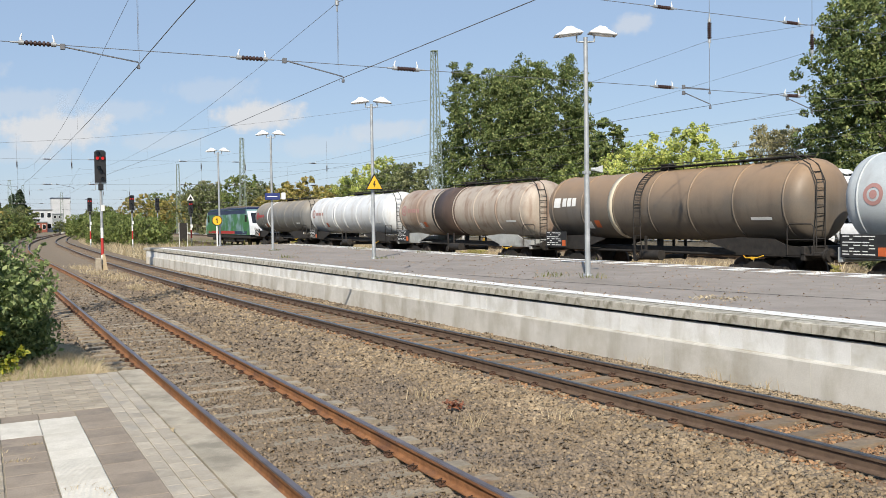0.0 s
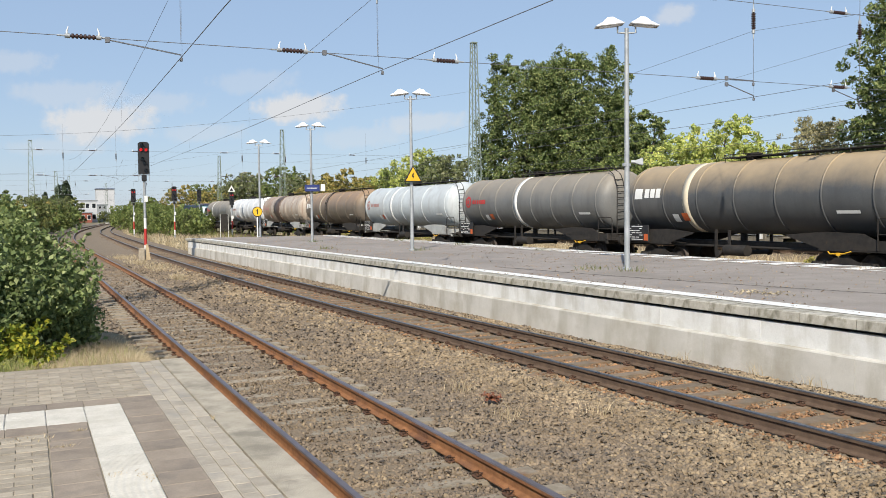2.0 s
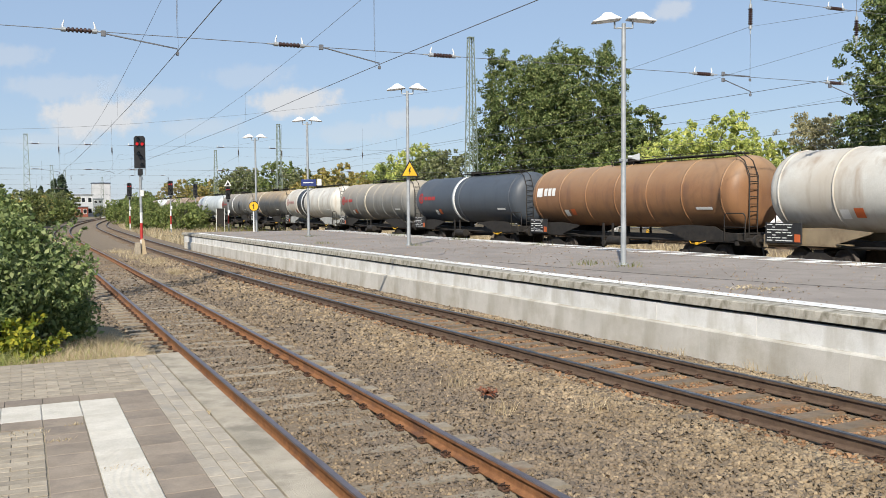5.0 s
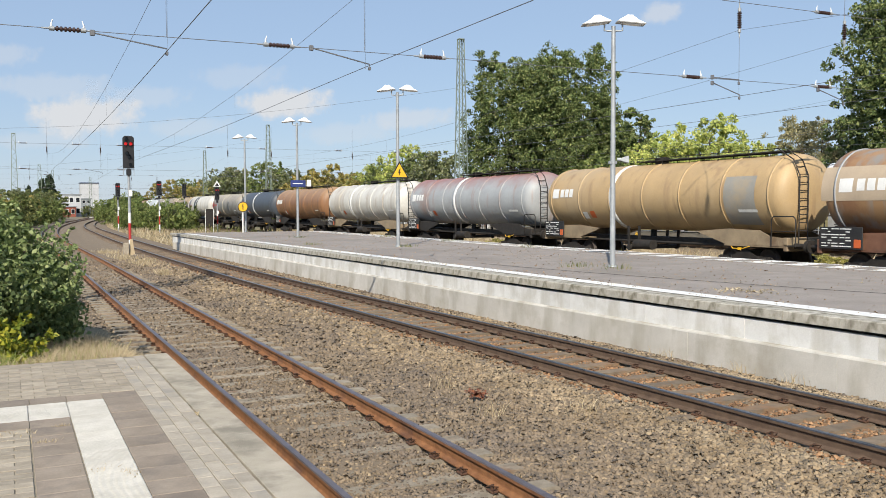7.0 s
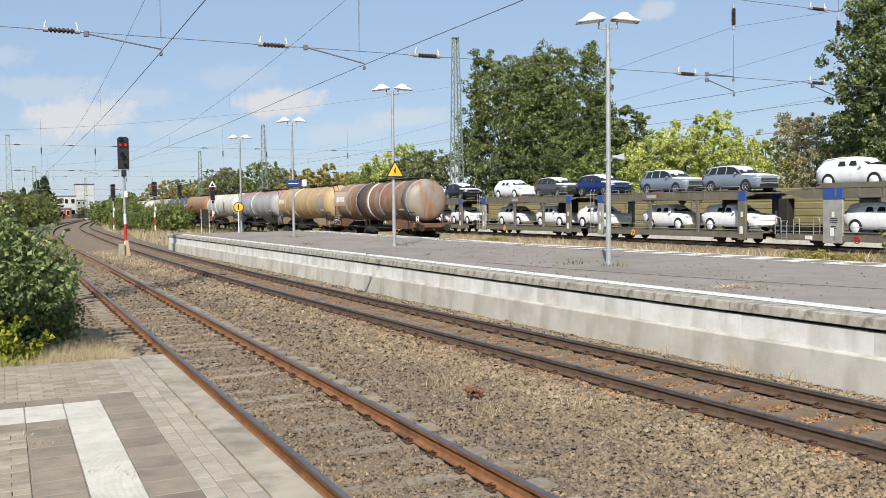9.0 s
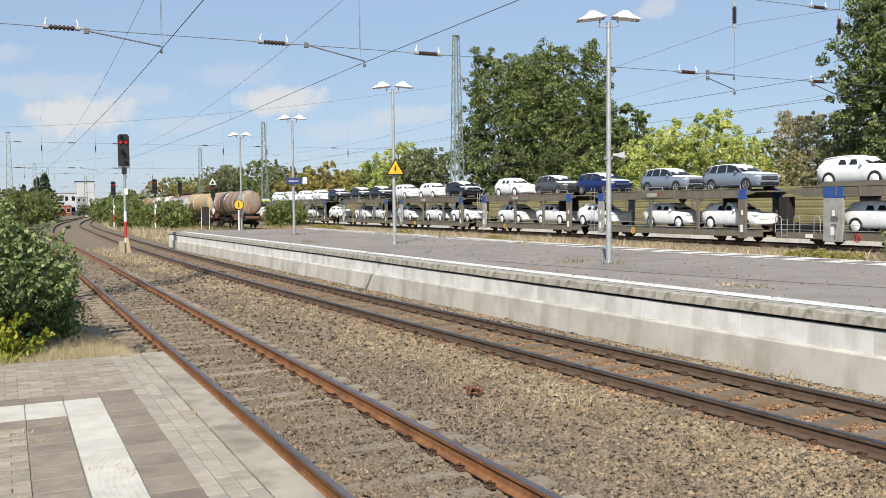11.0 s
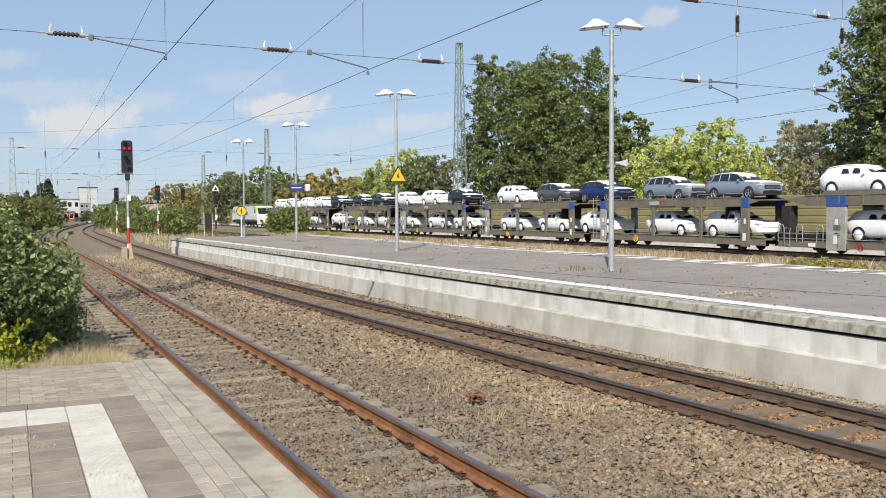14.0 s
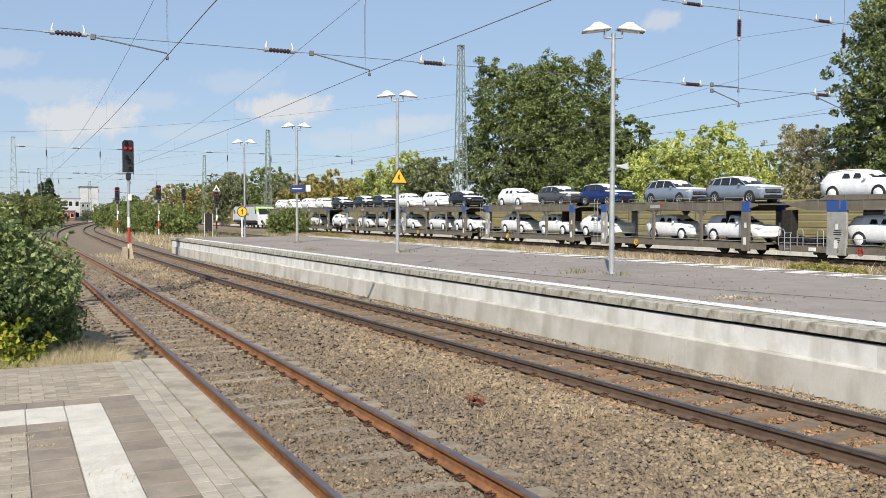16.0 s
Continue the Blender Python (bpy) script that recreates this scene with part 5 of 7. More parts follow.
def suv(body_mat, wrapped, label, length=4.62, height=1.66):
    """An upright estate car; its nose points to -y; it stands on z = 0."""
    root = thing("car", None, label, "car", "new cars on the carriers")
    k = length / 4.62
    # station: y, bottom, top, half width at bottom, at waist, at top
    st = [(-2.31, 0.40, 0.80, 0.62, 0.72, 0.60), (-2.26, 0.28, 0.92, 0.80, 0.87, 0.76), (-2.10, 0.25, 0.985, 0.87, 0.92, 0.83), (-1.7, 0.24, 1.03, 0.88, 0.93, 0.85), (-1.2, 0.23, 1.065, 0.89, 0.94, 0.87),
          (-0.8, 0.23, 1.08, 0.90, 0.94, 0.88), (0.3, 0.23, 1.10, 0.90, 0.94, 0.89), (1.3, 0.24, 1.12, 0.90, 0.94, 0.88), (1.9, 0.27, 1.12, 0.87, 0.92, 0.84), (2.22, 0.34, 1.08, 0.78, 0.85, 0.74), (2.31, 0.46, 0.96, 0.62, 0.70, 0.58)]
    rings = []
    for y, zb, zt, wb, wm, wt in st:
        zm = zb + (zt - zb) * 0.55
        half = [(wb * 0.9, zb), (wb, zb + 0.08), (wm, zm - 0.1), (wm, zm + 0.06), (wt + 0.03, zt - 0.05), (wt, zt - 0.01), (wt * 0.5, zt + 0.02)]
        rings.append([(x, y * k, z) for x, z in half] + [(-x, y * k, z) for x, z in reversed(half)])
    body = part("body", loft(Geo(), rings), body_mat, root)
    H = height
    gh = [(-0.98, 1.07, 0.80, 0.80, 0.01), (-0.25, 1.09, 0.85, 0.66, H - 0.16 - 1.09), (0.25, 1.09, 0.87, 0.66, H - 0.09 - 1.09), (1.0, 1.10, 0.87, 0.66, H - 0.10 - 1.10), (1.86, 1.11, 0.83, 0.62, H - 0.20 - 1.11), (2.24, 1.06, 0.72, 0.70, 0.03)]
    rings = []
    for y, zb, wb, wt, hh in gh:
        half = [(wb, zb - 0.03), (wb, zb), (wt + 0.04, zb + hh * 0.9), (wt - 0.06, zb + hh), (wt * 0.4, zb + hh + 0.02)]
        rings.append([(x, y * k, z) for x, z in half] + [(-x, y * k, z) for x, z in reversed(half)])
    part("cabin", loft(Geo(), rings, 0, False), M_wrap if wrapped else M_glass, root)
    rr = []
    for y, w, z in ((-0.52, 0.58, H - 0.29), (-0.28, 0.66, H - 0.15), (0.25, 0.67, H - 0.075), (1.0, 0.67, H - 0.08), (1.78, 0.65, H - 0.14), (2.06, 0.58, H - 0.24)):
        half = [(w, z - 0.03), (w, z + 0.005), (w - 0.10, z + 0.035), (w * 0.4, z + 0.05)]
        rr.append([(x, y * k, q) for x, q in half] + [(-x, y * k, q) for x, q in reversed(half)])
    part("roof", loft(Geo(), rr), M_wrap if wrapped else M_film, root, "" if wrapped else "roof under white film")
    g = Geo()
    for s in (-1, 1):
        if wrapped:
            continue
        g.tube([(s * 0.82, -0.98 * k, 1.08), (s * 0.70, -0.40 * k, H - 0.24)], 0.035, 5)
        g.tube([(s * 0.885, 0.22 * k, 1.10), (s * 0.70, 0.30 * k, H - 0.13)], 0.035, 5)
        g.tube([(s * 0.885, 1.02 * k, 1.10), (s * 0.70, 1.02 * k, H - 0.13)], 0.035, 5)
        g.tube([(s * 0.80, 2.05 * k, 1.10), (s * 0.86, 1.68 * k, 1.14), (s * 0.67, 1.62 * k, H - 0.2)], 0.055, 5)
        g.tube([(s * 0.88, -0.9 * k, 1.09), (s * 0.90, 0.3 * k, 1.10), (s * 0.89, 1.7 * k, 1.12)], 0.014, 5)
    if not wrapped:
        part("pillars", g, body_mat, root)
        hr = []
        for y, w, z in ((-2.18, 0.76, 1.0), (-1.7, 0.84, 1.07), (-1.05, 0.85, 1.11)):
            hr.append([(w + 0.055, y * k, z - 0.10), (w + 0.02, y * k, z - 0.005), (w * 0.5, y * k, z + 0.035), (-w * 0.5, y * k, z + 0.035), (-w - 0.02, y * k, z - 0.005), (-w - 0.055, y * k, z - 0.10)])
        part("bonnet_film", loft(Geo(), hr), M_film, root, "bonnet under white film")
    else:
        for s in (-1, 1):
            for a, b in ((-0.34, 0.14), (0.34, 0.82)):
                g = Geo()
                g.add([(s * 0.892, a * k, 1.16), (s * 0.892, b * k, 1.16), (s * 0.76, (b - 0.02) * k, H - 0.26), (s * 0.765, (a + 0.16) * k, H - 0.27)], [(0, 1, 2, 3)])
                g.add([(s * 0.872, a * k, 1.16), (s * 0.872, b * k, 1.16), (s * 0.74, (b - 0.02) * k, H - 0.26), (s * 0.745, (a + 0.16) * k, H - 0.27)], [(0, 1, 2, 3)])
                part("side_window", g, M_glass, root)
        g = Geo()
        for lift in (0.0, 0.02):
            g.add([(-0.68, -0.86 * k, 1.18 + lift), (0.68, -0.86 * k, 1.18 + lift), (0.58, -0.40 * k, H - 0.27 + lift), (-0.58, -0.40 * k, H - 0.27 + lift)], [(0, 1, 2, 3)])
        part("windscreen", g, M_glass, root)
    part("sticker", Geo().add([(-0.45, -0.80 * k, 1.25), (-0.15, -0.80 * k, 1.25), (-0.15, -0.6 * k, 1.42), (-0.45, -0.6 * k, 1.42), (-0.45, -0.80 * k, 1.27), (-0.15, -0.80 * k, 1.27), (-0.15, -0.6 * k, 1.44), (-0.45, -0.6 * k, 1.44)], [(0, 1, 2, 3), (4, 5, 6, 7)]), M_white, root)
    part("grille", Geo().box(-0.62, 0.62, -2.345 * k, -2.16 * k, 0.60, 0.82, 0.03).box(-0.70, 0.70, -2.335 * k, -2.12 * k, 0.32, 0.50, 0.03), M_trim if not wrapped else M_film, root)
    if not wrapped:
        g = Geo()
        for z in (0.66, 0.71, 0.76):
            g.box(-0.58, 0.58, -2.353 * k, -2.34 * k, z - 0.008, z + 0.008)
        part("grille_bar", g, M_alloy, root, "bright grille bars")
        part("bumper_film", Geo().box(-0.30, 0.30, -2.35 * k, -2.3 * k, 0.51, 0.59, 0.01), body_mat, root)
    for s in (-1, 1):
        part("headlight", Geo().box(s * 0.60, s * 0.90, -2.30 * k, -1.92 * k, 0.75, 0.89, 0.04), M_lens, root)
        part("mirror", Geo().box(s * 0.93, s * 1.08, -0.72 * k, -0.58 * k, 1.06, 1.20, 0.04), M_wrap if wrapped else body_mat, root)
        part("tail_light", Geo().box(s * 0.62, s * 0.86, 2.05 * k, 2.24 * k, 0.86, 0.98, 0.03), M_red if not wrapped else M_wrap, root)
        if not wrapped:
            part("sill", Geo().box(s * 0.90, s * 0.945, -0.95 * k, 0.95 * k, 0.22, 0.34, 0.02), M_trim, root)
        for y in (-1.40, 1.38):
            part("wheel_arch", Geo().lathe([(s * 0.70, 0.0), (s * 0.935, 0.0), (s * 0.945, 0.30), (s * 0.945, 0.40), (s * 0.90, 0.41)], "x", (0, y * k, 0.38), 22), M_trim, root)
            w = part("wheel", Geo().lathe([(s * 0.72, 0.0), (s * 0.72, 0.30), (s * 0.75, 0.345), (s * 0.94, 0.345), (s * 0.962, 0.31), (s * 0.955, 0.24)], "x", (0, y * k, 0.345), 22), M_tyre, root)
            if wrapped:
                part("wheel_cover", Geo().lathe([(s * 0.955, 0.285), (s * 0.972, 0.27), (s * 0.978, 0.0)], "x", (0, y * k, 0.345), 20), M_film, w, "white wheel cover")
            else:
                g = Geo().lathe([(s * 0.955, 0.245), (s * 0.968, 0.235), (s * 0.955, 0.205), (s * 0.93, 0.20)], "x", (0, y * k, 0.345), 20)
                g.lathe([(s * 0.962, 0.06), (s * 0.966, 0.0)], "x", (0, y * k, 0.345), 10)
                for q in range(5):
                    a = radians(72 * q + 18)
                    g.tube([(s * 0.958, y * k, 0.345), (s * 0.956, y * k + 0.215 * math.cos(a), 0.345 + 0.215 * math.sin(a))], [0.03, 0.022], 5)
                part("rim", g, M_alloy, w)
    return root


CAR_X, TOP, LOW = 39.9, 3.02, 0.74
cars = {
    "wrap": suv(M_wrap, True, "new car in white protective wrap on a carrier"),
    "grey": suv(car_paint("car_grey", (0.10, 0.105, 0.11)), False, "dark grey new car with white film on roof"),
    "blue": suv(car_paint("car_blue", (0.012, 0.035, 0.16)), False, "deep blue new car with white film on roof"),
    "steel": suv(car_paint("car_steel_blue", (0.25, 0.30, 0.37)), False, "steel-blue new car with white film on roof", 4.75, 1.68),
    "black": suv(car_paint("car_black", (0.015, 0.018, 0.024)), False, "black-blue new car with white film on roof"),
}
placed = set()


def put_car(kind_, rear, z, lean=0.0):
    """rear: y of the tail; the nose points towards -y."""
    m = pose(CAR_X, rear - 2.36, z, lean, 0, 0)
    if kind_ not in placed:
        placed.add(kind_)
        cars[kind_].matrix_basis = m
    else:
        copy_thing(cars[kind_], m)


for kind_, rear in (("wrap", 143.9), ("wrap", 137.9), ("wrap", 129.8), ("wrap", 122.9), ("black", 115.7), ("black", 107.2), ("black", 100.6), ("wrap", 93.3), ("wrap", 86.2), ("black", 79.9),
                    ("wrap", 69.9), ("grey", 63.2), ("blue", 57.2), ("steel", 49.5), ("steel", 43.4), ("wrap", 34.7), ("wrap", 29.0)):
    put_car(kind_, rear, TOP + (0.08 if rear < 36 else 0.0))
for rear in (125.2, 115.4, 105.4, 99.6, 91.9, 84.5, 78.6, 69.3, 63.0, 57.1, 49.2, 43.5, 33.0):
    put_car("wrap", rear, LOW)

# ---- car carriers ----
M_carrier = surface("carrier_brown_grey", (0.120, 0.107, 0.083), (0.182, 0.163, 0.131), 2.0, 0.65, bump=0.1, stain=(0.09, 0.065, 0.045), stain_scale=1.0, stain_at=(0.55, 0.75))
M_carrier_pale = surface("carrier_pale_grey", (0.26, 0.26, 0.25), (0.36, 0.36, 0.35), 2.0, 0.6, bump=0.08, stain=(0.2, 0.18, 0.15), stain_scale=1.4)
M_blue_panel = paint("carrier_blue", (0.03, 0.085, 0.32), 0.5, stain=(0.06, 0.08, 0.16), stain_scale=2.0)


def carrier(p0, p1, label, wide=0.0, sign=True, nose=0.0):
    """One unit of a double-deck carrier between its end posts at y = p0 and p1."""
    root = thing("car_carrier", None, label, "rail wagon", "car carriers on the siding")
    a, b = p0 - 1.55, p1 + 1.55 + nose
    L = b - a
    for s in (-1, 1):
        x = CAR_X + s * 1.36
        g = Geo().box(x - 0.05, x + 0.05, a, b, 0.36, 0.66, 0.01)
        for k in range(int(L / 1.2)):
            g.box(x - 0.075, x + 0.075, a + 0.3 + 1.2 * k, a + 0.36 + 1.2 * k, 0.38, 0.64)
        part("lower_beam", g, M_carrier, root)
        up = p0 - 0.9
        g = Geo().plate([(up, 2.86), (up + 1.2, 2.62), (p1 - 0.4 + nose, 2.62), (p1 + 0.9 + nose, 2.86), (p1 + 0.9 + nose, 2.96), (p1 - 0.3 + nose, 3.14), (up + 1.1, 3.14), (up, 2.96)], "x", x - 0.04, x + 0.04)
        for k in range(int((p1 + nose - p0) / 1.4) + 1):
            yy = p0 + 0.3 + 1.4 * k
            g.box(x - 0.08, x + 0.08, yy - 0.04, yy + 0.04, 2.66, 3.12)
        g.box(x - 0.07, x + 0.07, up + 1.1, p1 - 0.3 + nose, 3.12, 3.17).box(x - 0.07, x + 0.07, up + 1.2, p1 - 0.4 + nose, 2.60, 2.65)
        part("upper_girder", g, M_carrier, root)
        g = Geo()
        for yy in np.arange(p0 + 0.2, p1, 2.3):
            g.tube([(x, yy, 3.16), (x, yy, 3.34), (x, yy + 0.06, 3.37), (x, yy + 1.5, 3.37), (x, yy + 1.56, 3.34), (x, yy + 1.56, 3.16)], 0.018, 5)
        part("guard_rail", g, M_galv, root)
        for yy, sg in ((p0, 1), (p1, -1)):
            w = wide if (wide and yy == p1) else 0.30
            post = part("end_post", Geo().box(x - 0.07, x + 0.09, yy - w / 2 - 0.16, yy + w / 2 + 0.16, 0.26, 2.52, 0.015), M_carrier_pale if (yy == p1 or wide) else M_carrier, root)
            part("blue_panel", Geo().box(x - 0.075, x + 0.095, yy - w / 2 - 0.165, yy + w / 2 + 0.165, 2.52, 3.10, 0.012), M_blue_panel, post, "blue painted top of the post")
            part("label_plate", Geo().box(x - 0.09, x - 0.07, yy - 0.1, yy + 0.12, 0.62, 1.05), M_white, post)
            part("label_plate", Geo().box(x - 0.09, x - 0.07, yy - 0.12, yy + 0.04, 1.6, 1.9), M_white, post)
        for f in (0.27, 0.60):
            yy = p0 + (p1 - p0) * f
            g = Geo().box(x - 0.06, x + 0.06, yy - 0.12, yy + 0.12, 0.5, 2.7, 0.015)
            g.plate([(yy - 0.45, 2.64), (yy + 0.45, 2.64), (yy + 0.12, 2.3), (yy - 0.12, 2.3)], "x", x - 0.03, x + 0.03)
            part("post", g, M_carrier, root)
        g = Geo().box(x - 0.02, x + 0.02, a, b, 1.10, 1.13).box(x - 0.02, x + 0.02, a, b, 0.82, 0.85)
        part("side_wire", g, M_galv, root)
    part("lower_deck", Geo().box(CAR_X - 1.3, CAR_X + 1.3, a, b, 0.66, 0.72, 0.01), M_carrier, root)
    part("upper_deck", Geo().box(CAR_X - 1.3, CAR_X + 1.3, p0 - 1.8, p1 + (0.9 + nose if nose else 1.8), 2.92, 2.99, 0.01), M_carrier, root)
    if sign:
        ym = (p0 + p1) / 2 + 0.6
        pl = part("name_panel", Geo().box(CAR_X - 1.46, CAR_X - 1.43, ym - 1.55, ym + 1.55, 2.66, 3.14, 0.01), M_carrier, root)
        part("painted_sign", Geo().box(CAR_X - 1.468, CAR_X - 1.46, ym + 0.05, ym + 1.05, 2.78, 3.0), M_frame_pale, pl)
        part("painted_sign", Geo().box(CAR_X - 1.468, CAR_X - 1.46, ym - 0.25, ym - 0.0, 2.9, 3.06), M_red, pl)
    for yy in (a + 2.4, a + 3.9, b - 2.4, b - 3.9) if not wide else (a + 2.4, b - 2.4):
        for s in (-1, 1):
            part("wheel", Geo().lathe([(s * 0.70, 0.0), (s * 0.70, 0.36), (s * 0.70, 0.40), (s * 0.80, 0.39), (s * 0.80, 0.32), (s * 0.77, 0.3), (s * 0.83, 0.1), (s * 0.83, 0.0)], "x", (CAR_X, yy, 0.39), 20), M_wheel, root)
        for s in (-1, 1):
            part("axle_box", Geo().box(CAR_X + s * 0.86, CAR_X + s * 1.12, yy - 0.3, yy + 0.3, 0.22, 0.52, 0.04), M_dark, root)
    if wide:
        for yy in (b - 0.2, b - 1.5, p1 + 1.0):
            part("handrail", Geo().tube([(CAR_X - 1.42, yy - 0.2, 0.66), (CAR_X - 1.42, yy - 0.2, 1.45), (CAR_X - 1.42, yy - 0.14, 1.56), (CAR_X - 1.42, yy + 0.14, 1.56), (CAR_X - 1.42, yy + 0.2, 1.45), (CAR_X - 1.42, yy + 0.2, 0.66)], 0.024, 6), M_galv, root)
        for s in (-1, 1):
            x = CAR_X + s * 1.36
            g = Geo().plate([(p0 - 0.2, 3.17), (p1 + nose - 1.2, 3.17), (p1 + nose - 1.6, 3.38), (p0 - 0.2, 3.38)], "x", x - 0.03, x + 0.03)
            for yy in np.arange(p0, p1 + nose - 1.6, 1.4):
                g.box(x - 0.06, x + 0.06, yy - 0.03, yy + 0.03, 3.17, 3.38)
            part("side_board", g, M_carrier, root)
        part("deck_chest", Geo().box(CAR_X - 1.2, CAR_X + 1.2, p1 + 1.5, b - 0.9, 0.72, 1.15, 0.02), M_dark, root)
        part("end_screen", Geo().box(CAR_X - 1.30, CAR_X - 0.75, b - 0.75, b - 0.10, 0.72, 2.62, 0.02), M_dark, root)
        part("white_notice", Geo().box(CAR_X - 1.45, CAR_X - 1.41, p1 + 1.3, p1 + 1.75, 0.42, 0.62), M_white, root)
        g = Geo()
        for q, wq in ((0, 0.42), (1, 0.5), (2, 0.46), (4, 0.3), (5, 0.36), (6, 0.22)):
            g.box(CAR_X - 1.442, CAR_X - 1.432, p1 - wq / 2 - 0.08, p1 + wq / 2 - 0.08, 1.52 - 0.10 * q, 1.565 - 0.10 * q)
        part("lettering", g, M_dark, root)
    else:
        part("coupling", Geo().box(CAR_X - 0.45, CAR_X + 0.35, a - 0.35, a + 0.1, 0.62, 0.98, 0.04).tube([(CAR_X - 0.6, a, 0.9), (CAR_X - 0.62, a - 0.3, 0.5), (CAR_X - 0.55, a - 0.75, 0.45), (CAR_X - 0.5, a - 1.0, 0.8)], 0.035, 6), M_frame_rust, root, "rusty brown screw coupling and hose")
    g = Geo()
    for k in range(9 if not wide else 4):
        g.tube([(CAR_X - 1.5, b - 0.9, 0.5 + 0.3 * k), (CAR_X - 1.5, b - 0.5, 0.5 + 0.3 * k)], 0.014, 5)
    for yy in (b - 0.9, b - 0.5):
        g.tube([(CAR_X - 1.5, yy, 0.3), (CAR_X - 1.5, yy, 3.3 if not wide else 1.3), (CAR_X - 1.42, yy, 3.5 if not wide else 1.4)], 0.02, 5)
    part("ladder", g, M_galv, root)
    g = Geo().lathe([(-0.02, 0.20), (0.0, 0.23), (0.02, 0.20), (0.0, 0.17), (-0.02, 0.20)], "x", (CAR_X - 1.5, b - 5.4, 0.5), 18)
    for q in range(3):
        t = radians(60 * q)
        g.tube([(CAR_X - 1.5, b - 5.4 - 0.2 * math.cos(t), 0.5 - 0.2 * math.sin(t)), (CAR_X - 1.5, b - 5.4 + 0.2 * math.cos(t), 0.5 + 0.2 * math.sin(t))], 0.014, 5)
    part("brake_wheel", g, M_yellow if not wide else M_red, root, "round hand brake wheel")
    for s in (-1, 1):
        for e, yy in ((-1, a), (1, b)):
            part("buffer", Geo().rod((CAR_X + s * 0.875, yy, 0.98), (CAR_X + s * 0.875, yy + e * 0.42, 0.98), 0.09, None, 10).rod((CAR_X + s * 0.875, yy + e * 0.42, 0.98), (CAR_X + s * 0.875, yy + e * 0.47, 0.98), 0.2, None, 12), M_dark, root)
    g = Geo().box(CAR_X - 0.9, CAR_X + 0.9, p0 + 2.0, p0 + 2.1, 0.7, 2.6)
    part("stiffener", g, M_dark, root)
    return root


for p0, p1 in ((39.4, 53.2), (57.3, 70.7), (75.3, 89.5), (93.8, 107.9), (115.3, 129.4), (133.6, 143.9)):
    carrier(p0, p1, "double-deck brown-grey car carrier loaded with new cars")
carrier(18.5, 33.0, "double-deck car carrier with broad pale end post", 0.9, False, 2.3)


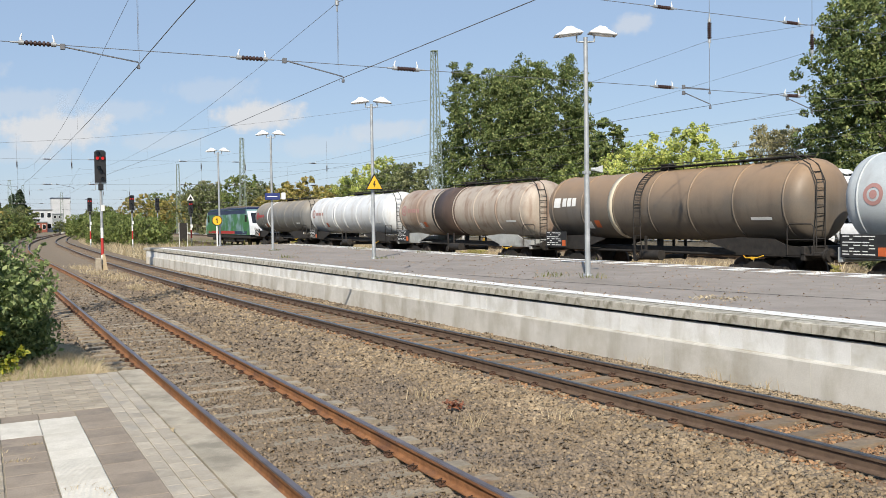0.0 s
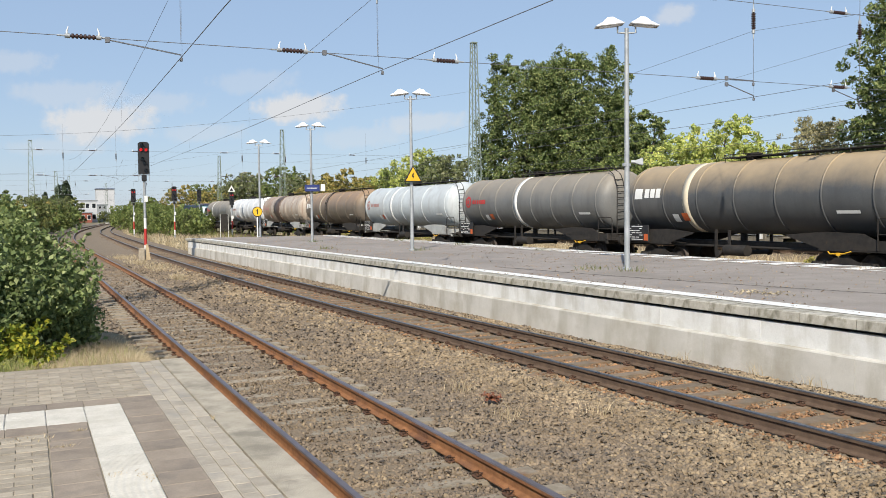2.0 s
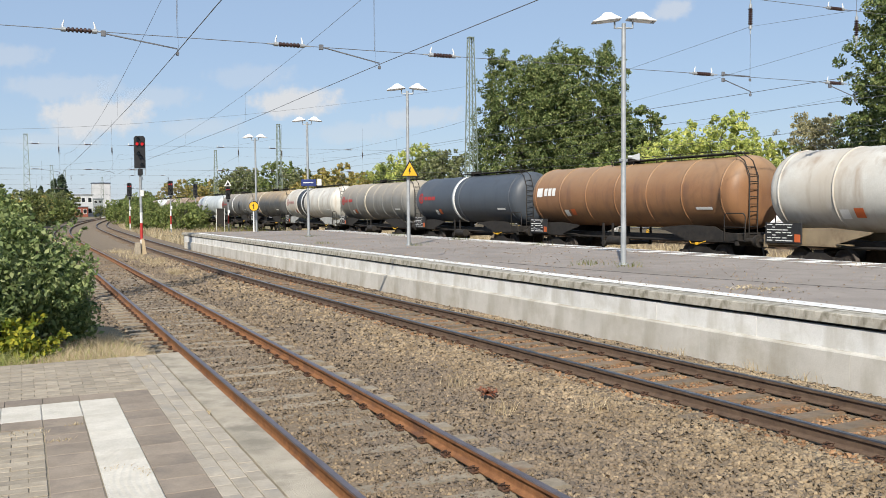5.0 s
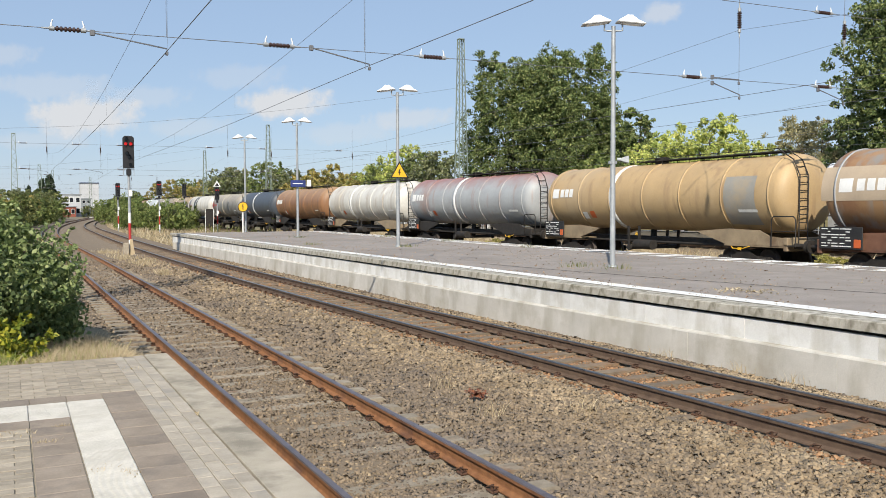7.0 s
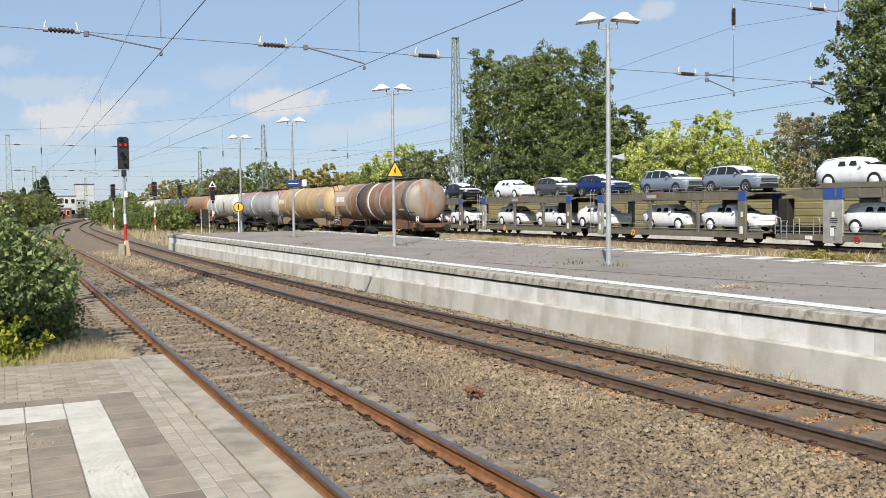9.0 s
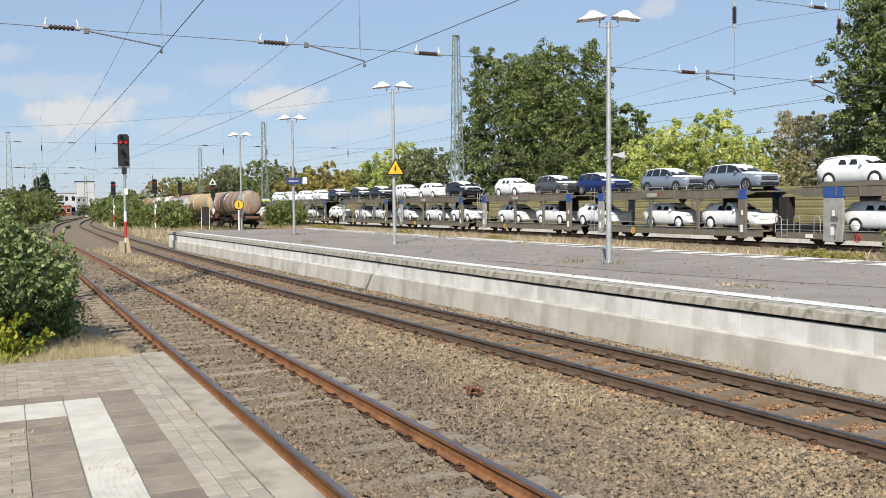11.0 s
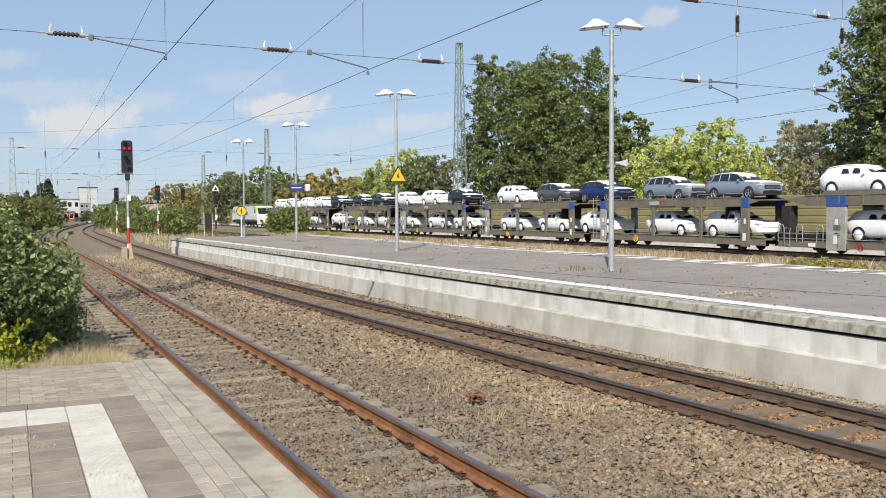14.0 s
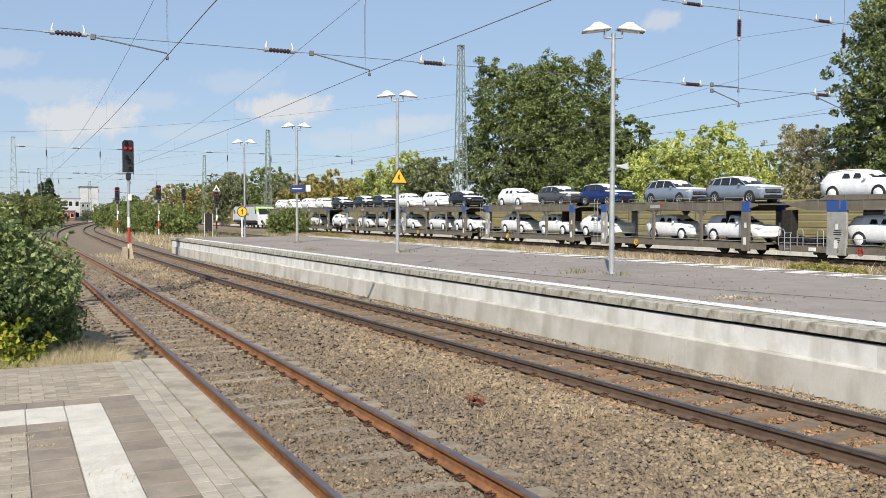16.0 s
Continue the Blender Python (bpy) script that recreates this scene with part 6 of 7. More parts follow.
# ---- locomotives ----
def loco(label, side, roof, ends, length=18.9, livery=()):
    root = thing("locomotive", None, label, "locomotive")
    h = length / 2
    M = [side, roof]
    prof = [(-h + 0.1, 1.15), (-h, 1.5), (-h + 0.05, 2.05), (-h + 0.95, 3.45), (-h + 1.3, 3.62), (h - 1.3, 3.62), (h - 0.95, 3.45), (h - 0.05, 2.05), (h, 1.5), (h - 0.1, 1.15)]
    body = part("body", Geo().plate(prof, "x", -1.49, 1.49), side, root)
    part("roof", Geo().box(-1.38, 1.38, -h + 1.4, h - 1.4, 3.62, 3.82, 0.06), roof, root)
    part("roof_gear", Geo().box(-0.8, 0.8, -2.6, 2.6, 3.82, 4.05, 0.05).box(-0.5, 0.5, -6.2, -4.0, 3.82, 3.98, 0.04).box(-0.5, 0.5, 4.0, 6.2, 3.82, 3.98, 0.04), M_carrier, root)
    g = Geo().tube([(-0.7, 4.0, 3.98), (-0.6, 5.6, 4.3), (-0.7, 4.4, 4.55), (0.7, 4.4, 4.55), (0.6, 5.6, 4.3), (0.7, 4.0, 3.98)], 0.03, 6)
    part("pantograph", g, M_dark, root)
    for e in (-1, 1):
        g = Geo().plate([(e * (h + 0.015), 1.16), (e * (h + 0.03), 1.5), (e * (h - 0.03), 2.05), (e * (h - 0.93), 3.47), (e * (h - 1.05), 3.47), (e * (h - 0.2), 2.02), (e * (h - 0.1), 1.16)], "x", -1.5, 1.5)
        fr = part("front", g, ends, root)
        part("windscreen", Geo().plate([(e * (h - 0.14), 2.27), (e * (h - 0.78), 3.28), (e * (h - 0.82), 3.28), (e * (h - 0.2), 2.27)], "x", -1.2, 1.2), M_glass, fr)
        for s in (-1, 1):
            part("headlight", Geo().rod((s * 1.0, e * (h - 0.05), 1.75), (s * 1.0, e * (h + 0.05), 1.75), 0.12, None, 12), M_lens, fr)
            part("buffer", Geo().rod((s * 0.875, e * h, 1.06), (s * 0.875, e * (h + 0.5), 1.06), 0.1, None, 10).rod((s * 0.875, e * (h + 0.5), 1.06), (s * 0.875, e * (h + 0.56), 1.06), 0.22, None, 12), M_dark, root)
            part("cab_window", Geo().box(s * 1.47, s * 1.502, e * (h - 1.9), e * (h - 1.15), 2.4, 3.1, 0.005), M_glass, body)
            part("cab_door", Geo().box(s * 1.47, s * 1.5, e * (h - 2.8), e * (h - 2.15), 1.3, 3.1, 0.005), side, body)
    part("frame", Geo().box(-1.42, 1.42, -h + 0.2, h - 0.2, 0.78, 1.16, 0.04).box(-1.2, 1.2, -2.2, 2.2, 0.35, 0.8, 0.05), M_dark, root)
    for yb in (-h + 4.2, h - 4.2):
        b = part("bogie", Geo().box(-1.25, -1.1, yb - 2.0, yb + 2.0, 0.45, 0.75, 0.05).box(1.1, 1.25, yb - 2.0, yb + 2.0, 0.45, 0.75, 0.05).box(-1.1, 1.1, yb - 0.4, yb + 0.4, 0.4, 0.75), M_dark, root)
        for dy in (-1.3, 1.3):
            for s in (-1, 1):
                part("wheel", Geo().lathe([(s * 0.68, 0.0), (s * 0.68, 0.62), (s * 0.80, 0.61), (s * 0.80, 0.52), (s * 0.77, 0.5), (s * 0.83, 0.14), (s * 0.85, 0.0)], "x", (0, yb + dy, 0.61), 24), M_wheel, b)
    for y0, y1, z0, z1, m in livery:
        for s in (-1, 1):
            part("painted_area", Geo().box(s * 1.488, s * 1.497, y0, y1, z0, z1), m, body)
    return root


M_loco_white = paint("loco_silver_white", (0.62, 0.64, 0.66), 0.4)
M_loco_green = paint("loco_lime", (0.36, 0.55, 0.05), 0.4)
M_loco_roof = paint("loco_roof_grey", (0.17, 0.18, 0.20), 0.5)
M_loco_navy = paint("loco_navy", (0.02, 0.03, 0.085), 0.4)
M_loco_art = surface("loco_landscape", (0.02, 0.10, 0.05), (0.30, 0.42, 0.50), 0.55, 0.4, bump=0, stain=(0.04, 0.16, 0.05), stain_scale=0.35, stain_at=(0.42, 0.5))
M_loco_stripe = paint("loco_pale", (0.6, 0.64, 0.68), 0.4)
lw = loco("white electric locomotive with lime green cab on the siding", M_loco_white, M_loco_roof, M_loco_white, livery=[(-8.3, -6.9, 3.0, 3.6, M_loco_green), (-3.0, 3.6, 2.1, 2.55, M_loco_roof), (-8.4, 8.4, 1.17, 1.32, M_loco_roof)])
lw.matrix_basis = pose(39.9, 162.2, 0)
part("painted_area", Geo().plate([(-9.0, 2.75), (-8.52, 3.5), (-8.45, 3.47), (-8.9, 2.72)], "x", -1.505, 1.505), M_loco_green, lw)
part("front_skirt", Geo().box(-1.45, 1.45, -9.5, -9.2, 0.5, 1.15, 0.03), M_loco_white, lw)
ll = loco("blue electric locomotive with a painted landscape on its flank", M_loco_art, M_loco_navy, M_loco_stripe, livery=[(-7.9, 8.2, 3.2, 3.6, M_loco_navy), (-3.5, 8.0, 1.2, 1.5, M_red), (-8.2, -3.5, 1.2, 1.5, M_loco_navy)])
ll.matrix_basis = pose(24.5, 94.5, 0)
WAGONS.append((ll, 94.35, 5.2))


# ---- overhead line ----


def insulator(parent, c, d, n=6, r=0.054, horns=True):
    """A ribbed insulator at c along d, with bright arcing horns."""
    c, d = Vector(c), Vector(d).normalized()
    g = Geo().rod(c - d * 0.26, c + d * 0.26, 0.03, None, 8)
    for k in range(n):
        q = c + d * (-0.20 + 0.40 * k / (n - 1))
        g.rod(q - d * 0.022, q + d * 0.012, 0.05, r, 12).rod(q + d * 0.012, q + d * 0.022, r, 0.05, 12)
    ins = part("insulator", g, M_insul, parent, "brown ribbed insulator")
    for s in (-1, 1):
        e = c + d * s * 0.30
        part("insulator_cap", Geo().rod(e - d * 0.05, e + d * 0.05, 0.05, None, 10).rod(e + d * s * 0.05, e + d * s * 0.2, 0.018, None, 8), M_galv, ins)
        if horns:
            part("horn", Geo().tube([e, e + Vector((0, 0, 0.09)) + d * s * 0.01, e + Vector((0, 0, 0.19)) - d * s * 0.02], [0.026, 0.020, 0.009], 6), M_insul_white, ins)


def headspan(y, x0, x1, ins, arms, hang, label):
    root = thing("overhead_headspan", None, label, "overhead line", "headspans over the tracks")
    for z, r in ((6.05, 0.008), (8.3, 0.009)):
        part("span_wire", Geo().tube([(x0, y, z), (x1, y, z)], r, 5), M_wire, root)
    part("carrying_rope", Geo().tube([(x0 + (x1 - x0) * k / 16, y, 9.4 + 6.0 * (k / 16) ** 1.5 if y > 50 else 15.0 - 5.6 * (1 - ((k - 8) / 8) ** 2)) for k in range(17)], 0.011, 5), M_wire, root)
    for x in ins:
        for z in (6.05, 8.3):
            insulator(root, (x, y, z), (1, 0, 0.0))
    for xa, za, xb, zb in arms:
        part("steady_arm", Geo().tube([(xa, y, za), (xa + 0.08, y, za - 0.01), (xb, y, zb), (xb, y, zb - 0.09)], 0.015, 6), M_wire, root)
        part("arm_clamp", Geo().box(xa - 0.05, xa + 0.05, y - 0.03, y + 0.03, za - 0.06, za + 0.06, 0.01), M_wire, root)
        part("wire_clip", Geo().box(xb - 0.03, xb + 0.03, y - 0.03, y + 0.03, zb - 0.14, zb - 0.06, 0.01), M_wire, root)
    for x in hang:
        insulator(root, (x, y, 7.78), (0, 0, 1), 7, 0.07, False)
        part("hanger", Geo().tube([(x, y, 8.0), (x, y, 10.6)], 0.008, 5).tube([(x, y, 7.5), (x, y, 6.05)], 0.006, 4), M_wire, root)
    return root


SPANS = (20.0, 88.0, 165.0, 228.0)
INS = (1.15, 5.55, 9.36, 17.47, 22.6, 30.5, 37.0)
ARMS = [(1.62, 6.02, 3.10, 5.80), (6.30, 6.05, 7.72, 5.77), (18.2, 5.92, 19.22, 5.64), (18.2, 6.09, 19.2, 6.07), (22.4, 5.95, 23.5, 5.66)]
for y in SPANS:
    headspan(y, -4.2, 44.0, INS, ARMS, (3.1, 7.6, 19.2, 23.5, 32.0), "thin span wires with brown insulators across the tracks")


def zig(x, y):
    """Overhead wires follow the tracks, with a small stagger."""
    if x < 12:
        base = spline(LINE_1 if x < 5 else LINE_2, y) - spline(LINE_1 if x < 5 else LINE_2, 25)
        return x + (base if y > 70 else 0)
    return x + (spline(LINE_4, y) - 24.5)


STAG_1 = [(-50, 2.85), (15, 2.97), (20, 3.06), (33, 3.24), (60, 3.3), (300, 3.3)]
STAG_2 = [(-50, 7.5), (13, 7.64), (20, 7.62), (35, 7.84), (60, 7.7), (300, 7.7)]


lines = thing("overhead_line", None, "dark contact wires and catenary wires above the tracks", "overhead line")
for x in (3.12, 7.62, 19.2, 23.5, 32.0, 39.9):
    pts = [(zig(x, y) + (spline(STAG_1, y) - 3.12 if x < 4 else spline(STAG_2, y) - 7.62 if x < 10 else 0), y, 5.70 if x < 10 else 5.60) for y in range(-50, 300, 5)]
    part("contact_wire", Geo().tube(pts, 0.0085 if x < 10 else 0.0075, 5), M_wire, lines)
    stops = (-48.0,) + SPANS + (290.0,)
    pts = []
    for a, b in zip(stops[:-1], stops[1:]):
        for k in range(10):
            y = a + (b - a) * k / 10
            f = 2 * k / 10 - 1
            pts.append((zig(x, y), y, 7.5 - 1.35 * (1 - f * f)))
    part("catenary_wire", Geo().tube(pts, 0.0055, 4), M_wire, lines)
    for i in range(0, len(pts), 2):
        if -20 < pts[i][1] < 130:
            p = pts[i]
            part("dropper", Geo().tube([p, (p[0], p[1], 5.65)], 0.003, 3), M_wire, lines)


def lattice_mast(x, y, h, wide=1.25):
    root = thing("lattice_mast", pose(x, y, GZ), "tall grey-green steel lattice mast of the overhead line", "mast", "overhead line masts")
    part("foundation", Geo().box(-0.6, 0.6, -0.6, 0.6, -0.2, 0.45, 0.03), M_wall_low, root)
    top = wide * 0.42
    for sx in (-1, 1):
        for sy in (-1, 1):
            part("leg", Geo().rod((sx * wide / 2, sy * wide / 2, 0.3), (sx * top / 2, sy * top / 2, h), 0.075, 0.06, 4), M_lattice, root)
    g = Geo()
    n_ = int(h / 0.75)
    for k in range(n_):
        z0, z1 = 0.4 + (h - 0.4) * k / n_, 0.4 + (h - 0.4) * (k + 1) / n_
        w0, w1 = (wide + (top - wide) * z0 / h) / 2, (wide + (top - wide) * z1 / h) / 2
        s = 1 if k % 2 else -1
        for a, b in (((-s * w0, -w0, z0), (s * w1, -w1, z1)), ((-s * w0, w0, z0), (s * w1, w1, z1)), ((-w0, s * w0, z0), (-w1, -s * w1, z1)), ((w0, s * w0, z0), (w1, -s * w1, z1))):
            g.rod(a, b, 0.030, None, 4, caps=False)
    tagged(part("bracing", g, M_lattice, root), kind="stuff")
    part("mast_cap", Geo().box(-top / 2 - 0.06, top / 2 + 0.06, -top / 2 - 0.06, top / 2 + 0.06, h - 0.05, h + 0.06, 0.01), M_lattice, root)


for x, y, h in ((44.6, 88.0, 21.2), (44.0, 167.0, 18.6), (44.0, 228.0, 17.4), (-3.7, 20.0, 15.5), (0.8, 165.0, 15.5), (6.2, 222.0, 13.0), (25, 330, 14.0), (12, 300, 15.0)):
    lattice_mast(x, y, h)


# ---- signals ----
M_lit = glow("signal_red_lit", (0.85, 0.03, 0.03), 0.6)


def signal(x, y, h, label, triangle=False, lit=True, size=1.0, base=True):
    root = thing("railway_signal", pose(x, y, -0.3), label, "railway signal", "railway signals")
    z1 = h - 1.82 * size
    g = Geo()
    part("mast", Geo().rod((0, 0, 0), (0, 0, z1 + 0.2), 0.075, None, 12), M_galv, root)
    mast = root.children[0]
    for a, b, m in ((0.4, 0.95, M_white), (0.95, 1.9, M_red), (1.9, 2.5, M_white)):
        part("painted_band", Geo().rod((0, 0, a), (0, 0, b), 0.079, None, 12, caps=False), m, mast)
    s = size
    head = part("signal_head", Geo().plate([(-0.30 * s, z1), (0.30 * s, z1), (0.30 * s, h - 0.1 * s), (0.20 * s, h), (-0.20 * s, h), (-0.30 * s, h - 0.1 * s)], "y", -0.10, 0.12), M_black, root)
    for dx, dz, on in ((-0.15, -0.45, True), (0.13, -0.45, True), (-0.12, -0.18, False), (-0.10, -0.98, False), (0.02, -1.20, False), (0.08, -1.62, False)):
        c = Vector((dx * s, -0.10, h + dz * s))
        part("hood", Geo().lathe([(-0.22 * s, 0.10 * s), (0.0, 0.10 * s)], "y", tuple(c), 14, 0, True, -20, 200), M_black, head)
        part("lens", Geo().rod(c + Vector((0, -0.02, 0)), c + Vector((0, 0.01, 0)), 0.085 * s, None, 14), M_lit if on and lit else M_glass, head, "lit red lamp" if on and lit else "")
    part("number_frame", Geo().box(-0.30 * s, 0.30 * s, -0.02, 0.02, z1 - 0.07, z1 - 0.03).box(-0.30 * s, -0.27 * s, -0.02, 0.02, z1 - 0.4 * s, z1).box(0.27 * s, 0.30 * s, -0.02, 0.02, z1 - 0.4 * s, z1), M_galv, head)
    part("shunt_light", Geo().box(-0.13 * s, 0.13 * s, -0.18, 0.1, z1 - 0.42 * s, z1 - 0.05, 0.03), M_black, head)
    part("plate", Geo().box(-0.02, 0.16, -0.09, -0.075, z1 - 1.6, z1 - 1.25), M_white, root)
    if triangle:
        part("speed_triangle", Geo().plate([(-0.42, h + 0.05), (0.42, h + 0.05), (0, h + 0.78)], "y", -0.02, 0.02), M_white, root, "white triangular board")
        part("triangle_field", Geo().plate([(-0.22, h + 0.13), (0.22, h + 0.13), (0, h + 0.52)], "y", -0.03, -0.021), M_black, root)
    if base:
        part("cabinet", Geo().box(-0.38, -0.08, -0.25, 0.2, -0.1, 0.78, 0.03), M_paver, root, "small cream cable box")
        part("foot", Geo().plate([(-0.05, 0), (0.26, 0), (0.12, 1.0), (-0.02, 1.0)], "y", -0.1, 0.1), M_straw_wood, root)


M_straw_wood = surface("weathered_wood", (0.36, 0.28, 0.17), (0.5, 0.40, 0.27), 4.0, 0.85, bump=0.3)
signal(6.15, 54.0, 6.85, "black colour-light signal showing two red lights")
signal(11.9, 116.0, 5.9, "black signal with red light beside the track", size=0.9, base=False)
signal(15.3, 106.0, 5.9, "black signal with red light among the bushes", size=0.9, base=False)
signal(21.4, 104.0, 5.2, "signal with a white triangle board", True, True, 0.8, False)
signal(22.0, 129.0, 6.2, "far signal behind the bushes", False, False, 0.9, False)

# ---- signs on the island platform ----
ws = thing("warning_sign", pose(14.41, 34.06, 0), "yellow triangular warning sign on a lamp post", "sign")
d26 = Matrix.Rotation(radians(-22), 4, "Z")
g = Geo().plate([(-0.40, 3.62), (0.40, 3.62), (0.0, 4.30)], "y", -0.045, -0.02)
tri = part("sign_plate", g, M_black, ws)
part("sign_field", Geo().plate([(-0.33, 3.66), (0.33, 3.66), (0.0, 4.21)], "y", -0.052, -0.046), M_yellow, tri)
part("pictogram", Geo().plate([(-0.03, 3.95), (0.05, 4.02), (0.0, 3.86), (0.05, 3.86), (-0.03, 3.70), (-0.01, 3.82), (-0.06, 3.82)], "y", -0.058, -0.053), M_black, tri)
part("bracket", Geo().box(-0.06, 0.06, -0.02, 0.09, 3.78, 3.86).box(-0.06, 0.06, -0.02, 0.09, 4.0, 4.08), M_galv, ws)
ns = thing("station_sign", pose(14.55, 48.40, 0, 0, 0, -14), "blue station name board on a lamp post", "sign")
b = part("board", Geo().box(-0.55, 0.28, -0.05, 0.05, 3.58, 3.96, 0.02), M_blue, ns)
part("lettering", Geo().box(-0.42, 0.12, -0.057, -0.05, 3.75, 3.79), M_white, b, "white name too small to read")
part("side_light", Geo().box(0.34, 0.58, -0.08, 0.08, 3.6, 3.98, 0.03), M_insul_white, ns)
part("bracket", Geo().box(0.26, 0.40, -0.03, 0.03, 3.64, 3.70).box(-0.1, 0.1, 0.04, 0.22, 3.7, 3.8), M_galv, ns)
ts = thing("track_sign", pose(14.1, 60.3, PZ), "round yellow track sign on a white post", "sign")
part("post", Geo().rod((0, 0, 0), (0, 0, 2.0), 0.05, None, 10), M_white, ts)
disc = part("disc", Geo().rod((0, -0.06, 1.72), (0, -0.02, 1.72), 0.34, None, 24), M_yellow, ts)
part("numeral", Geo().box(-0.03, 0.03, -0.068, -0.06, 1.54, 1.90).box(-0.09, -0.03, -0.068, -0.06, 1.76, 1.81), M_black, disc, "black figure one")
part("rim", Geo().lathe([(-0.066, 0.30), (-0.066, 0.345), (-0.02, 0.345)], "y", (0, 0, 1.72), 24), M_black, disc)
wb = thing("board_sign", pose(20.3, 103.0, GZ), "leaning white and dark board beside the track", "sign")
part("board", Geo().box(-0.42, 0.42, -0.05, 0.05, 0.9, 2.9, 0.02), M_dark, wb)
part("edge", Geo().box(-0.47, -0.42, -0.05, 0.05, 0.0, 2.9, 0.01).box(0.42, 0.47, -0.05, 0.05, 0.0, 2.9, 0.01), M_white, wb)

# ---- noise wall ----
M_noise_wall = surface("noise_wall_olive", (0.22, 0.195, 0.095), (0.31, 0.27, 0.14), 0.8, 0.8, bump=0.1, stain=(0.18, 0.16, 0.09), stain_scale=0.4, vary=0.06)
nw = thing("wall_noise", None, "olive ribbed noise barrier behind the siding", "wall", kind="structure")
gp = Geo().box(-0.04, 0.04, -1.93, 1.93, -0.5, 3.35, 0.0)
for k in range(8):
    z = -0.3 + 0.46 * k
    gp.plate([(-0.04, z), (-0.065, z + 0.04), (-0.065, z + 0.36), (-0.04, z + 0.40)], "y", -1.92, 1.92)
panel = gp.mesh("panel", [M_noise_wall])
post = Geo().box(-0.10, 0.10, -0.07, 0.07, -0.5, 3.42, 0.01).mesh("post", [M_carrier])
plinth = Geo().box(-0.14, 0.0, -1.99, 1.99, -0.5, 0.02, 0.01).mesh("plinth", [M_wall_up])
for k in range(58):
    y = 14 + 4.0 * k
    slab("plinth", plinth, 45.93 + max(0, y - 150) * 0.01, y, 0, nw)
    slab("panel", panel, 46.0 + max(0, y - 150) * 0.01, y, 0, nw)
    slab("post", post, 46.0 + max(0, y - 150) * 0.01, y + 2.0, 0, nw)

# ---- far buildings ----
M_plaster = surface("plaster_pale", (0.40, 0.41, 0.43), (0.50, 0.51, 0.53), 0.4, 0.85, bump=0.05)
M_brick = surface("brick_red", (0.20, 0.06, 0.04), (0.30, 0.10, 0.07), 2.0, 0.9, bump=0.1)
M_concrete_far = surface("concrete_far", (0.20, 0.22, 0.23), (0.28, 0.30, 0.31), 0.5, 0.85, bump=0.05)


def building(x, y, w, d, h, wall, label, floors, bays, roof_mat, extra=None):
    root = thing("building", pose(x, y, GZ), label, "building", "far buildings")
    body = part("wall", Geo().box(-w / 2, w / 2, 0, d, 0, h, 0.03), wall, root)
    part("roof", Geo().box(-w / 2 - 0.3, w / 2 + 0.3, -0.3, d + 0.3, h, h + 0.4, 0.05), roof_mat, root)
    for j in range(floors):
        for i in range(bays):
            cx, cz = -w / 2 + w * (i + 0.5) / bays, h * (j + 0.55) / floors
            a, b_ = w / bays * 0.3, h / floors * 0.24
            wdw = part("window", Geo().box(cx - a, cx + a, -0.06, 0.05, cz - b_, cz + b_, 0.01), M_white, root)
            part("pane", Geo().box(cx - a * 0.88, cx + a * 0.88, -0.07, -0.055, cz - b_ * 0.88, cz + b_ * 0.88), M_glass, wdw)
    return root


building(23.0, 402, 7.5, 10, 9.0, M_plaster, "white flat-roofed industrial building far along the line", 2, 3, M_concrete_far)
building(21.0, 398, 7.0, 3, 4.0, M_brick, "small red brick house far along the line", 1, 3, M_concrete_far)
building(29.0, 420, 6.0, 5, 7.5, M_concrete_far, "grey concrete signal building far along the line", 3, 3, M_concrete_far)
building(36.0, 480, 8.5, 8, 16.0, M_plaster, "plain white tower with blue roof edge far off", 0, 0, M_loco_navy)


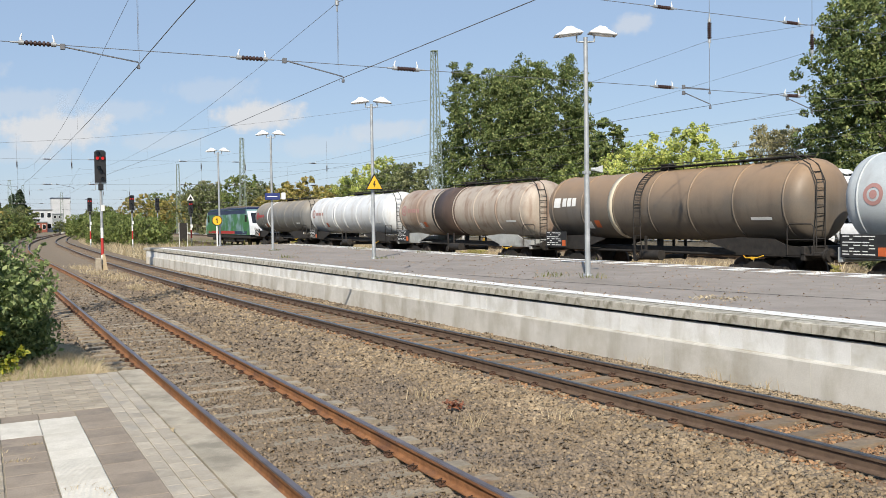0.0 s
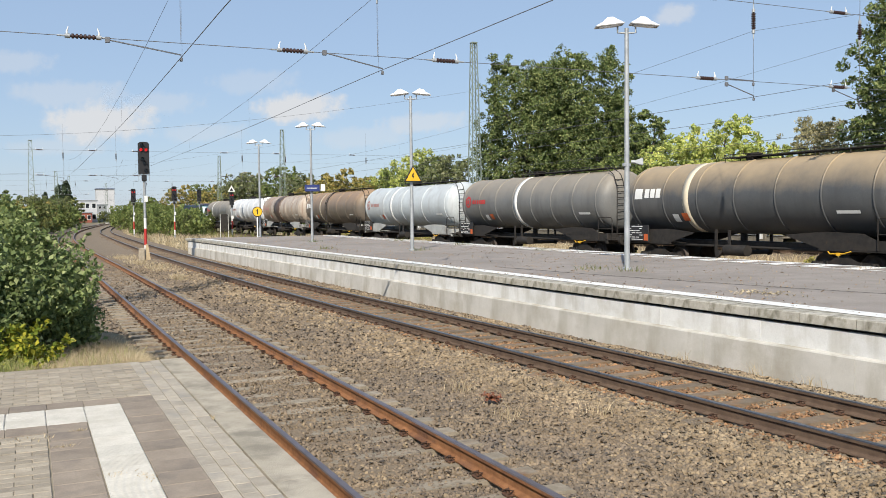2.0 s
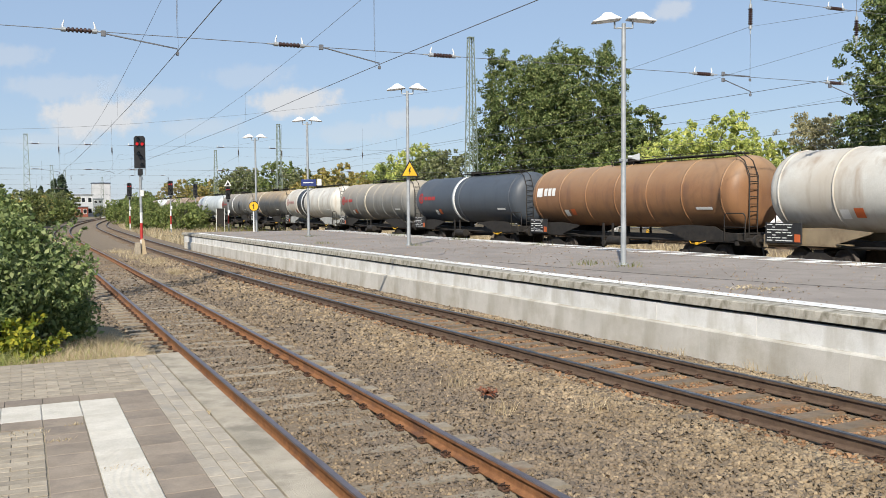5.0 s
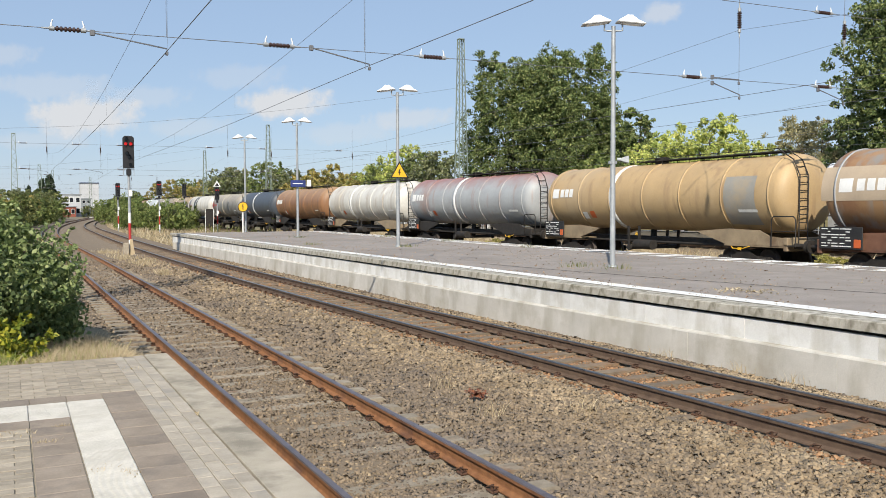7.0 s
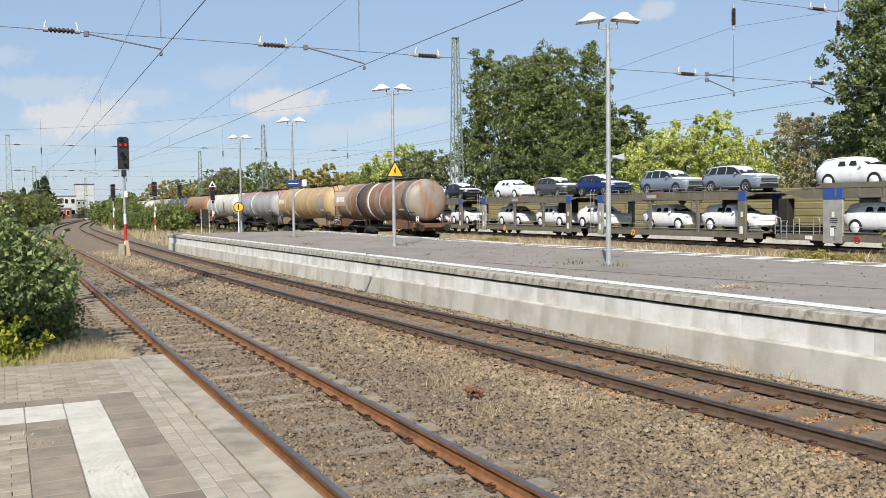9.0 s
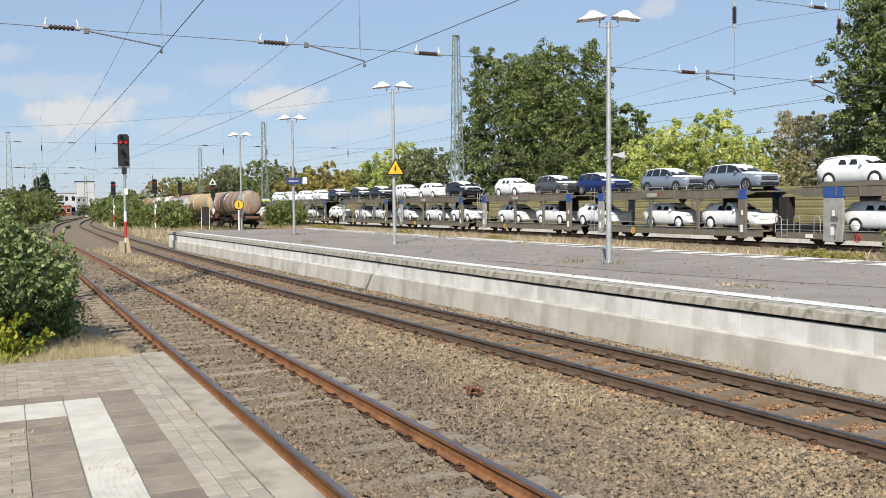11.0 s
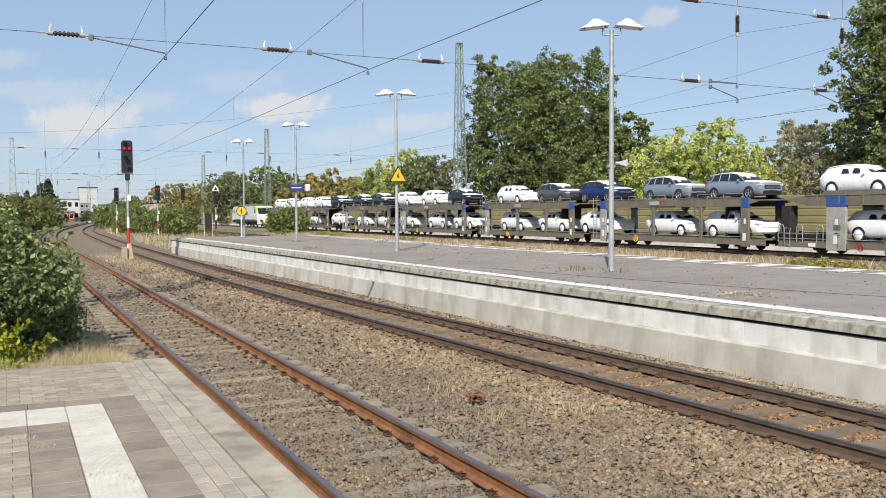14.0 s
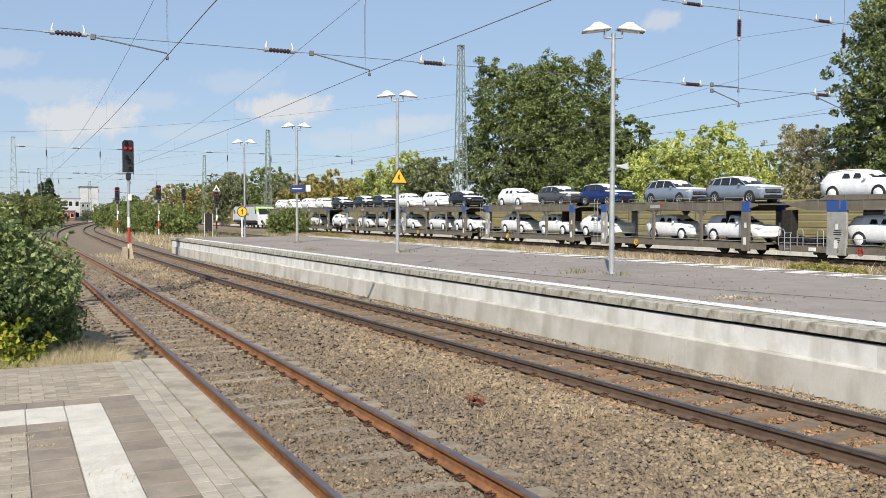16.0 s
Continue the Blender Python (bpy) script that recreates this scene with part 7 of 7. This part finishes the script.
# ---- clouds in the distance ----
def cloud_material(name, seed, power):
    mt = bpy.data.materials.new(name)
    mt.use_nodes = True
    nd, ln = mt.node_tree.nodes, mt.node_tree.links
    nd.remove(nd["Principled BSDF"])
    co = nd.new("ShaderNodeTexCoord").outputs["Object"]
    mp = nd.new("ShaderNodeMapping")
    mp.inputs["Scale"].default_value, mp.inputs["Location"].default_value = (1.0, 1.0, 1.0), (seed * 3.7, 0, seed)
    ln.new(co, mp.inputs["Vector"])
    nz = nd.new("ShaderNodeTexNoise")
    nz.inputs["Scale"].default_value, nz.inputs["Detail"].default_value, nz.inputs["Roughness"].default_value = 0.011, 8.0, 0.62
    ln.new(mp.outputs[0], nz.inputs["Vector"])
    uv = nd.new("ShaderNodeVectorMath")
    uv.operation = "LENGTH"
    ge = nd.new("ShaderNodeTexCoord")
    sb = nd.new("ShaderNodeVectorMath")
    sb.operation = "MULTIPLY_ADD"
    sb.inputs[1].default_value, sb.inputs[2].default_value = (2, 0, 2), (-1, 0, -0.85)
    ln.new(ge.outputs["Generated"], sb.inputs[0])
    ln.new(sb.outputs[0], uv.inputs[0])
    ad = nd.new("ShaderNodeMath")
    ad.operation = "MULTIPLY_ADD"
    ad.inputs[1].default_value, ad.inputs[2].default_value = -0.62, 0.22
    ln.new(uv.outputs["Value"], ad.inputs[0])
    sm = nd.new("ShaderNodeMath")
    sm.operation = "ADD"
    ln.new(ad.outputs[0], sm.inputs[0])
    ln.new(nz.outputs["Fac"], sm.inputs[1])
    mr = nd.new("ShaderNodeMapRange")
    mr.interpolation_type = "SMOOTHSTEP"
    mr.inputs["From Min"].default_value, mr.inputs["From Max"].default_value, mr.inputs["To Max"].default_value = 0.22, 0.50, power
    ln.new(sm.outputs[0], mr.inputs["Value"])
    em = nd.new("ShaderNodeEmission")
    em.inputs["Color"].default_value, em.inputs["Strength"].default_value = (0.95, 0.97, 1.0, 1), 0.62
    tr = nd.new("ShaderNodeBsdfTransparent")
    mx = nd.new("ShaderNodeMixShader")
    ln.new(mr.outputs[0], mx.inputs[0])
    ln.new(tr.outputs[0], mx.inputs[1])
    ln.new(em.outputs[0], mx.inputs[2])
    ln.new(mx.outputs[0], nd["Material Output"].inputs["Surface"])
    return mt


CLOUDS = [(3.9, 5.9, 150, 62, 0.95), (2.2, 7.4, 160, 40, 0.35), (7.5, 7.0, 110, 36, 0.3), (15.7, 6.9, 130, 50, 0.95), (13.0, 8.4, 120, 40, 0.25), (23.5, 5.9, 130, 34, 0.5), (9.8, 5.2, 120, 30, 0.3),
          (19.5, 5.0, 140, 36, 0.3), (39.3, 12.0, 60, 36, 0.55), (-0.5, 9.0, 90, 36, 0.35), (30.5, 8.5, 120, 40, 0.2), (1.5, 4.2, 150, 26, 0.3)]
for i, (az, el, w, h, pw) in enumerate(CLOUDS):
    R_ = 2600.0
    c = Vector((math.sin(radians(az)) * R_, math.cos(radians(az)) * R_, math.tan(radians(el)) * R_))
    w, h = w * 1.35, h * 1.3
    g = Geo().add([(-w, 0, -h), (w, 0, -h), (w, 0, h), (-w, 0, h)], [(0, 1, 2, 3)])
    ob = part("backdrop", g, cloud_material("cloud_white", i + 1, pw))
    ob.matrix_basis = pose(c.x, c.y, c.z, 0, 0, -az)
    ob.visible_shadow = False
    tagged(ob, "thin white cloud low in the sky", "cloud", kind="structure")


# ---- island platform wall, piece by piece ----
def heading(pts, y):
    return -math.degrees(math.atan(spline(pts, y + 0.5) - spline(pts, y - 0.5)))


cop = Geo().plate([(0.0, -0.15), (0.0, -0.015), (0.015, 0.0), (0.43, 0.0), (0.43, -0.10), (0.10, -0.10), (0.10, -0.15)], "y", -0.494, 0.494).mesh("coping_slab", [M_coping])
upper = Geo().box(0.05, 0.30, -1.199, 1.199, 0.20, 0.598, 0.002).mesh("wall_panel", [M_wall_up])
lower = Geo().plate([(-0.03, -0.6), (-0.03, 0.235), (-0.015, 0.255), (0.06, 0.275), (0.35, 0.275), (0.35, -0.6)], "y", -1.4995, 1.4995).mesh("wall_base", [M_wall_low])
# core behind the panels, near-black to paint the shadow line below the coping
core = Geo().sweep([(0.14, -0.5), (0.44, -0.5), (0.44, 0.68), (0.14, 0.68)], [(spline(EDGE, y), y, 0) for y in range(-30, 62, 4)])
part("wall_core", core, M_dark, island)
for k in range(92):
    y = -29.5 + k
    if y < 61.8:
        slab("coping_slab", cop, spline(EDGE, y) + jig(0.003), y, PZ + jig(0.002), island, heading(EDGE, y))
for k in range(38):
    y = -28.8 + 2.4 * k
    if y < 61:
        slab("wall_panel", upper, spline(EDGE, y) + jig(0.0015), y, 0, island, heading(EDGE, y))
for k in range(30):
    y = -28.5 + 3.0 * k
    if y < 60.5:
        slab("wall_base", lower, spline(EDGE, y) - 0.001 * (k % 2), y, 0, island, heading(EDGE, y))
part("wall_end", Geo().box(9.72, 20.0, 61.5, 61.8, -0.5, PZ - 0.01, 0.01), M_wall_low, island)

# ---- near platform paving, piece by piece ----
part("paving", Geo().box(-14, 1.24, -16, 4.4, PZ - 0.07, PZ - 0.003).box(-14, -0.62, 4.4, 10.1, PZ - 0.07, PZ - 0.003), M_paver, near)
kerb_m = Geo().plate([(1.274, -0.16), (1.274, -0.003), (1.277, 0.0), (1.513, 0.0), (1.525, -0.012), (1.525, -0.16)], "y", -0.4985, 0.4985).mesh("kerb_stone", [M_kerb])
for k in range(26):
    slab("kerb_stone", kerb_m, 0, 9.66 - k, PZ + jig(0.0006), near)
small = slab_mesh("paver", 0.099, 0.196, 0.06, M_paver_grey)
for i in range(3):
    for k in range(30):
        slab("paver", small, 1.0 + 0.1045 * i, 10.02 - 0.2 * k - 0.1 * (i % 2), PZ + jig(0.002), near, jig(0.4), jig(0.3))
brown = slab_mesh("brown_slab", 0.276, 0.276, 0.06, M_brown_slab)
for k in range(15):
    slab("brown_slab", brown, 0.81, 8.05 - 0.281 * k, PZ + jig(0.0015), near)
for k in range(1, 6):
    slab("brown_slab", brown, 0.81 - 0.281 * k, 8.055, PZ + jig(0.0015), near)
for k in range(11):
    slab("brown_slab", brown, 0.235, 7.22 - 0.281 * k, PZ + jig(0.0015), near)
for k in range(1, 4):
    slab("brown_slab", brown, 0.235 - 0.281 * k, 7.22, PZ + jig(0.0015), near)
guide = slab_mesh("guide_slab", 0.286, 0.286, 0.06, M_tactile, 0.003, 14)
for k in range(13):
    slab("guide_slab", guide, 0.525, 7.775 - 0.2885 * k, PZ + 0.001, near, 0)
for k in range(1, 5):
    for j in range(2):
        slab("guide_slab", guide, 0.525 - 0.2885 * k, 7.775 - 0.2885 * j, PZ + 0.001, near)
block = slab_mesh("paver", 0.194, 0.094, 0.06, M_paver)
for j in range(19):
    for i in range(8):
        slab("paver", block, 0.852 - 0.2 * i - 0.1 * (j % 2), 8.25 + 0.1 * j, PZ + jig(0.0025), near, jig(0.5), jig(0.4))
half_block = slab_mesh("paver", 0.094, 0.094, 0.06, M_paver)
for j in range(1, 19, 2):
    slab("paver", half_block, 0.902, 8.25 + 0.1 * j, PZ + jig(0.0025), near, jig(0.5))
for j in range(1, 26, 2):
    slab("paver", half_block, 0.04, 7.02 - 0.1 * j, PZ + jig(0.0025), near, jig(0.5))
for j in range(26):
    for i in range(4):
        slab("paver", block, -0.01 - 0.2 * i - 0.1 * (j % 2), 7.02 - 0.1 * j, PZ + jig(0.0025), near, jig(0.5), jig(0.4))
pts = []
for k in range(420):
    c = [(-0.02 + rng.normal() * 0.1, 6.9 + rng.normal() * 0.08), (0.62 + rng.normal() * 0.03, 5.6 + rng.normal() * 0.05), (0.3 + rng.normal() * 0.03, 7.05), (0.45 + rng.normal() * 0.05, 5.75 + rng.normal() * 0.04),
         (1.26, 7.0 + rng.normal() * 0.03), (1.05 + rng.normal() * 0.04, 9.3 + rng.normal() * 0.05), (0.16 + rng.normal() * 0.05, 6.62 + rng.normal() * 0.02)][k % 7]
    pts.append((c[0], c[1], PZ - 0.01))
tagged(part("weeds", blades("weeds", pts, 0.03, 0.003, [M_straw], 12), M_straw), "dry weeds in the joints of the paving", "weeds", kind="stuff")


# ---- loose ballast stones ----
def stones(name, spots_, sizes, mat, seed):
    r = np.random.default_rng(seed)
    p, s = np.asarray(spots_, float), np.asarray(sizes, float)
    n = len(p)
    cube = np.array([(x, y, z) for z in (-1, 1) for y in (-1, 1) for x in (-1, 1)], float)
    v = cube[None] * (0.55 + 0.55 * r.random((n, 8, 3)))
    v[:, 4:, :2] *= (0.6 + 0.35 * r.random((n, 1, 2)))
    v[:, :, 2] *= 0.75
    v *= (s[:, None] * (0.65 + 0.7 * r.random((n, 3))))[:, None, :] * 0.5
    a = r.random((n, 3)) * 2 * math.pi
    a[:, :2] *= 0.25
    for k, (i, j) in enumerate(((1, 2), (0, 2), (0, 1))):
        c_, s_ = np.cos(a[:, k])[:, None], np.sin(a[:, k])[:, None]
        vi, vj = v[:, :, i] * c_ - v[:, :, j] * s_, v[:, :, i] * s_ + v[:, :, j] * c_
        v[:, :, i], v[:, :, j] = vi, vj
    v += p[:, None, :]
    f = np.array([(4, 5, 7, 6), (0, 1, 5, 4), (2, 6, 7, 3), (0, 4, 6, 2), (1, 3, 7, 5)])
    return flat_mesh(name, v.reshape(-1, 3), (np.arange(n)[:, None, None] * 8 + f[None]).reshape(-1, 4), [mat])


def scatter(count, y0, y1, size, tan, power=1.0):
    out, sz = [], []
    while len(out) < count:
        y = y0 + (y1 - y0) * rng.random() ** power
        x = rng.uniform(1.62, min(1.4 * y + 0.8, spline(EDGE, y) - 0.08))
        d1, d2 = abs(x - spline(LINE_1, y)), abs(x - spline(LINE_2, y))
        if min(abs(d1 - 0.75), abs(d2 - 0.75)) < 0.09:
            continue
        lean = min(1.0, max(0.0, (2.4 - d2 + 1.1 * noise.noise((x * 0.5, y * 0.35, 11.0))) / 0.8))
        rusty = rng.random() < (0.85 if d2 < 0.70 else 0.4 if d2 < 1.1 else 0.0)
        if rusty != (tan == 2) or (not rusty and (rng.random() < 0.08 + 0.8 * lean) != tan):
            continue
        inside = d1 < 1.32 or d2 < 1.32
        near_1 = abs((y - 19.915 + 0.3073) % 0.6147 - 0.3073) < 0.15
        near_2 = abs((y - 9.116 + 0.2965) % 0.593 - 0.2965) < 0.165
        if ((d1 < 1.32 and near_1) or (d2 < 1.32 and near_2)) and rng.random() > (0.55 if d1 < 1.32 else 0.8 if d2 > 0.88 else 0.3):
            continue
        z = bed_height(x, y) + (0.002 if d1 < 1.32 else -0.006 if inside else 0.0)
        out.append((x, y, z + rng.random() * 0.012 - 0.004))
        sz.append(size * (0.55 + 0.75 * rng.random()) * (0.8 if d1 < 0.8 else 1.0))
    return out, sz


for tan, mat, lab, q in ((False, M_stone, "grey-brown crushed ballast stones", 0.9), (True, M_stone_tan, "tan crushed ballast stones", 0.52), (2, M_stone_rust, "rust-stained ballast stones between the rails", 0.22)):
    a, b = scatter(int(33000 * q), 4.5, 15, 0.046, tan, 1.35)
    c, d = scatter(int(9000 * q), 15, 28, 0.062, tan, 1.3)
    e, f_ = scatter(int(5000 * q), 28, 50, 0.085, tan, 1.2)
    tagged(part("ballast_stones", stones("ballast_stones", a + c + e, b + d + f_, mat, 3 + tan), mat), lab, "ballast", kind="stuff")
pts = []
for k in range(260):
    c = [(5.75, 11.9), (6.6, 9.5), (10.25, 12.4), (10.36, 10.7), (10.36, 9.6), (5.5, 10.0)][k % 6]
    x, y = c[0] + rng.normal() * 0.1, c[1] + rng.normal() * 0.14
    pts.append((x, y, -0.27))
tagged(part("weeds", blades("weeds", pts, 0.22, 0.0035, [M_straw], 13), M_straw), "thin dry weeds in the ballast", "weeds", kind="stuff")
pts = []
for k in range(5200):
    y = 8 + 54 * rng.random()
    a, b = spline(EDGE, y), spline(FAR, y)
    q = k % 4
    x = a + 0.44 + abs(rng.normal()) * 0.25 if q == 0 else b - 0.5 - abs(rng.normal()) * 0.6 if q < 3 else rng.uniform(a + 1, b - 1)
    if noise.noise((x * 0.9, y * 0.5, 3.0)) > (0.12 if q < 3 else 0.32):
        pts.append((x, y, PZ - 0.006))
tagged(part("weeds", blades("weeds", pts, 0.07, 0.006, [M_straw], 21), M_straw), "sparse dry weeds on the platform asphalt", "weeds", kind="stuff")
pts = [(c[0] + rng.normal() * 0.22, c[1] + rng.normal() * 0.22, PZ - 0.006) for c in [(18.7, 38.3), (18.6, 46.0), (18.75, 31.0), (14.3, 47.9), (14.6, 33.9), (14.1, 18.9), (13.6, 20.1), (11.9, 38.0)] for k in range(60)]
tagged(part("weeds", blades("weeds", pts, 0.15, 0.006, [M_weed], 22), M_weed), "small green weed tufts on the platform", "weeds", kind="stuff")


# ---- fallen leaves and litter ----
def litter(name, spots_, size, mat, label, seed):
    r = np.random.default_rng(seed)
    p = np.asarray(spots_, float)
    n_ = len(p)
    a = r.random(n_) * 6.283
    u = np.stack([np.cos(a), np.sin(a), r.normal(size=n_) * 0.25], 1) * size * (0.5 + r.random((n_, 1)))
    v = np.stack([-np.sin(a), np.cos(a), r.normal(size=n_) * 0.35], 1) * size * 0.6 * (0.5 + r.random((n_, 1)))
    up = np.array([0, 0, size * 0.5])
    verts = np.stack([p - u, p + v * 0.6 + up, p + u, p - v * 0.6 + up], 1).reshape(-1, 3)
    return tagged(part(name, flat_mesh(name, verts, np.arange(4 * n_).reshape(-1, 4), [mat]), mat), label, "leaves", kind="stuff")


M_litter = foliage("fallen_leaf", (0.23, 0.135, 0.07), (0.36, 0.225, 0.115), (0.48, 0.335, 0.19), 0.1)
pts = []
while len(pts) < 6000:
    y = 9 + 52 * rng.random()
    a, b = spline(EDGE, y) + 0.5, spline(FAR, y) - 0.3
    x = a + (b - a) * rng.random()
    if rng.random() < 0.15 + 1.2 * max(0.0, noise.noise((x * 0.7, y * 0.35, 8.0))) + 0.5 * (x > b - 1.4) + 0.3 * (x < a + 0.8):
        pts.append((x, y, PZ + 0.006))
litter("fallen_leaves", pts, 0.028, M_litter, "brown fallen leaves strewn on the island platform", 31)
pts = [(12.35 + rng.normal() * 0.3, 12.67 + rng.normal() * 0.35, PZ + 0.006) for k in range(120)]
litter("fallen_leaves", pts, 0.04, M_straw, "small heap of straw on the platform", 32)
pts = [(5.71 + rng.normal() * 0.07, 10.83 + rng.normal() * 0.05, -0.22 + rng.random() * 0.09) for k in range(60)]
litter("fallen_leaves", pts, 0.05, foliage("red_leaf", (0.16, 0.055, 0.03), (0.28, 0.11, 0.06), (0.36, 0.17, 0.09), 0.1), "small tuft of reddish dead leaves in the ballast", 33)


# ---- what moves ----
def on_line(s, reach):
    """The pose of a vehicle whose bogies stand at s - reach and s + reach on the goods line."""
    xa, xb = spline(LINE_4, s - reach), spline(LINE_4, s + reach)
    return pose((xa + xb) / 2, s, 0, 0, 0, -math.degrees(math.atan2(xb - xa, 2 * reach)))


def motions():
    for wagon, s0, reach in WAGONS:
        rows = []
        for k in range(33):
            t = 0.5 * k
            rows.append((t, on_line(s0 + 22.737 * t + 0.0318 * t * t, reach)))
        walk(wagon, rows)


motions()
